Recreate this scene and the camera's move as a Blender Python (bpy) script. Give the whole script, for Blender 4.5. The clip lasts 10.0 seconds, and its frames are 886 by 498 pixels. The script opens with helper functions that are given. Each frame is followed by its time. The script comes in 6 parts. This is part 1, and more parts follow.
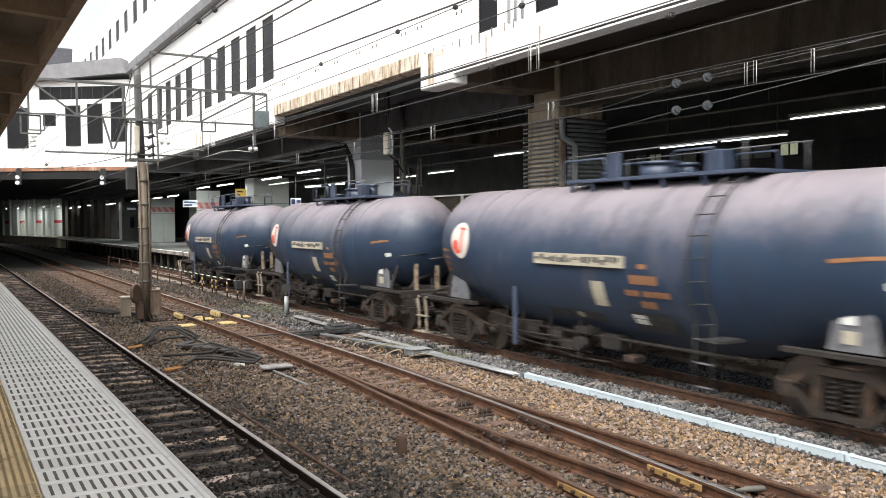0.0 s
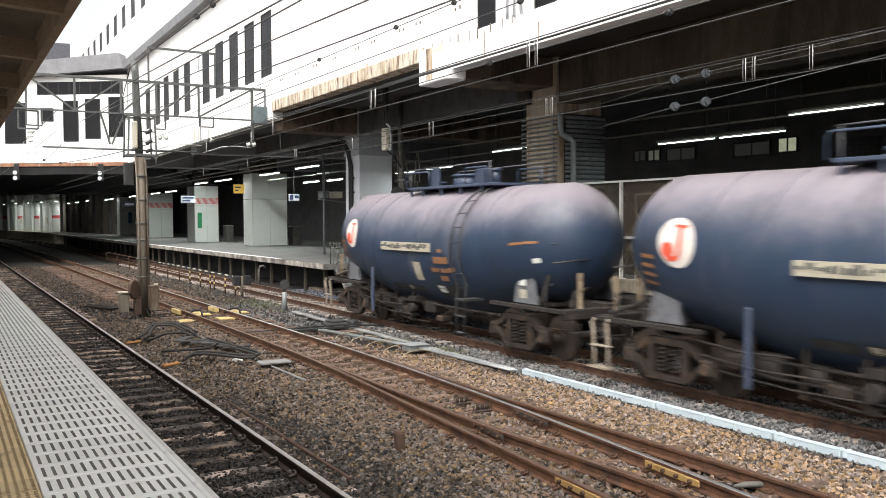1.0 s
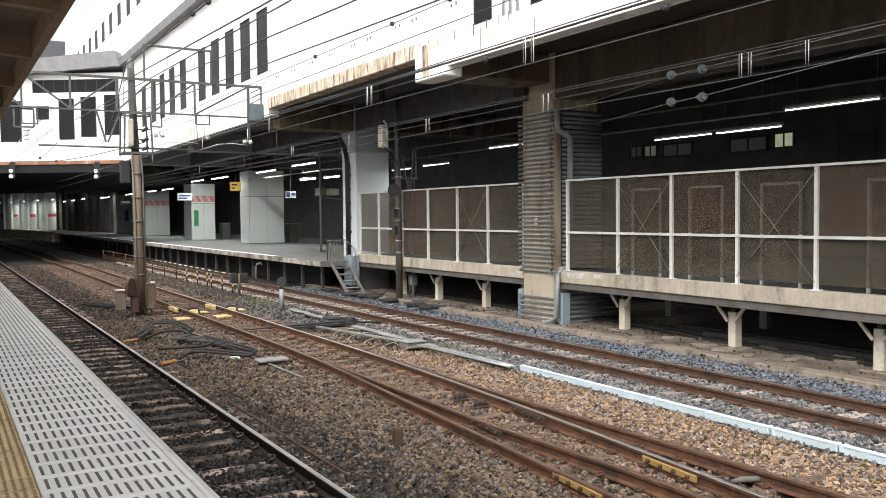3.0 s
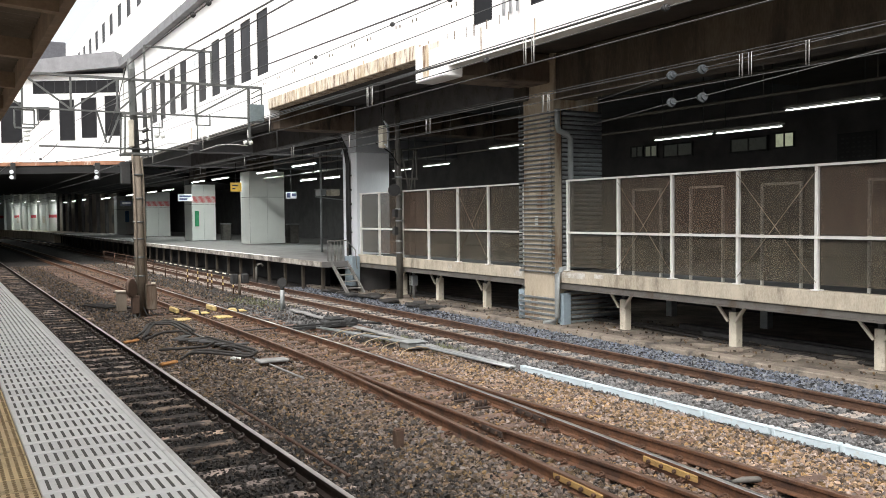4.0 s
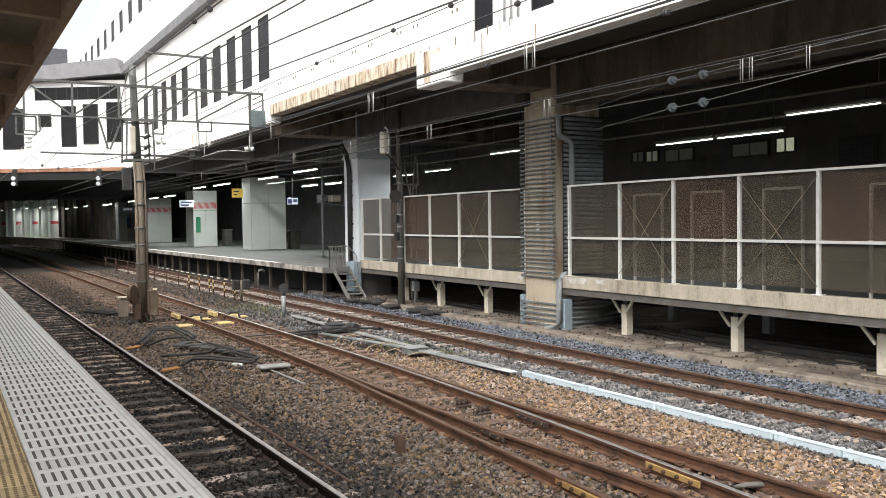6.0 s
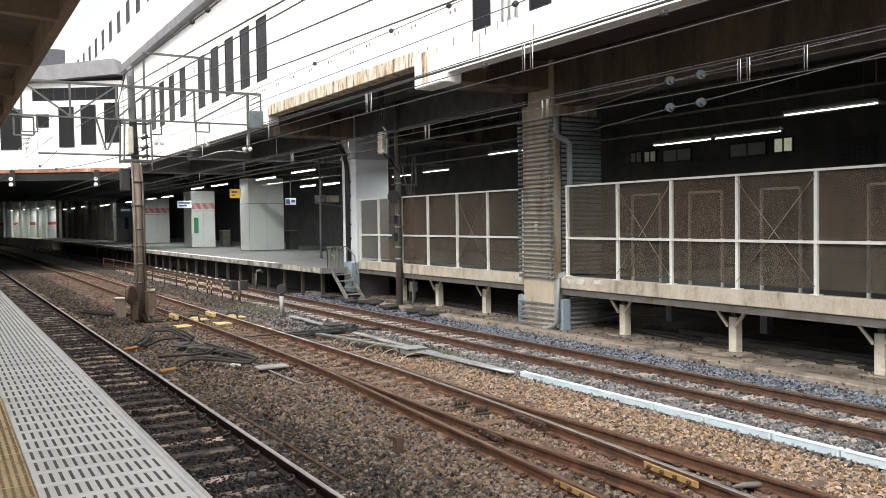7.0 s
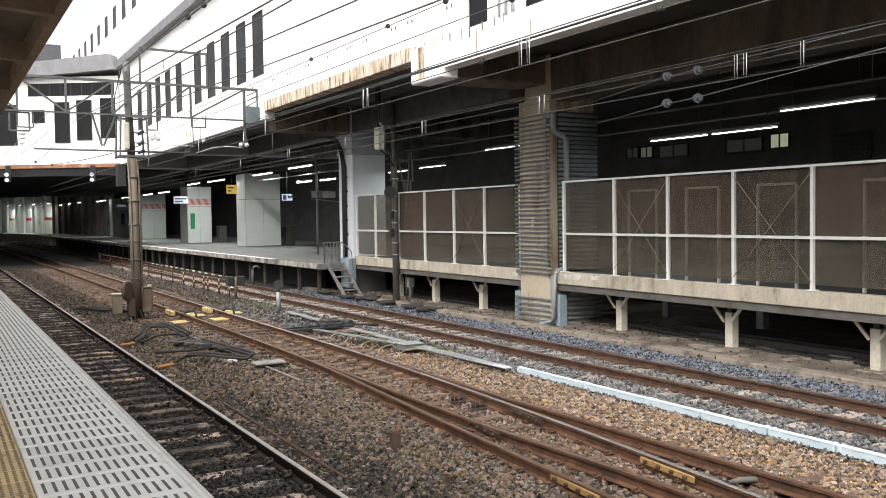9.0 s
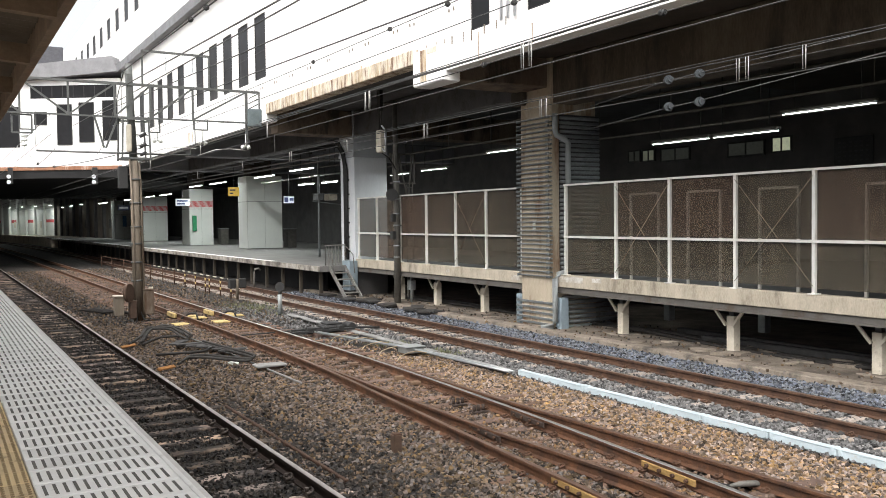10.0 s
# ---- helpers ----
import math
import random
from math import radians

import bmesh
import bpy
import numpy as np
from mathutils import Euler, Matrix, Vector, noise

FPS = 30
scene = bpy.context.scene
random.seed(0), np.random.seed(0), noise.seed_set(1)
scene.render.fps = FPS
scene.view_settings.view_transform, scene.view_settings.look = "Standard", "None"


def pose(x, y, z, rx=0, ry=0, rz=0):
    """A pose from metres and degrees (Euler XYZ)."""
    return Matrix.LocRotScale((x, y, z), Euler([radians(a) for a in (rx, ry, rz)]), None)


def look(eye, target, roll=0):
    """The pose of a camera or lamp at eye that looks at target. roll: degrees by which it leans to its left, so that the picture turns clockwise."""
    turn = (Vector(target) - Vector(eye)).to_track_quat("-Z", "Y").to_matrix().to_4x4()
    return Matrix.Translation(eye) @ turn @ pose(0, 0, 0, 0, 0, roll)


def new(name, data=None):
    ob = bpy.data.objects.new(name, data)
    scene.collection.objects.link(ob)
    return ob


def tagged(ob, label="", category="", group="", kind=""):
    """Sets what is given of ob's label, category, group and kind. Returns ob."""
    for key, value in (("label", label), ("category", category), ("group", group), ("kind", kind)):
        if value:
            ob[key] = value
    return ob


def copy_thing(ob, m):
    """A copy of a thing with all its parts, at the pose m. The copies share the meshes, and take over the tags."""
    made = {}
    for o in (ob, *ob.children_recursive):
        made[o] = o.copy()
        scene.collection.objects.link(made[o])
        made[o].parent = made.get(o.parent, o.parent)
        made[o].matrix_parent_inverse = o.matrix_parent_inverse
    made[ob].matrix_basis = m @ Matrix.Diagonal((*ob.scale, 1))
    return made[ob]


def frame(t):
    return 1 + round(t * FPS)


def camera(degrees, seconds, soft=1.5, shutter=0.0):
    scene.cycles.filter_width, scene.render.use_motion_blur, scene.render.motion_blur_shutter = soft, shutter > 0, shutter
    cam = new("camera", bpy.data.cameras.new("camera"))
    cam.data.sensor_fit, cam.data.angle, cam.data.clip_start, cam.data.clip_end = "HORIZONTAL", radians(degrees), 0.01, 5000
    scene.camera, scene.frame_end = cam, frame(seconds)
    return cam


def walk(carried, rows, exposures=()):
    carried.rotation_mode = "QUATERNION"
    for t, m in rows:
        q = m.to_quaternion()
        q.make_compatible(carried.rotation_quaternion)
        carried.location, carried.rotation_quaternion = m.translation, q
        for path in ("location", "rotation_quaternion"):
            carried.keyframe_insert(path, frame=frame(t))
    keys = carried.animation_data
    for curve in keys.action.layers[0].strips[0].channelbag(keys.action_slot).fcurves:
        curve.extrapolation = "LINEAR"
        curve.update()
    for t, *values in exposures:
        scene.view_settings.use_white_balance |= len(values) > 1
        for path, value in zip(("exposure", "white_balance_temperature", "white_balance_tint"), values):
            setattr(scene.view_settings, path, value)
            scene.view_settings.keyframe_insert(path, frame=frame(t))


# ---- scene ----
EYE = Vector((0.0, 0.0, 2.75))


def aim(yaw, pitch, roll):
    a, b = radians(yaw), radians(pitch)
    way = Vector((math.sin(a) * math.cos(b), math.cos(a) * math.cos(b), math.sin(b)))
    return look(EYE, EYE + way * 10, roll)


cam = camera(54, 10.0, soft=0.75, shutter=0.25)
PATH = [(0, 29.841, -1.746, -.365), (.5, 29.882, -1.795, -.3), (1, 29.959, -2.016, -.29), (1.5, 30.015, -2.277, -.31),
        (2, 30.026, -2.427, -.36), (2.5, 30.14, -2.265, -.471), (4, 30.117, -2.209, -.598), (4.5, 30.1, -2.045, -.63),
        (5, 30.051, -1.846, -.698), (5.5, 30.004, -1.85, -.702), (7, 30.157, -1.823, -.77), (7.5, 30.23, -1.886, -.70),
        (8, 30.315, -1.946, -.68), (8.5, 30.346, -2.064, -.745), (9, 30.368, -2.108, -.78), (9.5, 30.389, -2.018, -.74),
        (10, 30.269, -1.92, -.65)]
walk(cam, [(t, aim(a, b, c)) for t, a, b, c in PATH], exposures=[(0, .95), (10, .95)])

# ---- light: bright hazy daylight over the tracks ----
world = bpy.data.worlds.new("sky")
world.use_nodes = True
scene.world = world
nt = world.node_tree
sky = nt.nodes.new("ShaderNodeTexSky")
sky.sky_type, sky.sun_disc = "NISHITA", False
sky.sun_elevation, sky.sun_rotation = radians(52), radians(235)
sky.air_density, sky.dust_density, sky.ozone_density = 1.0, 4.0, 1.0
haze = nt.nodes.new("ShaderNodeHueSaturation")
haze.inputs["Saturation"].default_value = 0.2
nt.links.new(sky.outputs[0], haze.inputs["Color"])
nt.links.new(haze.outputs[0], nt.nodes["Background"].inputs[0])
nt.nodes["Background"].inputs[1].default_value = 0.15
sun = new("sun", bpy.data.lights.new("sun", "SUN"))
sun.data.energy, sun.data.angle, sun.data.color = 1.9, radians(50), (1.0, 0.96, 0.9)
sun.matrix_world = look((0, 0, 0), (math.sin(radians(235 + 180)) * math.cos(radians(52)) , math.cos(radians(235 + 180)) * math.cos(radians(52)), -math.sin(radians(52))))


# ---- materials ----
def mat(name, col, col2=None, rough=0.7, metal=0.0, scale=6.0, fine=60.0, bump=0.2, bump_d=0.01, amount=0.5, rnd=0.0, island=0.0, streak=0.0,
        stain=None, stain_at=0.62, stain_scale=1.5, emit=0.0, spec=0.5, coat=0.0):
    """Two scales of noise between col and col2, fine relief, optional stains and variation per object or island."""
    m = bpy.data.materials.new(name)
    m.use_nodes = True
    t, p = m.node_tree, m.node_tree.nodes["Principled BSDF"]
    L = t.links.new

    def node(kind, **v):
        n = t.nodes.new("ShaderNode" + kind)
        for k, x in v.items():
            n.inputs[k].default_value = x
        return n
    col2 = col2 or tuple(c * 0.7 for c in col)
    co = t.nodes.new("ShaderNodeTexCoord").outputs["Object"]
    if rnd:
        far_off = t.nodes.new("ShaderNodeVectorMath")
        far_off.operation = "MULTIPLY_ADD"
        far_off.inputs[1].default_value = (37, 23, 31)
        L(t.nodes.new("ShaderNodeObjectInfo").outputs["Random"], far_off.inputs[0]), L(co, far_off.inputs[2])
        co = far_off.outputs[0]
    if streak:
        mp = node("Mapping")
        mp.inputs["Scale"].default_value = (1, 1, 1 / streak)
        L(co, mp.inputs[0])
        co = mp.outputs[0]
    n1, n2 = node("TexNoise", Scale=scale, Detail=6.0, Roughness=0.65), node("TexNoise", Scale=fine, Detail=4.0)
    L(co, n1.inputs["Vector"]), L(co, n2.inputs["Vector"])
    add = t.nodes.new("ShaderNodeMath")
    add.operation = "MULTIPLY_ADD"
    add.inputs[1].default_value = 0.45
    L(n2.outputs[0], add.inputs[0]), L(n1.outputs[0], add.inputs[2])
    rng = node("MapRange")
    rng.inputs[1].default_value, rng.inputs[2].default_value = 0.72 - 0.22 / max(amount, .05) * .5, 0.72 + 0.22 / max(amount, .05) * .5
    L(add.outputs[0], rng.inputs[0])
    mix = t.nodes.new("ShaderNodeMix")
    mix.data_type = "RGBA"
    mix.inputs[6].default_value, mix.inputs[7].default_value = (*col, 1), (*col2, 1)
    L(rng.outputs[0], mix.inputs[0])
    out = mix.outputs[2]
    if stain:
        n3 = node("TexNoise", Scale=stain_scale, Detail=8.0, Roughness=0.7)
        L(co, n3.inputs["Vector"])
        r3 = node("MapRange")
        r3.inputs[1].default_value, r3.inputs[2].default_value = stain_at - 0.06, stain_at + 0.08
        L(n3.outputs[0], r3.inputs[0])
        mx = t.nodes.new("ShaderNodeMix")
        mx.data_type = "RGBA"
        mx.inputs[7].default_value = (*stain, 1)
        L(r3.outputs[0], mx.inputs[0]), L(out, mx.inputs[6])
        out = mx.outputs[2]
    if rnd or island:
        src = t.nodes.new("ShaderNodeObjectInfo").outputs["Random"] if rnd else t.nodes.new("ShaderNodeNewGeometry").outputs["Random Per Island"]
        k = rnd or island
        hs = node("HueSaturation")
        rv, rh, rs = node("MapRange"), node("MapRange"), node("MapRange")
        rv.inputs[3].default_value, rv.inputs[4].default_value = 1 - k, 1 + k
        L(src, rv.inputs[0]), L(rv.outputs[0], hs.inputs["Value"])
        w = t.nodes.new("ShaderNodeTexWhiteNoise")
        w.noise_dimensions = "1D"
        L(src, w.inputs["W"])
        rh.inputs[3].default_value, rh.inputs[4].default_value = 0.5 - k * 0.018, 0.5 + k * 0.014
        L(w.outputs[0], rh.inputs[0]), L(rh.outputs[0], hs.inputs["Hue"])
        rs.inputs[3].default_value, rs.inputs[4].default_value = max(0, 1 - 0.75 * k), 1 + 0.25 * k
        L(w.outputs[0], rs.inputs[0]), L(rs.outputs[0], hs.inputs["Saturation"])
        L(out, hs.inputs["Color"])
        out = hs.outputs[0]
    L(out, p.inputs["Base Color"])
    rr = node("MapRange")
    rr.inputs[3].default_value, rr.inputs[4].default_value = max(0.02, rough - 0.12), min(1, rough + 0.12)
    L(n1.outputs[0], rr.inputs[0]), L(rr.outputs[0], p.inputs["Roughness"])
    p.inputs["Metallic"].default_value = metal
    p.inputs["Specular IOR Level"].default_value = spec
    p.inputs["Coat Weight"].default_value = coat
    if bump:
        b = node("Bump", Strength=bump, Distance=bump_d)
        L(add.outputs[0], b.inputs["Height"]), L(b.outputs[0], p.inputs["Normal"])
    if emit:
        L(out, p.inputs["Emission Color"])
        p.inputs["Emission Strength"].default_value = emit
    return m


# bed kept near-black to put shadow into the gaps between stones
M_EARTH = mat("ballast_bed_gap_shade", (.034, .027, .022), (.013, .011, .01), .95, scale=3, fine=26, bump=1, bump_d=.05, amount=.9)
M_ST_OIL = mat("stone_oily", (.048, .036, .028), (.018, .015, .013), .75, island=.85, bump=.3)
M_ST_BRN = mat("stone_brown", (.15, .099, .061), (.055, .037, .024), .9, island=.95, bump=.3)
M_ST_TAN = mat("stone_tan", (.25, .157, .087), (.12, .076, .045), .9, island=.85, bump=.3)
M_ST_RST = mat("stone_rusty", (.185, .112, .066), (.08, .05, .032), .9, island=.8, bump=.3)
M_ST_GRY = mat("stone_grey", (.155, .15, .148), (.075, .074, .075), .9, island=.85, bump=.3)
M_ST_BLU = mat("stone_blue", (.125, .14, .17), (.055, .064, .082), .9, island=1.0, bump=.3)
M_RAIL = mat("rail_rust", (.105, .055, .033), (.055, .03, .02), .8, .3, scale=5, fine=90, bump=.3, amount=.7, stain=(.045, .028, .022), stain_at=.58, stain_scale=2.5)
M_RAIL_OR = mat("rail_fresh_rust", (.165, .078, .04), (.07, .034, .02), .7, .3, scale=4, fine=80, bump=.3, amount=.7, stain=(.05, .03, .022), stain_at=.58, stain_scale=1.8)
M_RAILDK = mat("rail_dark", (.06, .04, .032), (.035, .025, .02), .75, .3, scale=5, fine=90, bump=.3)
M_STEEL = mat("polished_rail_head", (.62, .60, .58), (.48, .45, .42), .33, .85, scale=3, fine=40, bump=.05)
M_WORN = mat("worn_rail_head", (.22, .14, .10), (.14, .085, .06), .45, .6, scale=3, fine=60, bump=.1)
M_SLP_DK = mat("sleeper_oily", (.085, .068, .058), (.036, .03, .026), .9, scale=8, fine=90, bump=.5, rnd=.45, stain=(.40, .29, .215), stain_at=.52, stain_scale=2.6)
M_SLP_WD = mat("sleeper_timber", (.18, .105, .072), (.085, .054, .04), .9, scale=9, fine=110, bump=.6, rnd=.3)
M_SLP_CC = mat("sleeper_concrete", (.36, .31, .27), (.22, .18, .15), .9, scale=8, fine=90, bump=.4, rnd=.25)
M_CONC = mat("concrete", (.54, .48, .385), (.37, .32, .25), .9, scale=2.2, fine=45, bump=.5, amount=.8, stain=(.17, .145, .115), stain_at=.62, stain_scale=2.2, streak=2.5)
M_CONC_BR = mat("concrete_dark_brown", (.072, .058, .042), (.036, .03, .024), .9, scale=1.2, fine=30, bump=.3, stain=(.045, .038, .03), stain_at=.57, streak=3)
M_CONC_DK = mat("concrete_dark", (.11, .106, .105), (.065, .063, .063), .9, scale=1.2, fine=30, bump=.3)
M_CONC_GY = mat("concrete_blue_grey", (.25, .255, .27), (.17, .175, .185), .9, scale=1.2, fine=30, bump=.3)
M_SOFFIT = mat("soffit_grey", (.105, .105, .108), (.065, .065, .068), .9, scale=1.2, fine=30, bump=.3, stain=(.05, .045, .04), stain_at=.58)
M_STAINB = mat("rust_stained_beam", (.20, .155, .115), (.12, .085, .06), .9, scale=1.4, fine=30, bump=.3, stain=(.05, .04, .033), stain_at=.54, stain_scale=1.6, streak=3)
# near-black concrete: shade of enclosed undersides put into the colour
M_SHADE_BLK = mat("shade_black_concrete", (.013, .013, .014), (.008, .008, .008), .95, scale=1.2, fine=30, bump=.3)
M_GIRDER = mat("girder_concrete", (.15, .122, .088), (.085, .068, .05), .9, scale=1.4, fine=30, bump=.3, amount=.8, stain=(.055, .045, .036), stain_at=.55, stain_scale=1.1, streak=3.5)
M_COVER = mat("cover_dark_grey", (.055, .053, .052), (.03, .029, .028), .8, rnd=.3, fine=80)
M_DIRT = mat("trodden_dirt", (.21, .175, .14), (.11, .09, .072), .95, scale=1.6, fine=30, bump=.7, bump_d=.03, amount=.9, stain=(.06, .05, .042), stain_at=.6, stain_scale=1.1)
M_COLUMN = mat("column_concrete", (.52, .45, .345), (.34, .28, .205), .9, scale=1.6, fine=40, bump=.3, stain=(.20, .115, .065), stain_at=.56, streak=4)
M_WHITE = mat("white_cladding", (.86, .86, .85), (.76, .75, .73), .6, scale=.8, fine=25, bump=.08, amount=.35, streak=4)
M_RUSTY = mat("rust_stained_ledge", (.72, .66, .56), (.46, .36, .24), .8, scale=4, fine=30, bump=.2, amount=.9, stain=(.15, .085, .05), stain_at=.55, stain_scale=5, streak=5)
M_RUST = mat("rusty_fascia", (.33, .17, .10), (.2, .09, .05), .85, scale=2.5, fine=30, bump=.2, streak=4, stain=(.6, .55, .5), stain_at=.64)
M_GLASS = mat("dark_window_glass", (.016, .016, .018), (.009, .009, .01), .4, scale=.7, fine=3, bump=.02, spec=.15)
M_WINFR = mat("window_frame_grey", (.035, .035, .036), (.025, .025, .025), .5, .4)
M_ROOFGR = mat("grey_roof_sheet", (.24, .24, .25), (.17, .17, .18), .6, .2, scale=2, fine=30)
M_TILE_W = mat("platform_tile_white", (.85, .84, .81), (.76, .75, .72), .75, scale=4, fine=90, bump=.15, rnd=.07, stain=(.55, .53, .5), stain_at=.66, stain_scale=5)
M_SLOT = mat("anti_slip_grey", (.15, .14, .125), (.10, .095, .085), .9, fine=150, bump=.5)
M_TILE_Y = mat("tactile_tile_ochre", (.70, .54, .31), (.56, .42, .23), .8, scale=5, fine=90, bump=.2, rnd=.12, stain=(.2, .15, .09), stain_at=.6, stain_scale=5)
M_GROUT = mat("grout", (.3, .29, .27), (.2, .19, .18), .95)
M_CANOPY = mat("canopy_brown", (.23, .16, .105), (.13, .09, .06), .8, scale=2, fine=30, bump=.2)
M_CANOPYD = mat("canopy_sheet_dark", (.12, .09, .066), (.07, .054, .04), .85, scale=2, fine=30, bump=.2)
M_FRAME = mat("white_galvanised_frame", (.84, .83, .80), (.7, .68, .64), .6, .1, scale=4, fine=60, stain=(.3, .2, .13), stain_at=.68, stain_scale=3)
M_PIPE = mat("grey_pipe", (.30, .32, .32), (.22, .235, .235), .5, .1)
M_BAND = mat("steel_band", (.24, .26, .265), (.15, .165, .17), .55, .4, rnd=.15, stain=(.17, .11, .07), stain_at=.65)
M_GALV = mat("galvanised_steel", (.36, .38, .38), (.25, .265, .265), .5, .6, scale=6, fine=70)
M_BLUEGR = mat("blue_grey_paint", (.30, .37, .42), (.23, .29, .33), .55, scale=3)
M_PAINTW = mat("white_painted_panel", (.70, .72, .68), (.60, .61, .58), .6, scale=1.2, fine=20, bump=.05, amount=.3)
M_PAINTG = mat("pale_grey_paint", (.72, .74, .77), (.62, .64, .67), .6, scale=1.2, fine=20, bump=.08, streak=3)
M_BLACK = mat("black_rubber", (.03, .03, .03), (.018, .018, .018), .7)
M_DKMET = mat("dark_metal", (.07, .07, .07), (.04, .04, .04), .6, .5)
M_YELLOW = mat("yellow_paint", (.62, .48, .2), (.44, .32, .13), .6, scale=5, stain=(.16, .1, .05), stain_at=.62, stain_scale=6)
M_CREAM = mat("cream_paint", (.66, .61, .51), (.5, .455, .365), .6, stain=(.25, .2, .15), stain_at=.64, stain_scale=4)
M_POLE = mat("catenary_pole", (.25, .21, .165), (.16, .13, .10), .75, .2, scale=3, fine=50, streak=5, stain=(.09, .055, .035), stain_at=.55)
M_WIRE = mat("wire", (.11, .11, .11), (.07, .07, .07), .55, .5, bump=0)
M_WIREL = mat("hanger_wire_bright", (.5, .5, .48), (.38, .38, .36), .45, .3, bump=0)
M_TRUNK = mat("pale_blue_trunking", (.52, .60, .64), (.42, .49, .53), .5, scale=3, fine=50, stain=(.45, .43, .4), stain_at=.66, stain_scale=5)
M_GANTRY = mat("gantry_steel", (.15, .155, .15), (.095, .1, .095), .6, .5)
M_TUBE = mat("fluorescent_tube", (.93, 1.0, .97), (.93, 1.0, .97), .5, emit=4.0, bump=0)
M_GREEN = mat("weeds", (.15, .155, .065), (.09, .095, .045), .8, island=.4)


# ---- mesh helpers ----
def box(bm, x0, x1, y0, y1, z0, z1, bev=0.0):
    vs = [bm.verts.new((x, y, z)) for x in (x0, x1) for y in (y0, y1) for z in (z0, z1)]
    fs = [bm.faces.new([vs[i] for i in f]) for f in ((0, 1, 3, 2), (4, 6, 7, 5), (0, 4, 5, 1), (2, 3, 7, 6), (0, 2, 6, 4), (1, 5, 7, 3))]
    if bev:
        bmesh.ops.bevel(bm, geom=list({e for f in fs for e in f.edges}), offset=bev, segments=1, affect="EDGES")
    return bm


def obox(bm, m, sx, sy, sz):
    """A box of that size about the origin of the pose m."""
    vs = [bm.verts.new(m @ Vector((x * sx / 2, y * sy / 2, z * sz / 2))) for x in (-1, 1) for y in (-1, 1) for z in (-1, 1)]
    for f in ((0, 1, 3, 2), (4, 6, 7, 5), (0, 4, 5, 1), (2, 3, 7, 6), (0, 2, 6, 4), (1, 5, 7, 3)):
        bm.faces.new([vs[i] for i in f])
    return bm


def bar(bm, a, b, w, h=None):
    """A square bar from a to b."""
    a, b = Vector(a), Vector(b)
    d = b - a
    up = "X" if abs(d.normalized().z) > .95 else "Z"
    q = d.to_track_quat("Y", up).to_matrix().to_4x4()
    return obox(bm, Matrix.Translation((a + b) / 2) @ q, w, d.length, h or w)


def tube(bm, pts, r, n=8, close=True):
    """A round tube along a polyline; r: one radius or one for each point."""
    pts = [Vector(p) for p in pts]
    rs = r if isinstance(r, (list, tuple)) else [r] * len(pts)
    rings = []
    for i, p in enumerate(pts):
        d = (pts[min(i + 1, len(pts) - 1)] - pts[max(i - 1, 0)]).normalized()
        u = d.cross(Vector((0, 0, 1)) if abs(d.z) < .9 else Vector((1, 0, 0))).normalized()
        v = d.cross(u)
        rings.append([bm.verts.new(p + (u * math.cos(k * math.tau / n) + v * math.sin(k * math.tau / n)) * rs[i]) for k in range(n)])
    for a, b in zip(rings, rings[1:]):
        for k in range(n):
            f = bm.faces.new((a[k], a[(k + 1) % n], b[(k + 1) % n], b[k]))
            f.smooth = True
    if close:
        bm.faces.new(rings[0][::-1]), bm.faces.new(rings[-1])
    return bm


def disc(bm, c, axis, r, th, n=24):
    c, a = Vector(c), Vector(axis).normalized() * th / 2
    return tube(bm, [c - a, c + a], r, n)


def nb():
    return bmesh.new()


def mesh_of(bm, name, material):
    me = bpy.data.meshes.new(name)
    bmesh.ops.recalc_face_normals(bm, faces=bm.faces)
    bm.to_mesh(me)
    bm.free()
    me.materials.append(material)
    return me


def part(name, bm, material, parent=None, label="", at=None):
    ob = new(name, mesh_of(bm, name, material) if isinstance(bm, bmesh.types.BMesh) else bm)
    if parent:
        ob.parent = parent
    if at:
        ob.location = at
    return tagged(ob, label)


def thing(name, label, category, at=(0, 0, 0), group="", kind=""):
    ob = new(name)
    ob.empty_display_size = .1
    ob.location = at
    return tagged(ob, label, category, group, kind)


def setting(name, bm, material, label="", category=""):
    return tagged(part(name, bm, material), label, category, kind="structure")


# ---- ground, tracks ----
def ground():
    bm = nb()
    xs = [-600, -60, -8, 1.0, 1.8, 2.6, 3.3, 3.9, 5, 5.7, 6.2, 7.5, 8.2, 9.4, 10.2, 11.8, 12.6, 13.4, 14.2, 18, 26, 60, 600]
    ys = [-600, -60, -20, -5, 2, 4, 8, 12, 16, 20, 30, 50, 100, 300, 1500]
    g = [[bm.verts.new((x, y, -.205)) for y in ys] for x in xs]
    for i in range(len(xs) - 1):
        for j in range(len(ys) - 1):
            bm.faces.new((g[i][j], g[i + 1][j], g[i + 1][j + 1], g[i][j + 1]))
    setting("ground", bm, M_EARTH, "gravel track bed between the platforms, darkened as shade between stones", "ground")


RAIL = [(-.0635, -.153), (.0635, -.153), (.0635, -.142), (.012, -.125), (.009, -.05), (.0325, -.038), (.0325, -.006)]
RAIL2 = RAIL + [(-x, z) for x, z in RAIL[:1:-1]]
HEAD = [(-.0325, -.006), (.0325, -.006), (.027, 0), (-.027, 0)]


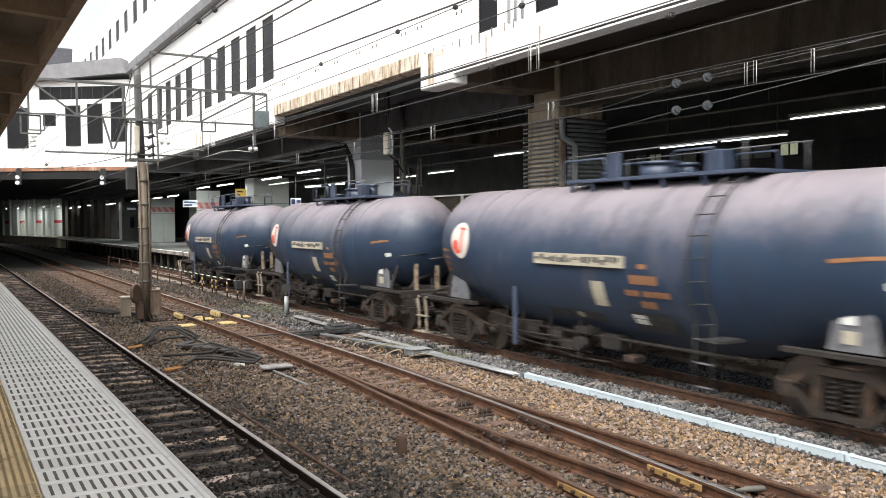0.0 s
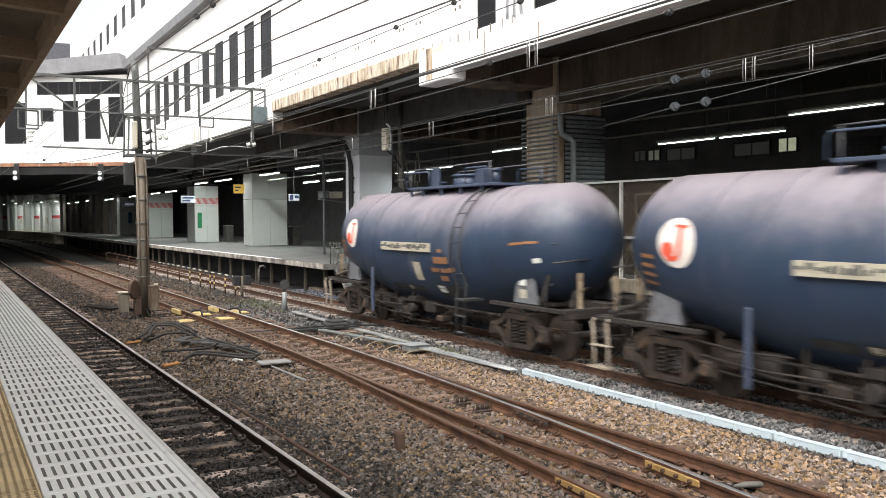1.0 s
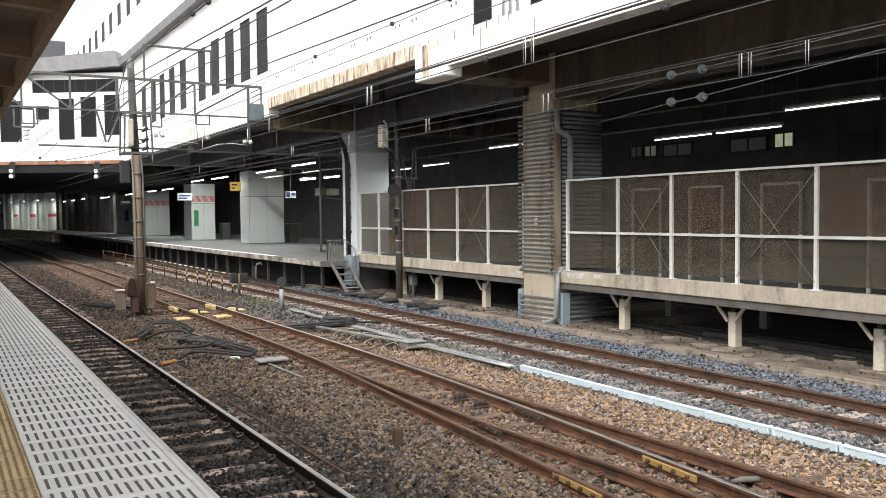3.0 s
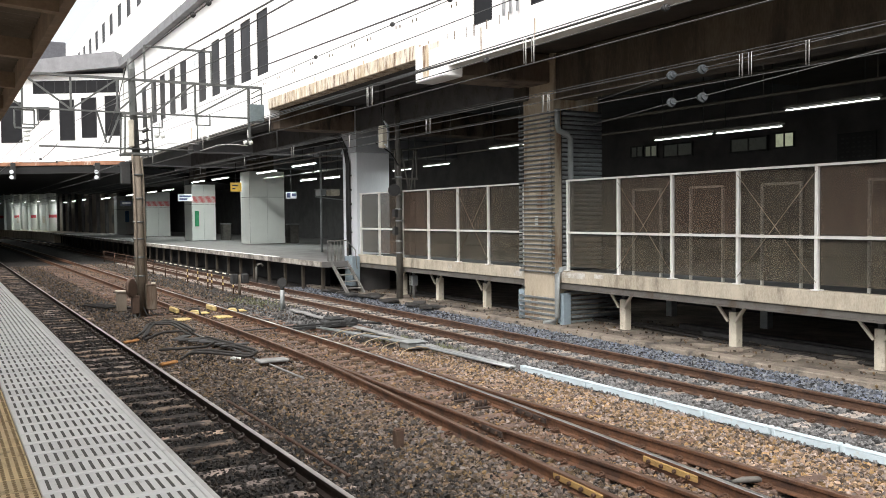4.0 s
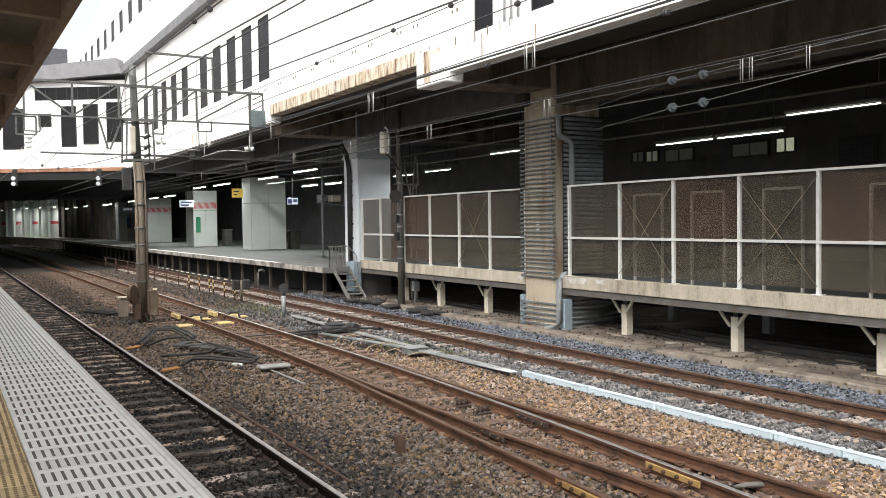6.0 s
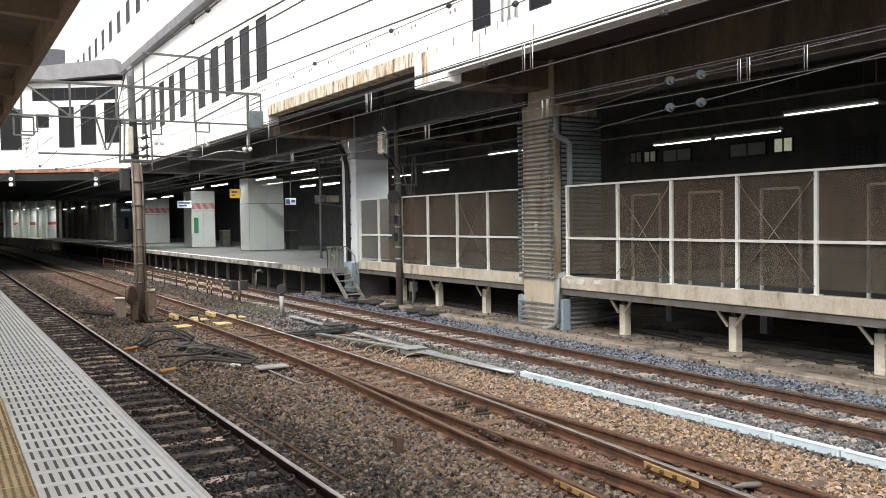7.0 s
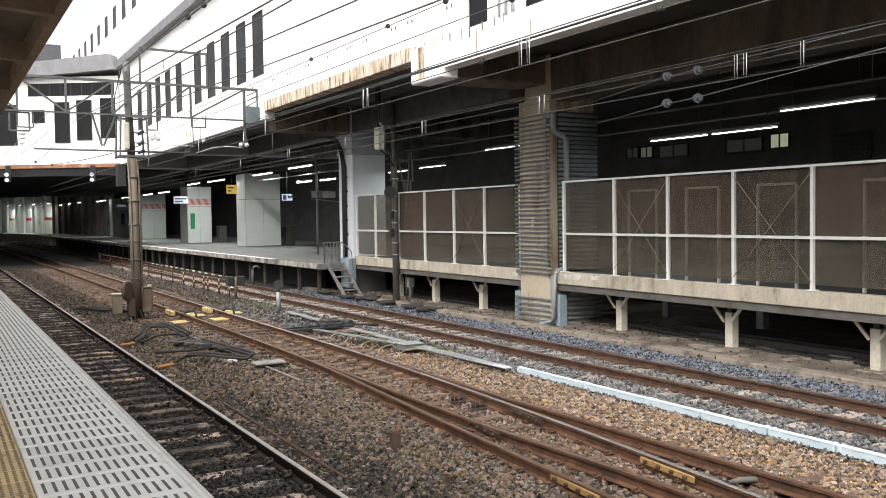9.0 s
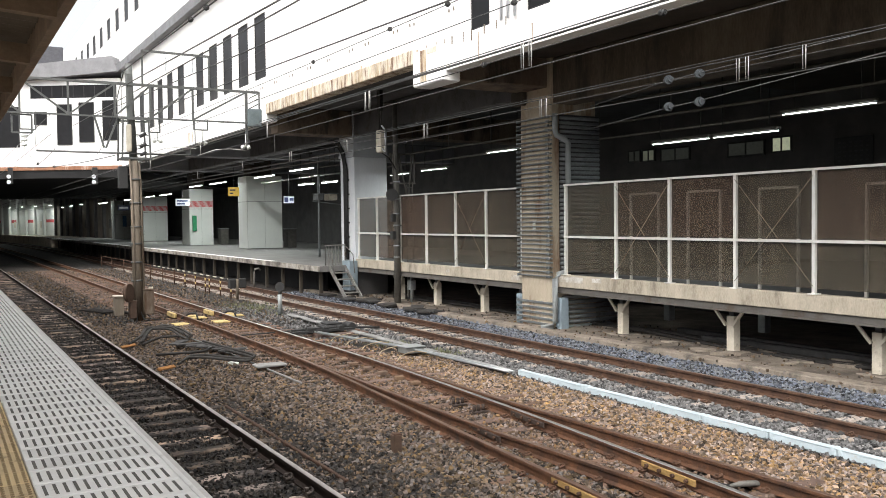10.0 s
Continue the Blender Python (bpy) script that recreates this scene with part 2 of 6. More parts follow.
def sweep(bm, prof, pts):
    rings = [[bm.verts.new((x + px, y, pz)) for px, pz in prof] for x, y in pts]
    n = len(prof)
    for a, b in zip(rings, rings[1:]):
        for k in range(n):
            bm.faces.new((a[k], a[(k + 1) % n], b[(k + 1) % n], b[k]))
    bm.faces.new(rings[0]), bm.faces.new(rings[-1][::-1])
    return bm


def rail(parent, pts, side, head, label):
    r = part("rail", sweep(nb(), RAIL2, pts), side, parent, label)
    part("rail_head", sweep(nb(), HEAD, pts), head, r)


def clip_mesh(name, m, k=1.0):
    bm = nb()
    box(bm, -.14, .14, -.08, .08, 0, .012)
    for s in (-1, 1):
        box(bm, s * .11 - .035, s * .11 + .035, -.045, .045, .012, .05, .006)
        disc(bm, (s * .12, 0, .065), (0, 0, 1), .022, .05, 6)
        tube(bm, [(s * .15, -.06, .03), (s * .075, -.065, .055), (s * .06, -.02, .075), (s * .06, .02, .075), (s * .075, .065, .055), (s * .15, .06, .03)], .014, 5)
    for v in bm.verts:
        v.co.y *= k
        v.co.z *= k
    return mesh_of(bm, name, m)


def sleeper_mesh(length, w, h, m):
    bm = nb()
    box(bm, -length / 2, length / 2, -w / 2, w / 2, -h, 0, .015)
    return mesh_of(bm, "sleeper", m)


def track(label, lines, side, head, sl_mesh, sl_x, y0, y1, pitch, clip, clip_y1, seed, sl_z=-.15):
    t = thing("railway_track", label, "track", kind="structure")
    for pts, hd in lines:
        rail(t, pts, side, hd or head, "")
    rnd = random.Random(seed)
    y = y0
    while y < y1:
        o = part("sleeper", sl_mesh, None, t, at=(sl_x(y) + rnd.uniform(-.03, .03), y, sl_z + rnd.uniform(-.012, .008)))
        o.rotation_euler = (0, 0, rnd.uniform(-.02, .02))
        if y < clip_y1:
            for pts, hd in lines:
                if pts[0][1] <= y <= pts[-1][1]:
                    x = float(np.interp(y, [p[1] for p in pts], [p[0] for p in pts]))
                    part("rail_clip", clip, None, t, at=(x, y, sl_z + .004))
        y += pitch
    return t


def smooth(rows):
    """Rail line through the given (y, x) rows, rounded, far to the front and back."""
    ys = np.linspace(rows[0][0], rows[-1][0], 90)
    a = np.interp(ys, [r[0] for r in rows], [r[1] for r in rows])
    k = np.array([1, 2, 3, 2, 1]) / 9
    b = a.copy()
    b[2:-2] = np.convolve(a, k, "valid")
    return [(float(x), float(y)) for x, y in zip(b, ys)]


def far(x):
    return [(x, -60), (x, 60), (x - .12, 90), (x - .6, 120), (x - 1.2, 142), (x - 2.4, 163), (x - 3.2, 174)]


def stones(name, label, material, zones, r0, r1, seed, z=-.19, lumps=20):
    """Loose stones over zones (x0, x1, y0, y1, stones a square metre): one joined mesh."""
    rg = np.random.default_rng(seed)
    bm = nb()
    if lumps == 20:
        bmesh.ops.create_icosphere(bm, subdivisions=1, radius=1)
    else:
        bmesh.ops.create_cube(bm, size=1.3)
        bmesh.ops.triangulate(bm, faces=bm.faces)
    bm.verts.index_update()
    V = np.array([v.co[:] for v in bm.verts])
    T = np.array([[v.index for v in f.verts] for f in bm.faces])
    bm.free()
    P = []
    for x0, x1, y0, y1, d in zones:
        n = int((x1 - x0) * (y1 - y0) * d)
        P.append(np.stack([rg.uniform(x0, x1, n), rg.uniform(y0, y1, n)], 1))
    P = np.concatenate(P)
    n, k = len(P), len(V)
    co = V[None] * (1 + rg.uniform(-.3, .3, (n, k, 1)))
    co = co * rg.uniform(.6, 1.3, (n, 1, 3))
    q = rg.normal(size=(n, 4))
    q /= np.linalg.norm(q, axis=1, keepdims=True)
    w, x, y, zq = q.T
    R = np.stack([1 - 2 * (y * y + zq * zq), 2 * (x * y - w * zq), 2 * (x * zq + w * y), 2 * (x * y + w * zq), 1 - 2 * (x * x + zq * zq), 2 * (y * zq - w * x),
                  2 * (x * zq - w * y), 2 * (y * zq + w * x), 1 - 2 * (x * x + y * y)], 1).reshape(n, 3, 3)
    size = rg.uniform(r0, r1, (n, 1, 1))
    co = np.einsum("nij,nkj->nki", R, co) * size
    co[:, :, 0] += P[:, 0, None]
    co[:, :, 1] += P[:, 1, None]
    co[:, :, 2] += z + size[:, :, 0] * rg.uniform(-.2, 1.0, (n, 1))
    faces = (T[None] + np.arange(n)[:, None, None] * k).reshape(-1)
    me = bpy.data.meshes.new(name)
    me.vertices.add(n * k)
    me.vertices.foreach_set("co", co.reshape(-1).astype(np.float32))
    nf = len(faces) // 3
    me.loops.add(nf * 3)
    me.loops.foreach_set("vertex_index", faces.astype(np.int32))
    me.polygons.add(nf)
    me.polygons.foreach_set("loop_start", np.arange(0, nf * 3, 3, dtype=np.int32))
    me.update(calc_edges=True)
    me.shade_flat()
    me.materials.append(material)
    return tagged(new(name, me), label, "gravel", kind="stuff")


ground()
M_CLIP = mat("oily_clip", (.13, .105, .09), (.06, .05, .043), .38, .6, scale=9, fine=60)
CLIP_D, CLIP_B = clip_mesh("rail_clip", M_CLIP), clip_mesh("rail_clip", M_RAIL, .62)
SL1, SL2, SL3 = sleeper_mesh(2.0, .22, .16, M_SLP_DK), sleeper_mesh(2.3, .2, .15, M_SLP_WD), sleeper_mesh(2.0, .24, .16, M_SLP_CC)
SL2L = sleeper_mesh(3.1, .2, .15, M_SLP_WD)
X1, X3 = 2.865, 10.97
track("running track beside the platform with dark oily sleepers and bright rails",
      [(far(X1 - .565), None), (far(X1 + .565), None)], M_RAILDK, M_STEEL, SL1, lambda y: X1, 3, 60, .62, CLIP_D, 30, 1)
L1 = smooth([(-40, 3.6), (-10, 4.75), (0, 5.25), (5, 5.52), (7, 5.68), (8.4, 5.76), (9.8, 5.84), (11.6, 5.98), (14.6, 6.22), (16, 6.29), (20, 6.32), (60, 6.3)])
R1 = smooth([(-40, 4.7), (-10, 5.85), (0, 6.42), (5.7, 6.84), (7.4, 7.01), (9.1, 7.13), (9.8, 7.19), (10.6, 7.24), (12.4, 7.33), (14.6, 7.43), (17, 7.46), (20, 7.46), (60, 7.45)])
track("rusty brown turnout track with timber sleepers and one polished rail",
      [(L1, M_WORN), (R1, None), ([(6.34, -40), (6.34, 7), (6.22, 9.5), (6.25, 12.5), (6.31, 15.5)], M_WORN), ([(7.62, -40), (7.55, 5), (7.5, 8), (7.43, 11), (7.48, 14), (7.5, 15.5)], M_WORN),
       ([(6.3, 60), (6.18, 90), (5.7, 120), (5.1, 142), (3.9, 163), (3.1, 174)], M_WORN), ([(7.45, 60), (7.33, 90), (6.85, 120), (6.25, 142), (5.05, 163), (4.25, 174)], M_WORN)],
      M_RAIL_OR, M_STEEL, SL2L, lambda y: 6.75, 3, 60, .62, CLIP_B, 26, 2)
track("goods track with rust-brown rails on pale concrete sleepers",
      [(far(X3 - .565), None), (far(X3 + .565), None)], M_RAIL, M_WORN, SL3, lambda y: X3, 4, 60, .62, CLIP_B, 24, 3)
OIL = [(1.5, 3.36, 3.5, 12, 700), (3.5, 4.1, 3.5, 14, 1250), (4.1, 4.9, 3.5, 12, 600), (1.5, 3.36, 12, 24, 420), (1.5, 3.36, 24, 45, 120)]
BRN = [(3.52, 4.5, 4, 14, 380), (4.5, 6.2, 4, 15, 1350), (3.52, 4.5, 14, 15, 1400), (3.52, 6.2, 15, 26, 620), (3.52, 6.2, 26, 60, 70), (6.35, 7.4, 26, 60, 90), (7.6, 9.3, 24, 60, 50), (9.3, 12.3, 30, 60, 30)]
stones("ballast_oily", "dark oily track ballast stones under the platform track", M_ST_OIL, OIL, .015, .032, 11, z=-.183, lumps=12)
stones("ballast_brown", "brown grey track ballast stones between the tracks", M_ST_BRN, BRN, .015, .036, 12, z=-.18, lumps=12)
stones("ballast_rusty", "rust-stained ballast stones between the turnout rails", M_ST_RST, [(6.3, 7.4, 4, 14, 800), (6.35, 7.4, 14, 26, 420)], .013, .03, 17, z=-.18, lumps=12)
stones("ballast_tan", "clean tan orange ballast stones beside the turnout", M_ST_TAN, [(7.58, 9.22, 3.5, 13, 1500), (7.58, 9.2, 13, 17, 900), (7.6, 9.0, 17, 21, 100)], .014, .032, 13, z=-.185, lumps=12)
stones("ballast_grey", "grey ballast stones along the goods track", M_ST_GRY, [(9.3, 10.35, 4.5, 16, 900), (10.5, 11.45, 5, 18, 640), (7.7, 10.35, 19, 30, 110), (9.2, 10.35, 16, 22, 200), (10.5, 11.45, 18, 34, 80)], .016, .036, 14, z=-.185, lumps=12)
stones("rubble", "dirty brown rubble along the kerb under the deck", M_ST_BRN, [(13.05, 14.9, 4, 34, 16), (14.9, 16.2, 6, 22, 16)], .014, .036, 16, z=-.10)
stones("ballast_blue", "blue grey crushed ballast stones beyond the goods track", M_ST_BLU, [(11.6, 13.05, 5, 20, 1050), (11.6, 13.05, 20, 34, 330), (13.05, 14.0, 4, 34, 30)], .017, .036, 15, z=-.17, lumps=12)


# ---- near platform ----
# Darker ochre on the raised dots stands in for their shadow.
M_DOT_SHADE = mat("tactile_dot_shade", (.30, .215, .11), (.2, .14, .07), .8)


def near_platform():
    p = thing("platform_1", "station platform edge with white slotted tiles and ochre tactile strip", "platform", kind="structure")
    bm = nb()
    box(bm, -6, 1.33, -12, 160, .93, 1.075)
    part("slab", bm, M_CONC, p)
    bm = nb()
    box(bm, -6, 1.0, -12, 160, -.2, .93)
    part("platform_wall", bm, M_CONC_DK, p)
    bm = nb()
    box(bm, 1.332, 1.37, -12, 160, .99, 1.098, .006)
    part("platform_nosing", bm, M_TILE_W, p, "worn white concrete nosing")
    bm = nb()
    box(bm, .494, 1.330, .007, .328, 0, .024, .007)
    white = mesh_of(bm, "tile", M_TILE_W)
    bm = nb()
    box(bm, .194, .486, .004, .294, 0, .024, .003)
    for i in range(6):
        for j in range(6):
            disc(bm, (.22 + i * .048, .03 + j * .048, .0265), (0, 0, 1), .013, .006, 6)
    ochre = mesh_of(bm, "tactile_tile", M_TILE_Y)
    # second slot: shadow colour painted on the dots
    ochre.materials.append(M_DOT_SHADE)
    for f in ochre.polygons:
        f.material_index = int(f.center.z > .0245)
    bm = nb()
    box(bm, -.4, .186, .004, .59, 0, .024, .003)
    grey = mesh_of(bm, "paving_slab", M_GROUT)
    for i in range(150):
        part("tile", white, None, p, at=(0, -3.35 + i * .335, 1.076))
    for i in range(90):
        part("tactile_tile", ochre, None, p, at=(0, -3.2 + i * .3, 1.076))
    for i in range(30):
        part("paving_slab", grey, None, p, at=(0, -3.2 + i * .6, 1.076))
    bm = nb()
    box(bm, .494, 1.330, 46.91, 160, 1.076, 1.1)
    part("far_tiles", bm, M_TILE_W, p)
    bm = nb()
    for i in range(420):
        y = -3.35 + i * .335
        for k in range(13):
            x = .545 + k * .0605
            vs = [bm.verts.new(c) for c in ((x - .0105, y + .05, 1.1015), (x + .0105, y + .05, 1.1015), (x + .0105, y + .285, 1.1015), (x - .0105, y + .285, 1.1015))]
            bm.faces.new(vs)
    tagged(part("anti_slip_bars", bm, M_SLOT, p, "dark grey anti-slip bars"), kind="stuff")


near_platform()


def near_canopy():
    c = thing("platform_canopy", "dark brown corrugated platform canopy on steel beams", "canopy", kind="structure")
    bm = nb()
    n = 236
    for i in range(n):
        y = -1 + i * .3
        for a, b, za, zb in ((0, .15, 0, .03), (.15, .3, .03, 0)):
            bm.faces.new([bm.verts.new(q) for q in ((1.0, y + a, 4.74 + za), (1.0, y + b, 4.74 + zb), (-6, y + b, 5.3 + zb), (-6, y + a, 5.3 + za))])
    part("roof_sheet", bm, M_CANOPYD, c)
    bm = nb()
    box(bm, -6, 1.02, -1, 70, 5.36, 5.4)
    part("roof_top", bm, M_CANOPY, c)
    bm = nb()
    box(bm, .93, 1.02, -1, 70, 4.52, 4.78)
    box(bm, 1.02, 1.05, -1, 70, 4.72, 4.80)
    part("gutter", bm, M_CANOPY, c)
    for x in (.35, -.5, -1.6):
        bm = nb()
        z = 4.72 + (1 - x) * .08
        box(bm, x - .05, x + .05, -1, 70, z - .16, z)
        part("purlin", bm, M_CANOPY, c)
    for i in range(36):
        part("trim", box(nb(), 1.05, 1.075, 5 + i * .62, 5.55 + i * .62, 4.66 + (i % 3) * .012, 4.80, .01), M_CANOPY, c)
    for i in range(27):
        bm = nb()
        y = .8 + i * 2.4
        bar(bm, (.93, y, 4.58), (-6, y, 5.02), .12, .2)
        part("rafter", bm, M_CANOPY, c)
    return c


near_canopy()


# ---- far platform, deck, fence ----
PZ = 1.05


M_DIRTY = mat("dirty_kerb", (.32, .27, .22), (.18, .15, .12), .95, scale=2.5, fine=40, bump=.6, bump_d=.03, stain=(.08, .07, .06), stain_at=.56, stain_scale=1.2)


M_NOSE = mat("nosing_dirty", (.40, .37, .33), (.25, .23, .20), .9, scale=3, fine=40, bump=.4, amount=.9, stain=(.09, .08, .07), stain_at=.52, stain_scale=1.3)


def far_platform():
    p = thing("platform_2", "island platform under the station building on steel posts", "platform", kind="structure")
    bm = nb()
    box(bm, 12.46, 26, 30.6, 230, PZ - .22, PZ)
    part("slab", bm, mat("platform_asphalt", (.20, .195, .19), (.14, .135, .13), .85, scale=1.2, fine=60, bump=.2), p, "dark worn platform paving")
    bm = nb()
    box(bm, 12.38, 12.46, 30.55, 230, PZ - .2, PZ + .004, .01)
    part("platform_nosing", bm, M_NOSE, p, "worn, dirt-streaked concrete nosing")
    bm = nb()
    box(bm, 12.47, 12.72, 36, 230, PZ + .001, PZ + .006)
    part("edge_line", bm, M_TILE_W, p, "white platform edge band")
    post = nb()
    box(post, -.06, .06, -.06, .06, 0, PZ - .07, .01)
    post = mesh_of(post, "post", M_CONC_BR)
    for i in range(40):
        part("post", post, None, p, at=(12.75, 31.2 + i * 2.1, -.15))
    # backing sheet coloured near-black as the shade below the platform
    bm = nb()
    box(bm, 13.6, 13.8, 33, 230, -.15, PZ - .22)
    part("under_wall", bm, M_SHADE_BLK, p)


M_LOWER = mat("grey_beam_paint", (.14, .13, .115), (.085, .078, .07), .8, scale=2, fine=40, bump=.2, stain=(.09, .065, .045), stain_at=.6, stain_scale=2, streak=2)


def fence_deck():
    p = thing("platform_3", "weathered concrete deck edge on short cream posts", "platform", kind="structure")
    for n, (a, b) in enumerate(((-14, 18.0), (19.5, 30.4))):
        bm = nb()
        box(bm, 13.88, 14.12, a, b, .98, 1.30, .012)
        part("edge_beam", bm, M_CONC, p, "stained concrete edge beam")
        bm = nb()
        box(bm, 13.93, 14.25, a, b, .86, .98)
        part("lower_beam", bm, M_LOWER, p, "grey steel lower beam")
        part("beam_flange", box(nb(), 13.9, 14.3, a, b, .82, .86), M_LOWER, p)
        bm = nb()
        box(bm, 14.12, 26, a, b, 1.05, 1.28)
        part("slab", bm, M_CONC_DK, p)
    for y0, y1, z0, z1 in ((16.9, 17.9, 1.12, 1.27), (16.2, 16.55, 1.17, 1.27), (19.6, 20.0, 1.05, 1.2), (23.4, 23.6, 1.1, 1.2)):
        part("whitewash", box(nb(), 13.874, 13.878, y0, y1, z0, z1), M_LIME, p, "peeling whitewash patch")
    for y in (27.8, 25.2, 22.3, 16.1, 12.7, 9.4, 6.1, 2.8):
        bm = nb()
        box(bm, 14.38, 14.58, y - .1, y + .1, -.1, .66, .01)
        q = part("post", bm, M_CREAM, p, "cream painted post")
        bm = nb()
        box(bm, 14.42, 14.54, y - .06, y + .06, .66, .86)
        part("post_head", bm, M_DKMET, q)
        bm = nb()
        box(bm, 14.2, 14.8, y - .3, y + .3, -.2, -.08, .02)
        part("footing", bm, M_DIRTY, q)
        for s in (-1, 1):
            bm = nb()
            bar(bm, (14.36, y + s * .09, .46), (14.34, y + s * .42, .84), .055)
            part("brace", bm, M_CREAM, q)
    for y in (24.5, 21, 17.6, 14.4, 11.2, 8):
        part("rear_post", box(nb(), 17.4, 17.62, y - .11, y + .11, -.1, 1.05, .01), M_GALV, p)
    bm = nb()
    box(bm, 13.15, 13.5, -14, 34, -.2, -.06, .02)
    setting("kerb", bm, M_DIRTY, "weathered low concrete kerb below the deck", "kerb")
    bm = nb()
    box(bm, 13.5, 20, -14, 34, -.2, -.1)
    setting("floor", bm, M_DIRT, "dirty trodden floor under the deck", "floor")


M_LIME = mat("whitewash", (.7, .69, .65), (.5, .47, .42), .9, scale=5, fine=40, stain=(.42, .37, .3), stain_at=.5, stain_scale=4)


def broken_slabs():
    rnd = random.Random(17)
    for k in range(22):
        x, y = 13.6 + rnd.uniform(0, 1.9), 8.5 + rnd.uniform(0, 13.5)
        s = thing("broken_slab", "broken flat concrete slab lying in the dirt", "slab", (x, y, -.1), "broken slabs")
        a, b = rnd.uniform(.15, .4), rnd.uniform(.12, .3)
        pts = [(a * rnd.uniform(.7, 1.1) * math.cos(q), b * rnd.uniform(.7, 1.1) * math.sin(q)) for q in (.3, 1.3, 2.2, 3.3, 4.3, 5.4)]
        bm = nb()
        lo, hi = [[bm.verts.new((u, v, z)) for u, v in pts] for z in (-.02, rnd.uniform(.02, .055))]
        bm.faces.new(lo[::-1]), bm.faces.new(hi)
        for i in range(6):
            bm.faces.new((lo[i], lo[(i + 1) % 6], hi[(i + 1) % 6], hi[i]))
        part("slab", bm, M_DIRTY, s)
        s.rotation_euler = (rnd.uniform(-.06, .06), rnd.uniform(-.06, .06), rnd.uniform(0, 6.2))
    for x, y0, y1, r in ((15.3, 8, 14.2, .03), (15.7, 9, 15.5, -.02), (15.0, 6.2, 9.0, .04)):
        s = thing("old_timber", "old dark timber baulk lying under the deck", "timber", (x, (y0 + y1) / 2, -.1), "old timbers")
        part("baulk", box(nb(), -.1, .1, (y0 - y1) / 2, (y1 - y0) / 2, 0, .14, .02), M_COVER, s)
        s.rotation_euler = (0, 0, r)


broken_slabs()


def mesh_panel_material():
    m = bpy.data.materials.new("brown_mesh_screen")
    m.use_nodes = True
    t = m.node_tree
    p = t.nodes["Principled BSDF"]
    co = t.nodes.new("ShaderNodeTexCoord")
    ns = t.nodes.new("ShaderNodeTexNoise")
    ns.inputs["Scale"].default_value, ns.inputs["Detail"].default_value, ns.inputs["Roughness"].default_value = 2.2, 8, .7
    mp = t.nodes.new("ShaderNodeMapping")
    mp.inputs["Scale"].default_value = (1, 1.6, .45)
    t.links.new(co.outputs["Object"], mp.inputs[0]), t.links.new(mp.outputs[0], ns.inputs["Vector"])
    r = t.nodes.new("ShaderNodeValToRGB")
    r.color_ramp.elements[0].position, r.color_ramp.elements[1].position = .38, .62
    r.color_ramp.elements[0].color, r.color_ramp.elements[1].color = (.05, .043, .030, 1), (.122, .1, .068, 1)
    tint = t.nodes.new("ShaderNodeMix")
    tint.data_type = "RGBA"
    tint.inputs[7].default_value = (.135, .07, .045, 1)
    far_apart = t.nodes.new("ShaderNodeMapRange")
    far_apart.inputs[1].default_value, far_apart.inputs[2].default_value, far_apart.inputs[4].default_value = .55, 1, .5
    t.links.new(t.nodes.new("ShaderNodeObjectInfo").outputs["Random"], far_apart.inputs[0]), t.links.new(far_apart.outputs[0], tint.inputs[0])
    t.links.new(ns.outputs[0], r.inputs[0]), t.links.new(r.outputs[0], tint.inputs[6]), t.links.new(tint.outputs[2], p.inputs["Base Color"])
    p.inputs["Roughness"].default_value = .7
    tr, mx = t.nodes.new("ShaderNodeBsdfTransparent"), t.nodes.new("ShaderNodeMixShader")
    fine = t.nodes.new("ShaderNodeTexNoise")
    fine.inputs["Scale"].default_value, fine.inputs["Detail"].default_value = 38, 3
    t.links.new(co.outputs["Object"], fine.inputs["Vector"])
    rg = t.nodes.new("ShaderNodeMapRange")
    rg.inputs[1].default_value, rg.inputs[2].default_value = .3, .7
    rg.inputs[3].default_value, rg.inputs[4].default_value = .4, .66
    t.links.new(fine.outputs[0], rg.inputs[0]), t.links.new(rg.outputs[0], mx.inputs[0])
    t.links.new(tr.outputs[0], mx.inputs[1]), t.links.new(p.outputs[0], mx.inputs[2])
    t.links.new(mx.outputs[0], t.nodes["Material Output"].inputs[0])
    return m


M_MESH = mesh_panel_material()


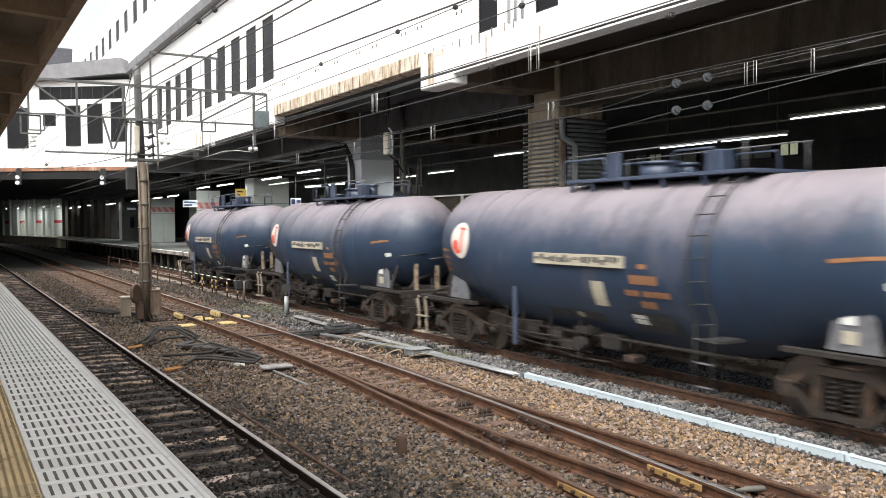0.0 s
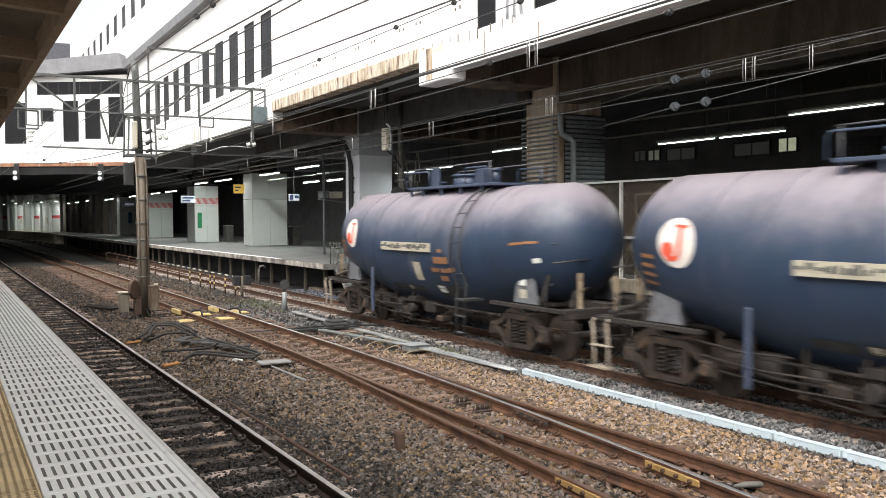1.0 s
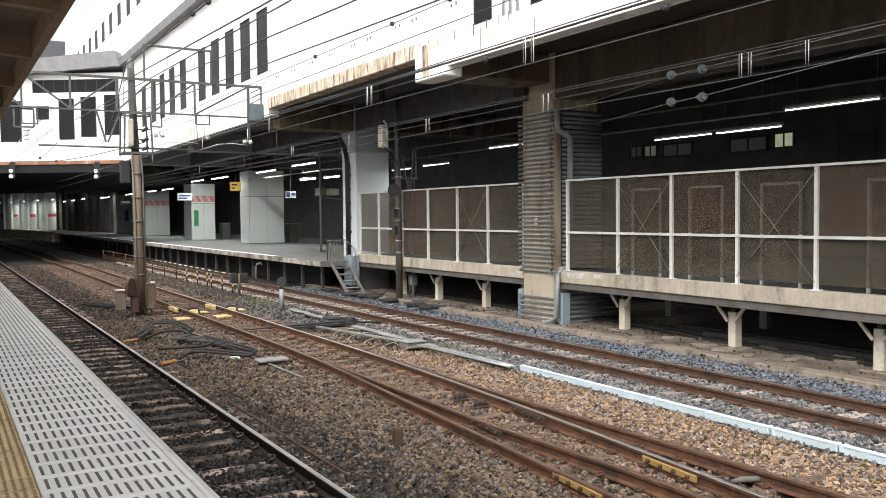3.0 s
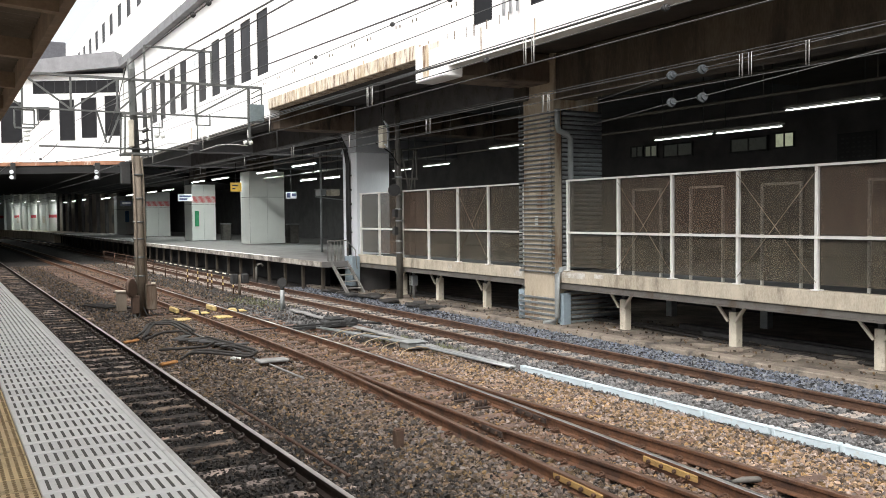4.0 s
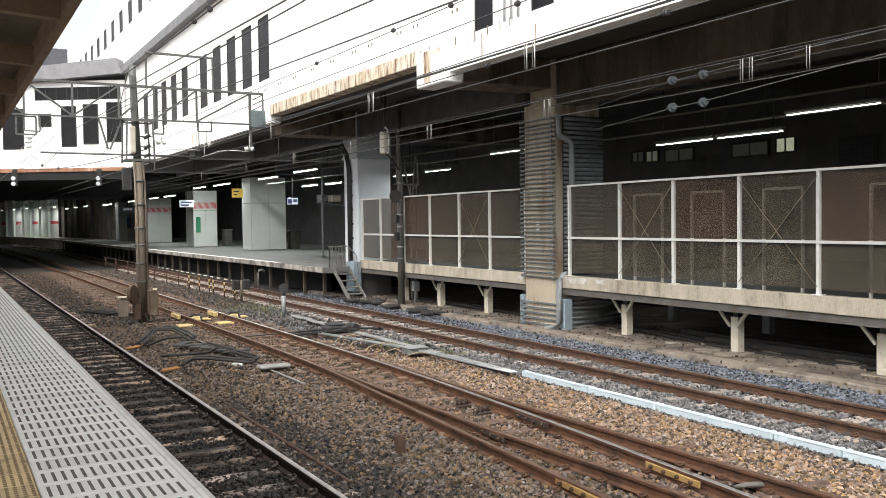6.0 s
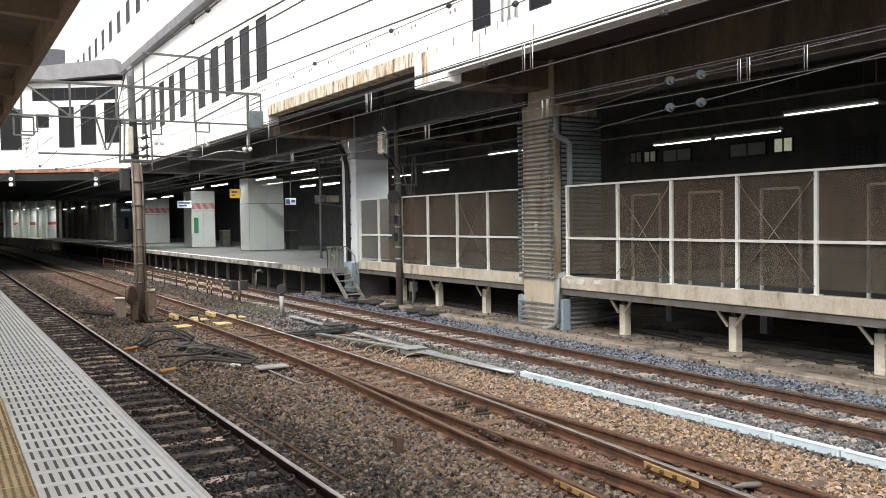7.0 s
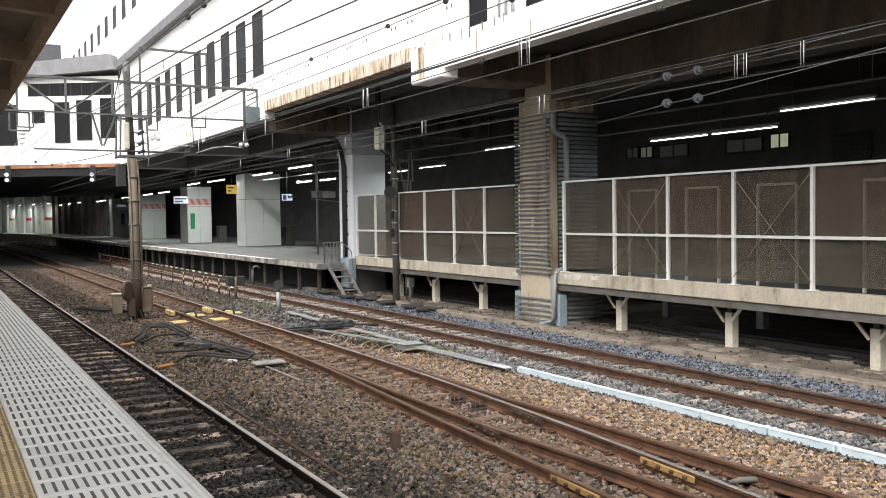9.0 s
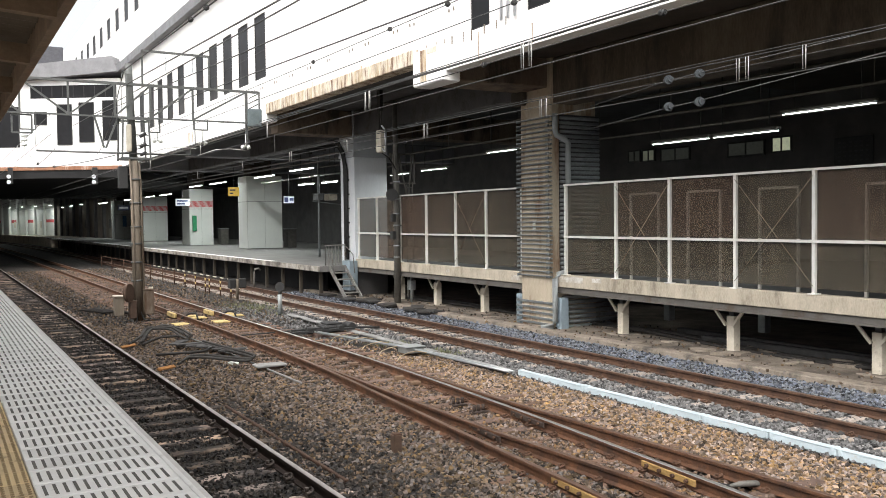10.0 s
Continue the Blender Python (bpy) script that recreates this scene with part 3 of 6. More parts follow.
def fence(ys, braces):
    f = thing("screen_fence", "white steel frame fence with brown mesh panels on the deck", "fence", (13.93, (ys[0] + ys[-1]) / 2, 1.3), "screen fences on the deck")
    o = f.location
    for y in ys:
        bm = nb()
        box(bm, -.036, .036, y - o.y - .036, y - o.y + .036, 0, 2.32, .006)
        q = part("post", bm, M_FRAME, f)
        bm = nb()
        box(bm, -.08, .08, y - o.y - .09, y - o.y + .09, 0, .02)
        part("base_plate", bm, M_FRAME, q)
    for z, h in ((2.30, .045), (.98, .055)):
        bm = nb()
        box(bm, -.06, -.046, ys[0] - o.y - .02, ys[-1] - o.y + .02, z - h / 2, z + h / 2)
        box(bm, -.046, .02, ys[0] - o.y, ys[-1] - o.y, z - h / 2 + .01, z + h / 2 - .01)
        part("rail", bm, M_FRAME, f)
    for a, b in zip(ys, ys[1:]):
        for z0, z1 in ((.11, .95), (1.02, 2.275)):
            bm = nb()
            box(bm, .022, .03, a - o.y + .05, b - o.y - .05, z0, z1)
            part("mesh_panel", bm, M_MESH, f, "brown mesh panel")
    for i in braces:
        a, b = ys[i] - o.y, ys[i + 1] - o.y
        for s in ((a, b), (b, a)):
            bm = nb()
            tube(bm, [(-.035, s[0], .15), (-.035, s[1], 2.2)], .008, 5)
            part("brace_rod", bm, M_POLE, f)


far_platform()
fence_deck()
fence([6.7, 8.5, 10.34, 12.16, 13.98, 15.72, 17.62], (2, 4))
fence([19.55, 21.34, 23.07, 24.93, 26.78, 28.61, 30.2], (1,))
fence([-6, -3.5, -1, 1.4, 3.2, 4.95, 6.55], (0,))


# ---- columns ----
def column_banded():
    c = thing("column", "concrete column wrapped in steel bands with a grey drainpipe", "column", (14.55, 18.72, -.15), "building columns")
    o = c.location
    x0, x1, y0, y1 = 13.8 - o.x, 15.3 - o.x, 18.05 - o.y, 19.4 - o.y
    bm = nb()
    box(bm, x0, x1, y0, y1, 0, 7.2, .03)
    part("shaft", bm, M_COLUMN, c, "brown stained concrete shaft")
    bm = nb()
    box(bm, x0 - .16, x1, y1 - .3, y1 + .25, 5.95, 6.35, .05)
    part("corbel", bm, M_CONC_BR, c)
    bm = nb()
    box(bm, x0 + .25, x1 + .05, y0 - .045, y0 - .003, 1.3, 5.6)
    part("backing_plate", bm, M_DKMET, c)
    rnd = random.Random(31)
    z = 1.38
    while z < 5.6:
        zz = z + rnd.uniform(-.008, .008)
        b = part("band", box(nb(), x0 - .075, x0 - .003, y0 - .06, y1 + .06, zz, zz + .036, .005), M_BAND, c)
        part("clamp", box(nb(), x0 - .12, x0 - .077, y0 - .02, y0 + .1, zz - .018, zz + .05, .006), M_BAND, b)
        part("clamp", box(nb(), x0 - .075, x0 + .04, y1 + .062, y1 + .11, zz - .018, zz + .05, .006), M_BAND, b)
        part("corrugated_plate", tube(nb(), [(x0 + .25, y0 - .05, zz), (x1 + .05, y0 - .05, zz)], .042, 8), M_BAND, c)
        z += .118
    for k in range(5):
        bm = nb()
        z = .1 + k * .14
        box(bm, x0 - .05, x0 - .003, y0 - .1, y1 + .2, z, z + .06, .006)
        part("band", bm, M_BAND, c)
    for k in range(7):
        bm = nb()
        z = .06 + k * .13
        tube(bm, [(x0 + .3, y0 - .06, z), (x1 + .9, y0 - .06, z)], .05, 8)
        part("corrugated_plate", bm, M_BAND, c)
    for y in (y0 - .18, y1 + .22):
        bm = nb()
        box(bm, x0 + .05, x0 + .32, y - .12, y + .12, .02, .85, .02)
        for k in range(5):
            disc(bm, (x0 + .04, y, .15 + k * .14), (1, 0, 0), .035, .05, 6)
        part("clamp_box", bm, M_BLUEGR, c)
    bm = nb()
    tube(bm, [(x0 + .02, y0 - .14, 5.6), (x0 + .02, y0 - .14, 5.2), (x0 + .06, y0 - .15, 5.05), (x0 + .3, y0 - .17, 4.95), (x0 + .42, y0 - .17, 4.85), (x0 + .42, y0 - .17, 3.0),
              (x0 + .42, y0 - .17, 1.6), (x0 + .3, y0 - .17, 1.5), (x0 + .06, y0 - .2, 1.46), (x0 - .05, y0 - .2, 1.35), (x0 - .05, y0 - .2, .25), (x0 - .1, y0 - .15, .12), (x0 - .35, y0 + .02, .08)], .075, 10)
    part("drainpipe", bm, M_PIPE, c, "grey plastic drainpipe")
    bm = nb()
    for z in (2.75, 2.62):
        box(bm, x0 - .062, x0 - .055, y0 + .62, y0 + .74, z, z + .1)
    part("notice", bm, M_PAINTW, c, "small white notices")


M_CONC_GY2 = mat("concrete_grey_paint", (.46, .48, .51), (.36, .375, .40), .8, scale=1.5, fine=30, bump=.2)


def column_painted():
    c = thing("column", "pale grey painted column with black conduits and a blue-grey base box", "column", (14.6, 31.15, -.15), "building columns")
    o = c.location
    x0, x1, y0, y1 = 13.9 - o.x, 15.3 - o.x, 30.5 - o.y, 31.8 - o.y
    bm = nb()
    box(bm, x0, x1, y0, y1, 1.25, 5.35, .02)
    part("shaft", bm, M_PAINTG, c, "pale grey painted shaft")
    # lower shaft darkened in colour, for the shade below deck level
    part("plinth", box(nb(), x0 + .02, x1 - .02, y0 + .02, y1 - .02, 0, 1.25), M_CONC_DK, c, "lower shaft, coloured dark for the shade below the deck")
    bm = nb()
    box(bm, x0 - .05, x1 + .05, y0 - .05, y1 + .05, 5.35, 5.45)
    box(bm, x0 - .02, x1 + .02, y0 - .02, y1 + .02, 5.45, 7.3)
    part("shaft_head", bm, M_CONC_GY2, c, "blue-grey painted concrete head")
    bm = nb()
    for k in range(3):
        tube(bm, [(x0 - .06, y0 + .55 + k * .12, 1.4), (x0 - .06, y0 + .55 + k * .12, 4.9), (x0 - .06, y0 + .75 + k * .12, 5.5), (x0 - .06, y0 + 1.3 + k * .12, 6.0), (x0 - .06, y0 + 2.6, 6.2)], .045, 8)
    for k in range(6):
        box(bm, x0 - .04, x0 - .003, y0 + .45, y0 + .95, 1.7 + k * .55, 1.76 + k * .55)
    part("conduit", bm, M_BLACK, c, "black cable conduits")
    bm = nb()
    box(bm, x0 - .35, x0 - .02, y0 - .25, y0 + .45, .25, 1.38, .015)
    part("base_box", bm, M_BLUEGR, c, "blue-grey steel cabinet")


column_banded()
column_painted()


def clad_column(x, y, w, d, h, stripe, label):
    c = thing("clad_column", label, "column", (x, y, PZ), "clad platform columns")
    k = 0
    for zz0, zz1 in ((.02, h * .645), (h * .65, h)):
        for a, b in ((0, .5), (.5, 1)):
            bm = nb()
            box(bm, a * w + .006, b * w - .006, -.03, -.001, zz0, zz1, .004)
            part("panel", bm, M_PAINTW, c)
        bm = nb()
        box(bm, -.03, -.001, 0, d, zz0, zz1, .004)
        part("panel", bm, M_PAINTW, c)
    bm = nb()
    box(bm, 0, w, 0, d, 0, h)
    part("core", bm, M_CONC_DK, c)
    bm = nb()
    box(bm, .3, w - .6, .2, d - .3, h, h + 2.4)
    part("head", bm, M_CONC_BR, c, "dark brown concrete column head")
    if stripe:
        bm = nb()
        box(bm, -.036, w, -.036, -.031, h * .68, h * .79)
        s = part("warning_band", bm, M_REDS, c, "red and white striped warning band")
        for i in range(20):
            bm = nb()
            x = i * w / 20
            bm.faces.new([bm.verts.new(q) for q in ((x, -.039, h * .68), (x + w / 50, -.039, h * .68), (x + w / 20, -.039, h * .79), (x + w / 33, -.039, h * .79))])
            part("stripe", bm, M_PAINTW, s)


M_REDS = mat("stripe_red", (.62, .07, .08), (.5, .05, .06), .6)
clad_column(17.13, 53.9, 2.29, 1.8, 4.62, False, "white panelled column box on the far platform")
clad_column(16.41, 65.5, 1.75, 2.2, 4.2, True, "white panelled column box with striped red warning band")
clad_column(17.0, 85.0, 2.2, 1.8, 4.2, True, "white panelled column box with striped red band further along")
clad_column(16.95, 100.0, 1.9, 1.8, 4.2, False, "pale panelled column box far along the platform")


def bend_platform():
    """The platform's far end, which bends away with the tracks."""
    bm = nb()
    pts = [(12.46, 118), (12.0, 140), (10.6, 157), (8.6, 174), (8.4, 180), (17, 145), (18, 118)]
    lo, hi = [[bm.verts.new((x, y, z)) for x, y in pts] for z in (PZ - 1.2, PZ + .004)]
    bm.faces.new(lo[::-1]), bm.faces.new(hi)
    for k in range(len(pts)):
        bm.faces.new((lo[k], lo[(k + 1) % len(pts)], hi[(k + 1) % len(pts)], hi[k]))
    setting("platform_4", bm, M_CONC, "pale far platform end bending with the tracks", "platform")


def partition(name, label, a, b, n, z1, m, band):
    """A row of n wall bays with posts between, from a to b."""
    a, b = Vector((*a, PZ)), Vector((*b, PZ))
    d = b - a
    w = thing(name, label, "wall", a, kind="structure")
    w.rotation_euler = (0, 0, math.atan2(d.y, d.x))
    step = d.length / n
    for k in range(n):
        x = k * step
        part("panel", box(nb(), x + .12, x + step - .12, -.1, .1, 0, z1, .01), m, w)
        part("post", box(nb(), x - .2, x + .2, -.45, .3, 0, z1 + .2, .02), M_PAINTW if band else M_CONC_DK, w)
        if band and k % 2 == 0:
            part("warning_band", box(nb(), x + .4, x + step - .4, -.112, -.102, 2.0, 2.45), M_REDS, w, "faded red warning band")
        if k % 3 == 1:
            part("notice", box(nb(), x + step * .4, x + step * .62, -.115, -.102, 1.2, 2.2), M_CREAM if band else M_DKMET, w)
    part("head_beam", box(nb(), -.3, d.length + .3, -.3, .3, z1, z1 + .5), M_CONC_DK, w)


bend_platform()
partition("wall_lit", "pale panelled bays under lamps where the platform bends", (7.6, 181), (15.67, 142), 9, 6.0, M_PAINTW, True)
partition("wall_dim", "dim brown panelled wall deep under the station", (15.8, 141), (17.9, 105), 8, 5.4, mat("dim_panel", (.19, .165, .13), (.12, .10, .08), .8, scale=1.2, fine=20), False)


# ---- building over the platform ----
def building():
    b = thing("building_wall", "white station building above the tracks with tall dark windows", "building", kind="structure")
    X = 10.5

    def wall_with(name, y0, y1, z0, z1, wins, m, label):
        """White wall with openings: wins holds (y0, y1, z0, z1), all of one height."""
        bm = nb()
        if wins:
            a, c = wins[0][2], wins[0][3]
            box(bm, X, X + .4, y0, y1, z0, a)
            box(bm, X, X + .4, y0, y1, c, z1)
            cur = y0
            for w in wins:
                box(bm, X, X + .4, cur, w[0], a, c)
                cur = w[1]
            box(bm, X, X + .4, cur, y1, a, c)
        else:
            box(bm, X, X + .4, y0, y1, z0, z1)
        part(name, bm, m, b, label)
        for w in wins:
            bm = nb()
            for yy in (w[0], w[1] - .04):
                box(bm, X + .03, X + .06, yy, yy + .04, w[2], w[3])
            for zz in (w[2], w[3] - .04, w[2] + (w[3] - w[2]) * .42):
                box(bm, X + .031, X + .059, w[0], w[1], zz, zz + .04)
            fr = part("window", bm, M_WINFR, b)
            bm = nb()
            box(bm, X + .042, X + .05, w[0], w[1], w[2], w[3])
            part("pane", bm, M_GLASS, fr)
    wl = [30.78, 32.8, 34.88, 37.0, 39.2, 42.66, 44.95, 47.2, 49.3, 51.9]
    wall_with("wall", 19.1, 58.5, 7.0, 12.3, [(y - .2, y + 1.08, 8.02, 10.36) for y in wl], M_WHITE, "white rendered wall")
    wall_with("wall", -14, 19.1, 6.27, 12.3, [(3.6, 4.4, 6.98, 8.9), (6.0, 6.8, 6.98, 8.9), (13.72, 14.5, 6.98, 8.9), (15.88, 16.66, 6.98, 8.9)], M_WHITE, "white rendered wall")
    wl = [y for y in np.arange(34.0, 92, 3.1)]
    wall_with("upper_wall", -14, 100, 12.7, 18.5, [(y, y + 1.3, 15.2, 16.6) for y in wl], M_WHITE, "white upper storey")
    bm = nb()
    box(bm, X - .35, X + .4, 33, 58.5, 12.3, 12.42)
    box(bm, X - .35, X - .2, 33, 58.5, 12.42, 12.75)
    part("cornice", bm, M_ROOFGR, b, "grey metal cornice gutter")
    bm = nb()
    box(bm, X, X + .4, -14, 58.5, 12.3, 12.7)
    part("wall_band", bm, M_WHITE, b)
    bm = nb()
    box(bm, X - .12, X + .3, 19.15, 30.3, 6.62, 7.0, .02)
    part("ledge", bm, M_RUSTY, b, "rust-streaked concrete ledge")
    bm = nb()
    box(bm, X - .1, X + .3, 30.3, 58.5, 6.35, 7.0, .02)
    part("ledge", bm, M_WHITE, b, "white lower ledge")
    bm = nb()
    box(bm, X - .14, X + .4, 17.75, 19.15, 6.03, 6.9, .03)
    part("ledge_end", bm, M_WHITE, b, "white ledge end block")
    part("end_stain", box(nb(), X - .146, X - .142, 18.45, 18.75, 6.1, 6.88), M_RUSTY, b, "rust run on the ledge end")
    part("end_stain", box(nb(), X - .146, X - .142, 17.95, 18.4, 6.74, 6.88), M_RUSTY, b, "rust run on the ledge end")
    for y, z0, z1, wd in ((41.2, 6.45, 7.6, .25), (40.6, 6.45, 7.2, .14), (22.4, 7.02, 7.12, .1), (26.1, 7.02, 7.2, .08), (16.3, 6.29, 6.9, .05), (14.3, 6.29, 6.7, .04)):
        part("rust_streak", box(nb(), X - .104 if y > 31 else X - .004, X - .1 if y > 31 else X - .001, y, y + wd, z0, min(z1, 6.98) if y > 31 else z1), M_RUSTY, b)
    rnd = random.Random(3)
    for k in range(14):
        y = 13.2 + k * 1.45 + rnd.uniform(-.4, .4)
        z = 7.62 - max(0, 19 - y) * .02
        part("wall_stud", box(nb(), X - .02, X - .002, y, y + .035, z, z + .05 + rnd.uniform(0, .04)), M_POLE, b)
        part("wall_stud", box(nb(), X - .02, X - .002, y + .22, y + .25, z, z + .05 + rnd.uniform(0, .04)), M_POLE, b)
    for k in range(9):
        y = 15.2 + k * .42 + rnd.uniform(-.15, .15)
        part("rust_streak", box(nb(), X - .004, X - .001, y, y + rnd.uniform(.02, .05), 6.98 - rnd.uniform(.05, .22), 7.02), M_POLE, b)
    bm = nb()
    for y in (15.35, 15.1, 14.85):
        tube(bm, [(X - .06, y, 6.95), (X - .06, y, 12)], .028, 8)
    part("conduit", bm, M_PAINTG, b)
    bm = nb()
    box(bm, X + .4, 26, -14, 100, 18.4, 18.6)
    part("roof", bm, M_ROOFGR, b)
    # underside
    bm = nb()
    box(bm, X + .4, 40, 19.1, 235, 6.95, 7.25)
    part("soffit", bm, M_SOFFIT, b, "dark grey concrete soffit")
    part("soffit", box(nb(), X + .4, 40, -16, 19.1, 6.9, 7.25), M_CONC_BR, b, "dark brown concrete soffit")
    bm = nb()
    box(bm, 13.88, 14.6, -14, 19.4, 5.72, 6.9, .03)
    part("girder", bm, M_GIRDER, b, "stain-streaked brown concrete girder")
    bm = nb()
    box(bm, 10.9, 14, 18.2, 19.4, 6.15, 6.9, .03)
    part("cross_beam", bm, M_STAINB, b, "stained concrete cantilever beam")
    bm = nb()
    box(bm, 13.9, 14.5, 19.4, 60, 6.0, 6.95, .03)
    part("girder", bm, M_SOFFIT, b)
    for y in (31.1, 43.6, 56):
        bm = nb()
        box(bm, 10.9, 26, y - .5, y + .5, 6.0, 6.95, .03)
        part("cross_beam", bm, M_STAINB if y < 32 else M_CONC_GY, b)
    for k in range(14):
        bm = nb()
        y = 33 + k * 1.9
        box(bm, 14.5, 17, y, y + .16, 6.25, 6.5)
        part("joist", bm, M_CONC_DK, b)
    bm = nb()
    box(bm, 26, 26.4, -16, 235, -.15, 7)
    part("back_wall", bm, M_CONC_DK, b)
    # end walls out of view, added to keep daylight from the underside
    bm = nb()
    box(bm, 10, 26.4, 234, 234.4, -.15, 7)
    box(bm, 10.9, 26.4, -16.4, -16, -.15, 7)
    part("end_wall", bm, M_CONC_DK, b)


building()


def bridge_building():
    b = thing("bridge_building", "white concourse building bridging the tracks, rusty lower fascia", "building", (10.4, 58.3, 0), kind="structure")
    b.rotation_euler = (0, 0, math.atan2(-5.0, 7.4))
    # local x runs from the corner to the far side as negative values
    bm = nb()
    box(bm, -26, 0, 0, .4, 6.45, 12.0)
    part("wall", bm, M_WHITE, b, "white rendered wall")
    bm = nb()
    box(bm, -26, .1, -.12, .5, 6.2, 6.45, .02)
    part("fascia", bm, M_RUST, b, "rusty steel fascia")
    # the soffit's colour carries the shade under the bridge
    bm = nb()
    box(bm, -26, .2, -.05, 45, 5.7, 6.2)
    part("soffit", bm, M_SHADE_BLK, b)
    bm = nb()
    box(bm, -26, 0, 13.6, 14, 6.2, 12)
    box(bm, -26, 0, .4, 13.6, 11.8, 12)
    part("rear_wall", bm, M_WHITE, b)
    bm = nb()
    pts = [(-8.6, 11.75), (.1, 12.35), (-.3, 13.3), (-7.4, 12.75), (-8.6, 12.2)]
    for y in (-.5, 14.2):
        bm.faces.new([bm.verts.new((x, y, z)) for x, z in pts])
    vs = list(bm.verts)
    n = len(pts)
    for k in range(n):
        bm.faces.new((vs[k], vs[(k + 1) % n], vs[n + (k + 1) % n], vs[n + k]))
    part("roof", bm, M_ROOFGR, b, "grey sheet metal roof")
    for x0, x1, z0, z1 in ((-1.2, -.2, 8.05, 10.6), (-2.75, -1.75, 7.95, 10.5), (-4.2, -3.2, 7.8, 10.4), (-5.7, -4.85, 9.1, 9.95), (-8.1, -6.7, 7.7, 10.3)):
        bm = nb()
        for x in (x0, x1 - .05):
            box(bm, x, x + .05, -.04, -.002, z0, z1)
        for z in (z0, z1 - .05):
            box(bm, x0, x1, -.039, -.003, z, z + .05)
        w = part("window", bm, M_WINFR, b)
        bm = nb()
        box(bm, x0, x1, -.015, -.001, z0, z1)
        part("pane", bm, M_GLASS, w)
    bm = nb()
    box(bm, -5.9, -.25, -.02, -.001, 10.8, 11.6)
    part("window_strip", bm, M_GLASS, b, "dark horizontal window strip")
    for x in np.arange(-5.9, -.25, .7):
        bm = nb()
        box(bm, x, x + .05, -.04, -.021, 10.8, 11.6)
        part("mullion", bm, M_WINFR, b)


bridge_building()


# the lower deck has its underside shade in its near-black colour
setting("ceiling", box(nb(), -14, 10.85, 64.5, 112, 5.75, 6.2), M_SHADE_BLK, "near-black deck over the far tracks, coloured as shade", "ceiling")
setting("ceiling", box(nb(), -14, 10.85, 112, 236, 7.3, 7.6), M_SOFFIT, "higher dark deck over the far tracks", "ceiling")
# side wall out of view, added to block daylight from the left
setting("wall_west", box(nb(), -14.4, -14, 64.5, 236, -.2, 7.6), M_CONC_DK, "unseen side wall that keeps daylight off the far tracks", "wall")


def rooftop_room():
    r = thing("rooftop_room", "dark glazed rooftop room behind the concourse roof", "rooftop room", (5.2, 68, 12), kind="structure")
    part("wall", box(nb(), -2.5, 2.4, -2, 4, -.5, 1.6), M_PAINTG, r, "grey wall")
    part("glazing", box(nb(), -2.4, 2.2, -2.03, -2.005, .2, 1.5), M_GLASS, r, "dark window band")
    part("roof", box(nb(), -2.8, 2.8, -2.4, 4.3, 1.6, 3.0, .05), mat("dark_grey_roof", (.11, .11, .125), (.08, .08, .09), .7), r, "dark grey roof fascia")


rooftop_room()


M_DKGREY = mat("dark_grey_steel", (.16, .15, .135), (.10, .095, .085), .7, .3)


# ---- overhead line ----
def overhead_line(label, x, zc, zm, hang, ends, extra=(), drop=None):
    w = thing("overhead_line", label, "overhead wire", (x, 0, zc), "overhead lines")
    y0, y1 = ends

    def run(z, bend=0.0):
        return [(bend * math.sin(k * .9), y0 + (y1 - y0) * k / 24, z) for k in range(25)]
    part("contact_wire", tube(nb(), run(0), .0095, 5), M_WIRE, w)
    part("messenger_wire", tube(nb(), run(zm - zc), .0095, 5), M_WIRE, w)
    for dz, dx in extra:
        part("messenger_wire", tube(nb(), [(p[0] + dx, p[1], p[2]) for p in run(zm - zc + dz)], .008, 5), M_WIRE, w)
    if drop:
        part("dropper", tube(nb(), [(0, drop[0], zm - zc), (0, drop[0], drop[1] - zc)], .015, 6), M_GANTRY, w)
    for y, two in hang:
        for d in ((-.09, .09) if two else (0,)):
            bm = nb()
            tube(bm, [(-.02, y + d, 0), (-.02, y + d, zm - zc), (-.02, y + d + .05, zm - zc), (-.02, y + d + .05, .02)], .008, 5)
            part("hanger", bm, M_WIREL, w, "bright bent hanger wire")
    return w


overhead_line("contact and messenger wires above the turnout track", 6.9, 4.76, 5.11, [(9.5, True), (14.45, True), (20, False), (26, False), (33, False)], (-20, 200), ((.05, .05),), (26.7, 5.87))
overhead_line("contact and messenger wires above the goods track", 10.97, 4.86, 5.23, [(8.28, False), (9.4, True), (14.55, True), (19.55, True), (24.5, False), (29.4, True), (35, False), (42, False)], (-20, 200), ((.06, .06), (-.13, .04)), (31.1, 6.02))
overhead_line("contact and messenger wires above the platform track", 2.9, 5.3, 5.86, [(31, False), (38, False)], (26.9, 200))


def wire_run(label, a, b, sag=.1, r=.012, balls=()):
    w = thing("feeder_wire", label, "wire", a, "feeder wires")
    a, b = Vector(a), Vector(b)
    pts = [(b - a) * (k / 16) + Vector((0, 0, -sag * 4 * (k / 16) * (1 - k / 16))) for k in range(17)]
    part("cable", tube(nb(), pts, r, 5), M_WIRE, w)
    for f in balls:
        p = (b - a) * f + Vector((0, 0, -sag * 4 * f * (1 - f)))
        bm = nb()
        disc(bm, p, b - a, .045, .12, 10)
        disc(bm, p, b - a, .06, .04, 10)
        part("insulator", bm, M_DKMET, w, "dark cable insulator")


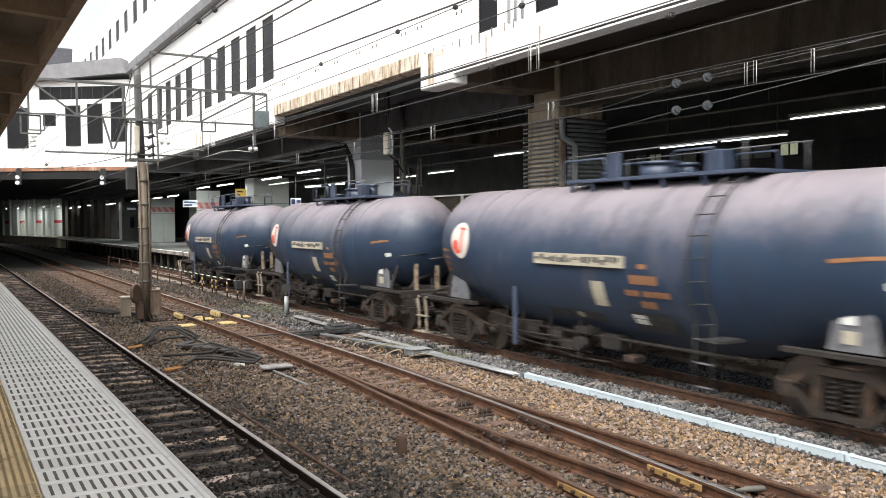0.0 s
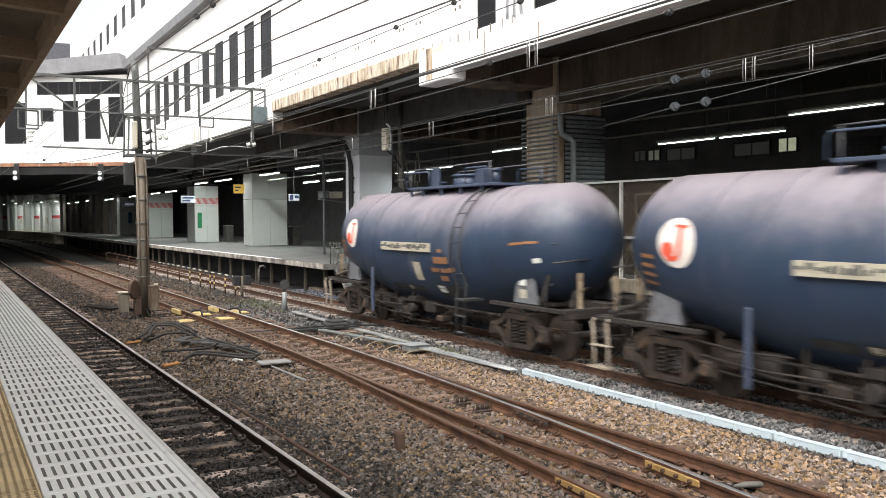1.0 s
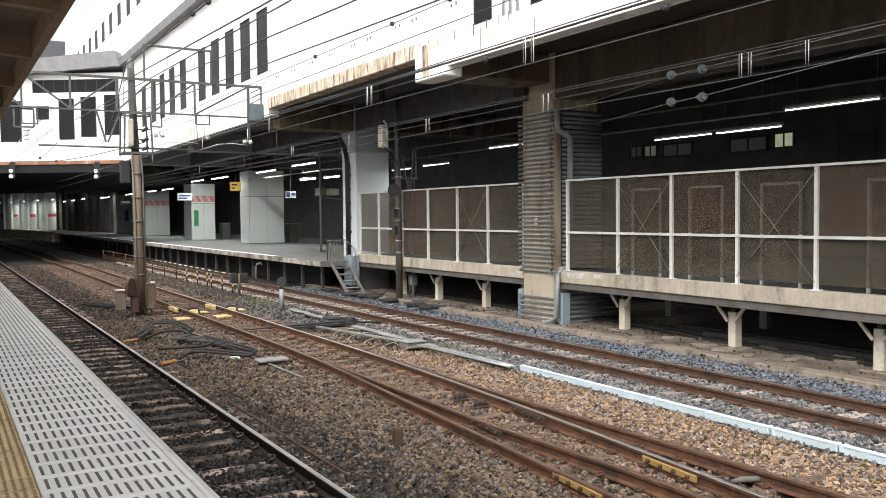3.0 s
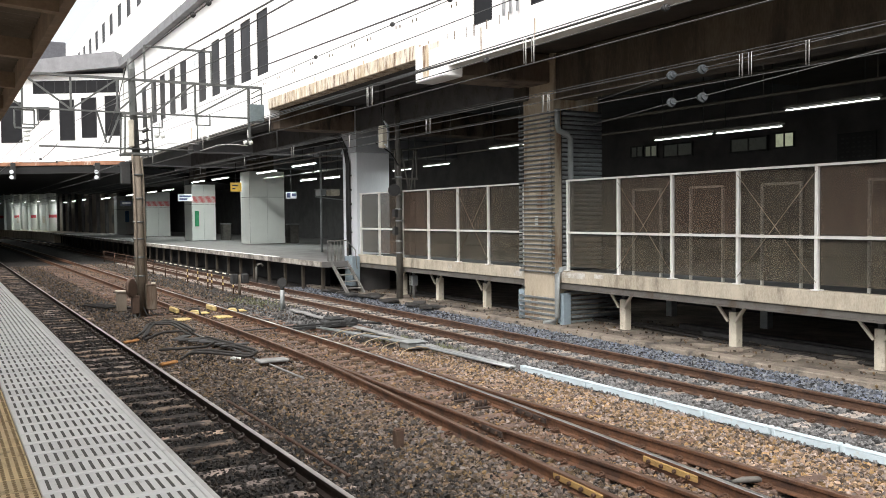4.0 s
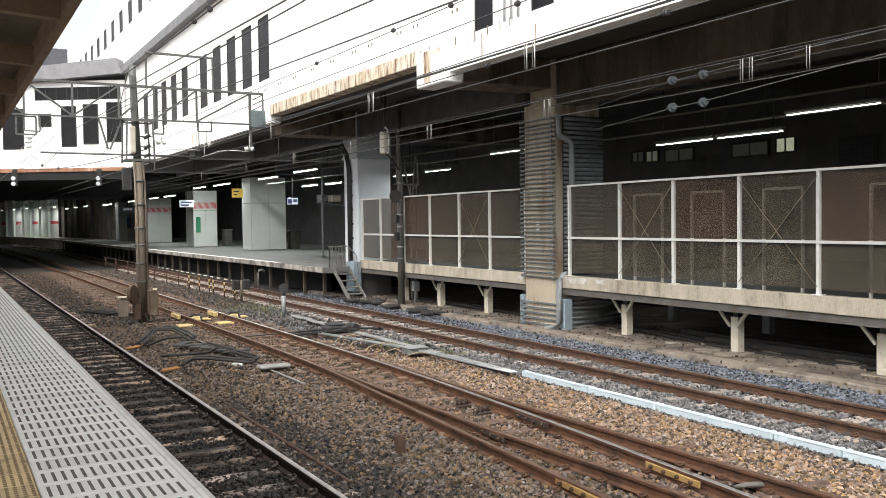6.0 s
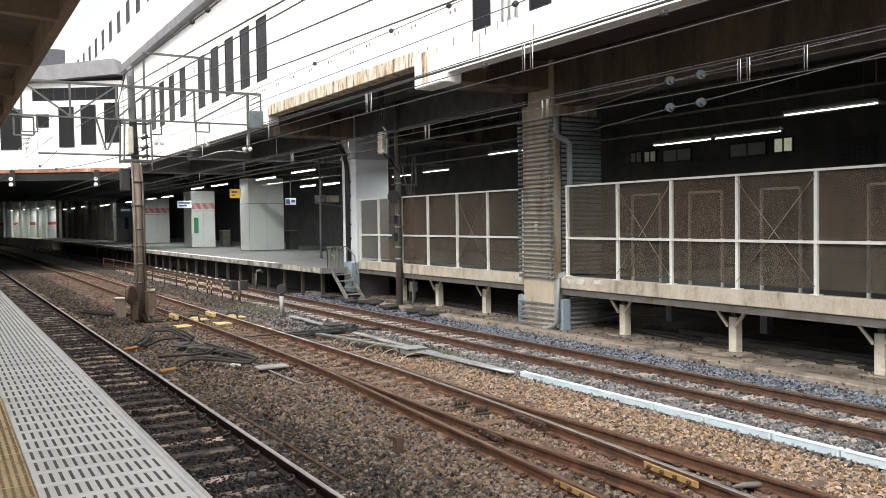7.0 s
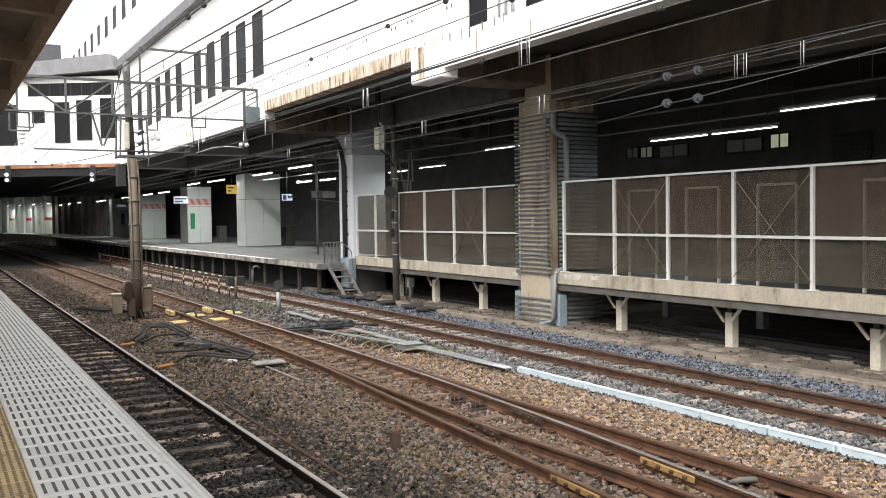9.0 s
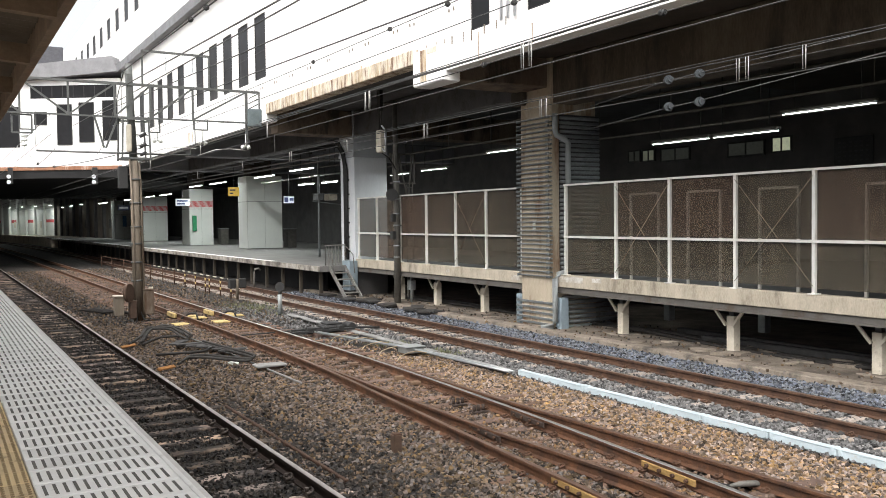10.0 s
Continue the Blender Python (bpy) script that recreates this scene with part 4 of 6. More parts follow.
for a, b, s, balls in (((10.1, 0, 7.05), (10.15, 60, 7.3), .05, (.15, .24)), ((10.15, 2, 7.62), (10.2, 60, 7.8), .05, (.26, .31, .4)),
                       ((4.84, 2, 6.91), (4.84, 26.85, 7.18), .0, (.63, .68)), ((5.71, 2, 6.41), (5.71, 44, 7.35), .0, ()), ((4.83, 2, 5.88), (4.83, 26.85, 6.75), .0, ()), ((6.59, 2, 6.11), (6.59, 44, 7.82), .0, ()), ((7.46, 2, 6.04), (7.46, 44, 7.42), .0, ()),
                       ((9.9, -4, 5.95), (9.9, 60, 6.1), .05, (.22, .3)), ((9.8, -4, 6.1), (10.0, 60, 6.25), .05, ()), ((8.9, -4, 5.75), (8.9, 26.9, 5.9), .04, ()),
                       ((4.9, 26.9, 7.2), (8.6, 57, 6.9), .5, ()), ((5.4, 26.9, 5.0), (4.4, 62, 6.5), .3, (.5,)),
                       ((3.0, 26.9, 4.9), (5.0, 60, 6.6), .3, (.4,)), ((11.9, 27, 5.6), (12.0, 160, 5.6), .2, ()), ((12.2, 33, 5.0), (12.4, 160, 4.9), .2, ())):
    wire_run("dark feeder wire strung along the tracks", a, b, s, .016 if 4 < a[0] < 7.5 else .011, balls)


M_INSUL = mat("insulator_glaze", (.06, .07, .075), (.04, .045, .05), .35)


def tension_wire():
    w = thing("stay_wire", "stay wires with round glass insulators over the goods track", "wire", (10.97, 9.5, 4.9))
    for z0, z1, z2 in ((5.0, 5.1, 5.25), (4.55, 4.64, 4.95)):
        bm = nb()
        tube(bm, [(.5, 4.2, z0 - 4.9), (0, 1.53, z1 - 4.9), (0, .83, z1 - 4.87), (0, -3, z2 - 4.9)], .009, 5)
        part("cable", bm, M_WIRE, w)
        for y in (1.53, .83):
            bm = nb()
            for d, r in ((-.05, .05), (0, .078), (.05, .05)):
                disc(bm, (0, y + d, z1 - 4.885), (.5, 1, 0), r, .05, 16)
            part("insulator", bm, M_INSUL, w, "dark grey disc insulator")


tension_wire()


# ---- catenary mast and gantry ----
def mast():
    m = thing("catenary_mast", "weathered brown steel catenary mast with boxes at its foot", "mast", (5.17, 26.9, -.15))
    bm = nb()
    tube(bm, [(0, 0, 0), (-.02, 0, 3), (-.04, 0, 4.75)], [.15, .135, .12], 14)
    pole = part("pole", bm, M_POLE, m)
    part("upper_pole", tube(nb(), [(-.04, 0, 4.75), (-.1, 0, 6.3), (-.13, 0, 7.6)], [.115, .11, .1], 14), M_GANTRY, pole, "grey galvanised upper pole")
    bm = nb()
    tube(bm, [(.17, -.05, 0), (.14, -.03, 4), (.1, -.03, 4.7)], .035, 8)
    tube(bm, [(-.1, -.15, .2), (-.12, -.14, 3.2), (-.18, -.12, 4.8)], .025, 8)
    part("conduit", bm, M_POLE, m)
    for z in (1.2, 1.75, 2.3, 2.8, 3.5, 4.2):
        bm = nb()
        disc(bm, (-.02, 0, z), (0, 0, 1), .165, .05, 14)
        part("strap", bm, M_GANTRY, m)
    for x0, x1, z0, z1, mm in ((-.72, -.46, .2, .74, M_POLE), (.12, .4, .2, .92, M_POLE), (-.3, -.1, .1, .6, M_UNDER_B)):
        bm = nb()
        box(bm, x0, x1, -.32, -.05, z0, z1, .02)
        box(bm, x0 - .01, x1 + .01, -.335, -.03, z1, z1 + .03)
        part("junction_box", bm, mm, m)
    part("box_lid", box(nb(), -.74, -.45, -.345, -.02, .772, .80), M_CREAM, m, "pale box lid")
    part("back_panel", box(nb(), .3, .42, -.05, -.02, .3, 1.0), M_CREAM, m, "pale panel")
    bm = nb()
    disc(bm, (-.32, -.3, .86), (1, -.75, .1), .27, .1, 20)
    part("counterweight", bm, M_UNDER_B, m)
    bm = nb()
    for k in range(4):
        tube(bm, [(-.2 + k * .12, -.1, .3), (-.3 + k * .2, -.3, .06), (-.5 + k * .35, -.5, .04)], .02, 6)
    part("foot_cable", bm, M_BLACK, m)
    # cage with transformer
    cage = part("cage", bar(nb(), (-.45, -.35, 4.8), (.42, -.35, 4.8), .06), M_GANTRY, m, "grey galvanised equipment cage")
    for x in (-.42, .38):
        for y in (-.35, .35):
            part("cage_post", bar(nb(), (x, y, 4.75), (x * .9, y, 5.95), .045), M_GANTRY, cage)
    for z in (4.8, 5.95):
        for a, c in (((-.45, .35, z), (.42, .35, z)), ((-.43, -.35, z), (-.43, .35, z)), ((.4, -.35, z), (.4, .35, z))):
            part("cage_rail", bar(nb(), a, c, .05), M_GANTRY, cage)
    part("cage_rail", bar(nb(), (-.45, -.35, 5.95), (.42, -.35, 5.95), .05), M_GANTRY, cage)
    bm = nb()
    box(bm, -.26, -.12, -.25, -.08, 5.0, 5.8, .03)
    part("fuse_box", bm, M_CREAM, m, "cream fuse box")
    bm = nb()
    for z in (4.95, 5.2, 5.5):
        disc(bm, (.2, -.2, z), (1, 0, .5), .05, .2, 10)
        bar(bm, (-.1, -.2, z), (.38, -.2, z), .025)
    part("switch_gear", bm, M_DKMET, m)
    bm = nb()
    box(bm, -.48, -.22, -.1, .16, 3.92, 4.58, .02)
    bar(bm, (-.45, .05, 4.5), (0, .05, 4.5), .04)
    part("speaker_box", bm, M_BLACK, m, "black hanging equipment box")
    bm = nb()
    box(bm, -.22, -.06, -.2, -.12, 6.0, 7.3, .02)
    part("number_board", bm, M_GANTRY, m, "pale blank board")


M_UNDER_B = mat("brown_grime", (.10, .06, .04), (.06, .036, .025), .8, bump=.3)


M_XFMR = mat("transformer_grey", (.17, .21, .22), (.11, .135, .14), .4, .3)


def gantry():
    g = thing("gantry", "grey steel lattice gantry spanning the tracks", "gantry", (5.17, 26.85, 5.85))
    o = Vector((5.17, 26.85, 5.85))

    def b(name, a, c, w, m=M_GANTRY):
        part(name, bar(nb(), Vector(a) - o, Vector(c) - o, w), m, g)
    for y in (26.7,):
        b("chord", (-2.2, y, 6.82), (8.9, y, 6.82), .07)
        b("chord", (-2.2, y, 5.85), (8.85, y, 5.85), .045)
    nodes = [-1.0, .9, 2.1, 3.35, 4.6, 5.6, 6.85, 8.5]
    for i, x in enumerate(nodes):
        b("upright", (x, 26.7, 5.85), (x, 26.7, 6.8), .055)
        if i < len(nodes) - 1:
            x2 = nodes[i + 1]
            b("diagonal", (x, 26.7, 6.8 if i < 3 else 5.87), (x2, 26.7, 5.87 if i < 3 else 6.8), .05)
    # hanging frame ends and drop arms
    b("drop_arm", (8.56, 26.85, 6.8), (8.56, 26.85, 5.15), .07)
    for x0, x1, z in ((6.88, 7.3, 5.58), (5.55, 5.87, 5.45), (2.1, 2.5, 5.4)):
        b("drop_frame", (x0, 26.75, 5.9), (x0, 26.75, z), .035)
        b("drop_frame", (x1, 26.75, 5.9), (x1, 26.75, z), .035)
        b("drop_frame", (x0, 26.75, z), (x1, 26.75, z), .035)
    b("v_arm", (4.05, 26.8, 5.85), (4.3, 26.8, 4.95), .05)
    b("v_arm", (4.7, 26.8, 5.85), (4.35, 26.8, 4.95), .05)
    for x0, x1, z in ((2.5, 6.8, 4.82),):
        part("cross_pipe", tube(nb(), [Vector((x0, 26.8, z)) - o, Vector((x1, 26.8, z - .02)) - o], .028, 8), M_GANTRY, g)
    b("top_post", (5.42, 26.85, 6.8), (5.42, 26.85, 7.88), .05)
    b("top_post", (7.4, 26.85, 6.8), (7.4, 26.85, 7.86), .05)
    b("top_arm", (5.42, 26.85, 7.86), (7.42, 26.85, 7.84), .06)
    for x in (6.1, 6.9):
        bm = nb()
        for k in range(4):
            disc(bm, Vector((x, 26.85, 7.7 - k * .09)) - o, (0, 0, 1), .035, .03, 10)
        tube(bm, [Vector((x, 26.85, 7.85)) - o, Vector((x, 26.85, 7.3)) - o], .012, 5)
        part("insulator", bm, M_PAINTG, g)
    bm = nb()
    box(bm, 8.55 - o.x, 9.0 - o.x, -.2, .15, 5.75 - o.z, 6.3 - o.z, .02)
    part("transformer", bm, M_XFMR, g, "blue-grey transformer box")
    for k in range(3):
        b("lattice", (8.6, 26.7, 6.3 + k * .16), (8.9, 26.7, 6.46 + k * .16), .03)
    b("lattice", (8.93, 26.7, 6.3), (8.93, 26.7, 6.85), .04)
    for x, z in ((7.15, 5.2), (8.5, 5.1), (5.8, 5.2)):
        bm = nb()
        tube(bm, [Vector((x, 26.8, z + .4)) - o, Vector((x, 26.8, z)) - o], .014, 5)
        for d in (-.09, .09):
            disc(bm, Vector((x + d, 26.8, z)) - o, (1, 0, .4), .06, .1, 12)
        part("insulator", bm, M_PAINTW, g, "white porcelain insulator")
    for x in (6.0, 7.5):
        bm = nb()
        tube(bm, [Vector(p) - o for p in ((x - .5, 26.8, 4.8), (x, 26.6, 4.98), (x + .4, 26.4, 5.0), (x + .8, 26.2, 4.95))], .013, 6)
        part("steady_arm", bm, M_WIREL, g, "bright curved steady arm")
    # bracketed box on the platform side
    bm = nb()
    for a, c in (((1.9, 5.3), (2.4, 5.3)), ((1.9, 5.8), (2.4, 5.8)), ((1.9, 5.3), (1.9, 5.8)), ((2.4, 5.3), (2.4, 5.8))):
        bar(bm, Vector((a[0], 26.75, a[1])) - o, Vector((c[0], 26.75, c[1])) - o, .045)
    part("relay_frame", bm, M_GANTRY, g, "open square steel frame")
    bm = nb()
    for k in range(3):
        disc(bm, Vector((2.2, 26.75, 5.22 - k * .13)) - o, (0, 0, 1), .1 - k * .015, .05, 12)
    tube(bm, [Vector((2.2, 26.75, 5.3)) - o, Vector((2.2, 26.75, 4.75)) - o, Vector((2.4, 26.7, 4.6)) - o], .014, 5)
    part("insulator", bm, M_PAINTW, g, "white porcelain insulator")


mast()
gantry()


def mast_two():
    m = thing("signal_mast", "slim dark steel mast with lattice bracket and caged ladder", "mast", (14.0, 26.7, -.12))
    m.location.x = 13.75
    part("pole", tube(nb(), [(0, 0, 0), (0, 0, 4), (-.03, 0, 7.0)], [.12, .1, .085], 12), M_DKGREY, m)
    for z in (1.6, 2.0, 2.7, 3.1, 3.6, 4.2):
        part("strap", disc(nb(), (0, 0, z), (0, 0, 1), .125, .05, 12), M_GALV, m)
    for a, b in (((-.25, 0, 5.15), (.75, 0, 5.15)), ((-.25, 0, 4.15), (.75, 0, 4.15)), ((.62, 0, 5.15), (.3, 0, 2.1)), ((.1, 0, 5.15), (.5, 0, 3.2)), ((-.12, 0, 5.15), (-.12, 0, 4.15)), ((.7, 0, 5.15), (.7, 0, 4.15)),
                 ((.5, .1, 2.7), (0, 0, 2.7))):
        part("bracket", bar(nb(), a, b, .045), M_DKGREY, m)
    bm = nb()
    for x in (.38, .6):
        bar(bm, (x, -.05, .2), (x, -.05, 4.2), .03)
    lad = part("ladder", bm, M_DKGREY, m)
    for k in range(13):
        part("rung", tube(nb(), [(.38, -.05, .4 + k * .3), (.6, -.05, .4 + k * .3)], .012, 5), M_DKGREY, lad)
    bm = nb()
    disc(bm, (-.2, -.05, 3.75), (.5, 1, 0), .21, .12, 18)
    part("signal_back", bm, M_BLACK, m, "black signal back plate")
    for z in (3.0, 2.4):
        part("signal_box", box(nb(), -.22, -.08, -.1, .1, z - .18, z + .1, .015), M_BLACK, m)
    part("cable_box", box(nb(), .38, .62, -.2, .05, .45, .8, .02), M_GALV, m, "galvanised cable box")
    part("drop_pipe", tube(nb(), [(.5, -.08, 0), (.5, -.08, .9)], .05, 8), M_GALV, m)
    for k in range(2):
        part("cable", tube(nb(), [(-.05, -.1, 4.6), (-.35, -.15, 5.0), (-.7, -.2, 5.2), (-.95, -.15, 5.35)], .02, 6), M_BLACK, m)


mast_two()


def switch_box():
    b = thing("cable_switch", "cream switch box hanging from the soffit by rods", "switch", (12.5, 25.35, 4.95))
    part("housing", box(nb(), -.09, .09, -.16, .16, 0, .72, .03), M_CREAM, b)
    bm = nb()
    for y in (-.08, .08):
        tube(bm, [(0, y, .72), (0, y, 1.3)], .02, 6)
    box(bm, -.05, .05, -.12, .12, 1.3, 2.02)
    part("hanger_rod", bm, M_DKMET, b)
    part("cable_loop", tube(nb(), [(0, -.16, .1), (0, -.32, .0), (0, -.36, .4), (0, -.3, .72), (0, -.1, .85)], .03, 8), M_PAINTG, b)
    for z in (.15, .4, .62):
        part("lug", disc(nb(), (0, .2, z), (0, 1, 0), .05, .1, 8), M_GALV, b)


switch_box()


# ---- lamps under the building ----
def tube_lamp(x, y0, y1, z):
    f = thing("fluorescent_lamp", "lit white fluorescent tube lamp under the dark soffit", "lamp", (x, (y0 + y1) / 2, z), "fluorescent lamps")
    h = (y1 - y0) / 2
    bm = nb()
    box(bm, -.07, .07, -h, h, .04, .10, .015)
    part("housing", bm, M_DKGREY, f)
    part("tube", tube(nb(), [(0, -h + .03, 0), (0, h - .03, 0)], .035 if y0 > 38 else .013, 8), M_TUBE, f, "glowing tube")
    for y in (-h * .7, h * .7):
        part("suspension_rod", tube(nb(), [(0, y, .13), (0, y, 6.9 - z)], .014, 5), M_DKMET, f)


for y0, y1, z in ((47.0, 50.4, 5.36), (41.1, 44.4, 5.44), (56.3, 60.2, 5.38), (62.3, 65.7, 5.4), (71.6, 75.6, 5.08), (77.9, 81.4, 5.09), (41.1, 43.2, 4.65), (38.1, 40.0, 4.63), (30.9, 32.6, 4.63), (27.9, 29.9, 4.67),
                  (23.05, 25.2, 5.03), (15.2, 17.2, 4.68), (13.15, 15.1, 4.68), (10.8, 13.1, 5.02), (5, 7, 5.0), (2, 4, 5.0), (101.7, 107.4, 5.08), (88, 92, 5.08)):
    tube_lamp(16.5, y0, y1, z)
for k in range(5):
    tube_lamp(14.6 - k * 1.35, 137 + k * 6.5, 140 + k * 6.5, 5.5)
for k in range(3):
    tube_lamp(15.4, 112 + k * 9, 114.5 + k * 9, 5.1)


# the tubes' light, at the brightest fixtures
for x, y, z, e in ((16.5, 48.7, 5.36, 125), (16.5, 42.7, 5.44, 80), (16.5, 57.5, 5.38, 100), (16.5, 61.5, 5.4, 125), (16.5, 73.6, 5.08, 90), (16.5, 79.6, 5.09, 125), (16.5, 28.9, 4.67, 40),
                   (16.5, 24.1, 5.03, 40), (16.5, 15.2, 4.68, 40), (16.5, 104, 5.08, 90), (13.9, 141.7, 5.5, 85), (12.0, 151, 5.5, 85), (10.2, 160, 5.5, 85)):
    a = new("tube_light", bpy.data.lights.new("tube_light", "AREA"))
    a.data.shape, a.data.size, a.data.size_y, a.data.energy, a.data.color = "RECTANGLE", .05, 2.0, e, (.93, 1.0, .97)
    a.location = (x, y, z - .05)


def rail_conduits():
    c = thing("conduit_run", "grey conduit rails hung under the soffit", "conduit", (16.4, 20, 5.4))
    for x, z, y0, y1 in ((0, 0, -14, 20), (.4, -.35, -20, 30), (-.3, .5, -10, 40), (-2.2, -.1, 12, 80)):
        part("conduit", tube(nb(), [(x, y0, z), (x, y1, z)], .035, 6), M_DKGREY, c)
    for k in range(12):
        part("suspension_rod", tube(nb(), [(0, -12 + k * 2.8, 0), (0, -12 + k * 2.8, 1.5)], .015, 5), M_DKGREY, c)


rail_conduits()


def back_windows():
    for y0, y1, z0, z1, lit in ((27.75, 28.45, 5.15, 5.6, 0), (26.9, 27.6, 5.12, 5.58, 1), (24.95, 26.5, 5.05, 5.55, 0), (21.35, 23.0, 5.0, 5.5, 0), (20.2, 21.0, 5.03, 5.55, 2)):
        w = thing("transom_window", "small pale lit transom window in the dark wall", "window", (25.97, (y0 + y1) / 2, z0), "transom windows")
        h = (y1 - y0) / 2
        part("pane", box(nb(), -.03, -.01, -h, h, 0, z1 - z0), (M_PANE0, M_PANE1, M_PANE2)[lit], w)
        bm = nb()
        for z in (0, z1 - z0):
            box(bm, -.06, 0, -h - .04, h + .04, z - .03, z + .03)
        for y in (-h, 0, h):
            box(bm, -.055, -.001, y - .03, y + .03, 0, z1 - z0)
        part("frame", bm, M_DKMET, w)


M_PANE0 = mat("pane_dim", (.12, .13, .11), rough=.3, emit=.05)
M_PANE1 = mat("pane_lit", (.3, .32, .24), rough=.3, emit=.12)
M_PANE2 = mat("pane_bright", (.62, .66, .46), rough=.3, emit=.25)
back_windows()


def wall_panel():
    p = thing("wall_panel", "dim grey louvred service panel on the dark back wall", "panel", (25.95, 17.8, 4.4))
    part("board", box(nb(), -.04, 0, -.7, .7, 0, .92, .01), M_WINFR, p)
    for k in range(5):
        for j in range(6):
            part("slot", box(nb(), -.05, -.042, -.55 + j * .2, -.45 + j * .2, .12 + k * .15, .17 + k * .15), M_DKMET, p)


wall_panel()


def panel_frames():
    """Grey door-like frames standing behind the screen fence."""
    for y in (15.0, 13.2, 11.3, 9.0, 7.2):
        f = thing("partition_frame", "grey steel frame standing behind the mesh fence", "frame", (14.15, y, 1.3), "frames behind the fence")
        bm = nb()
        bar(bm, (0, -.45, 0), (0, -.45, 2.0), .05)
        part("post", bm, M_FRAME, f)
        part("post", bar(nb(), (0, .45, 0), (0, .45, 2.0), .05), M_FRAME, f)
        part("head_rail", bar(nb(), (0, -.45, 2.0), (0, .45, 2.0), .05), M_FRAME, f)


panel_frames()


# ---- far platform things ----
M_STEPS = mat("step_steel_worn", (.24, .235, .22), (.15, .145, .135), .7, .2, stain=(.13, .09, .06), stain_at=.62, stain_scale=4)


def stairs():
    s = thing("steel_steps", "short grey steel steps from the platform end to the track", "stairs", (13.2, 30.3, -.12))
    for x in (-.32, .32):
        part("stringer", bar(nb(), (x, -1.2, .02), (x, .35, 1.12), .05, .16), M_STEPS, s)
    for k in range(4):
        part("tread", box(nb(), -.3, .3, -1.0 + k * .32, -.76 + k * .32, .2 + k * .23, .24 + k * .23, .005), M_STEPS, s)
    g = part("gate", bar(nb(), (-.42, .5, 1.95), (.42, .5, 1.95), .04), M_STEPS, s, "pale grey railing gate")
    for k in range(7):
        part("bar", bar(nb(), (-.4 + k * .133, .5, 1.17), (-.4 + k * .133, .5, 1.95), .03), M_STEPS, g)
    for x in (-.42, .42):
        part("handrail", tube(nb(), [(x, .45, 1.2), (x, .45, 1.9), (x, -.2, 1.6), (x, -.35, .9)], .02, 6), M_STEPS, s)
    part("landing", box(nb(), -.5, .5, .35, .9, 1.08, 1.14, .006), M_STEPS, s)


stairs()


def sign(at, w, h, m, name, label, bars, tilt=0):
    s = thing(name, label, "sign", at, "platform signs")
    part("board", box(nb(), -w / 2, w / 2, -.05, .05, -h / 2, h / 2, .01), m, s)
    for x0, x1, z0, z1, bmat in bars:
        part("lettering", box(nb(), x0, x1, -.056, -.052, z0, z1), bmat, s)
    if w > .5:
        part("hanger", box(nb(), -.02, .02, -.02, .02, h / 2, h / 2 + 1.2), M_DKMET, s)


M_NAVY = mat("sign_navy", (.035, .045, .13), rough=.4, bump=0)
M_SIGNY = mat("sign_yellow", (.7, .42, .02), rough=.4, bump=0, emit=.12)
M_SIGNW = mat("sign_white", (.6, .62, .66), rough=.4, bump=0, emit=.08)
sign((15.84, 52.5, 4.62), .68, .55, M_SIGNY, "exit_sign", "glowing yellow hanging sign with small dark bars", [(-.25, .1, .05, .14, M_BLACK), (-.25, -.05, -.14, -.06, M_BLACK)])
sign((16.46, 44.6, 3.92), .58, .36, M_SIGNW, "platform_sign", "navy and white hanging platform sign", [(-.26, -.05, -.13, .13, M_NAVY), (.03, .26, -.05, .1, M_NAVY)])
sign((15.2, 62.6, 4.2), 1.0, .5, M_SIGNW, "platform_sign", "white hanging platform sign with navy bars", [(-.4, .4, .04, .16, M_NAVY), (-.4, .15, -.16, -.04, M_NAVY)])
sign((15.75, 88.0, 4.25), 1.1, .5, M_NAVY, "station_sign", "navy blue hanging station sign with pale bar", [(-.4, .4, -.08, .1, M_SIGNW)])
sign((16.72, 65.35, 2.7), .3, 1.15, mat("green_banner", (.03, .28, .12), rough=.5), "green_banner", "narrow green vertical notice on a column", [])
sign((17.9, 99.6, 3.0), .4, 1.2, mat("blue_banner", (.04, .14, .28), rough=.5), "blue_banner", "narrow blue vertical notice on a column", [])


def camera_post():
    c = thing("camera_post", "grey post with two pale surveillance housings on the platform", "camera post", (15.9, 39.0, PZ))
    part("pole", tube(nb(), [(0, 0, 0), (0, 0, 4.8)], .055, 10), M_PIPE, c)
    for x, w in ((-.02, .3), (.62, .46)):
        b = part("camera_housing", box(nb(), x - w / 2, x + w / 2, -.3, .3, 2.7, 3.0, .03), M_CREAM if x > 0 else M_GALV, c)
        part("hood", box(nb(), x - w / 2 - .03, x + w / 2 + .03, -.35, .33, 3.0, 3.03), M_PIPE, b)
    part("arm", bar(nb(), (-.3, 0, 2.66), (1.6, 0, 2.45), .05), M_PIPE, c)


camera_post()


def vending():
    for x, y in ((19.2, 66.5), (20.2, 54.6)):
        v = thing("platform_cabinet", "dark grey cabinet standing beside the column", "cabinet", (x, y, PZ))
        part("body", box(nb(), -.3, .3, -.4, .4, 0, 1.2, .03), M_DKGREY, v)
        part("lid", box(nb(), -.33, .33, -.43, .43, 1.2, 1.26, .02), M_GALV, v)


vending()


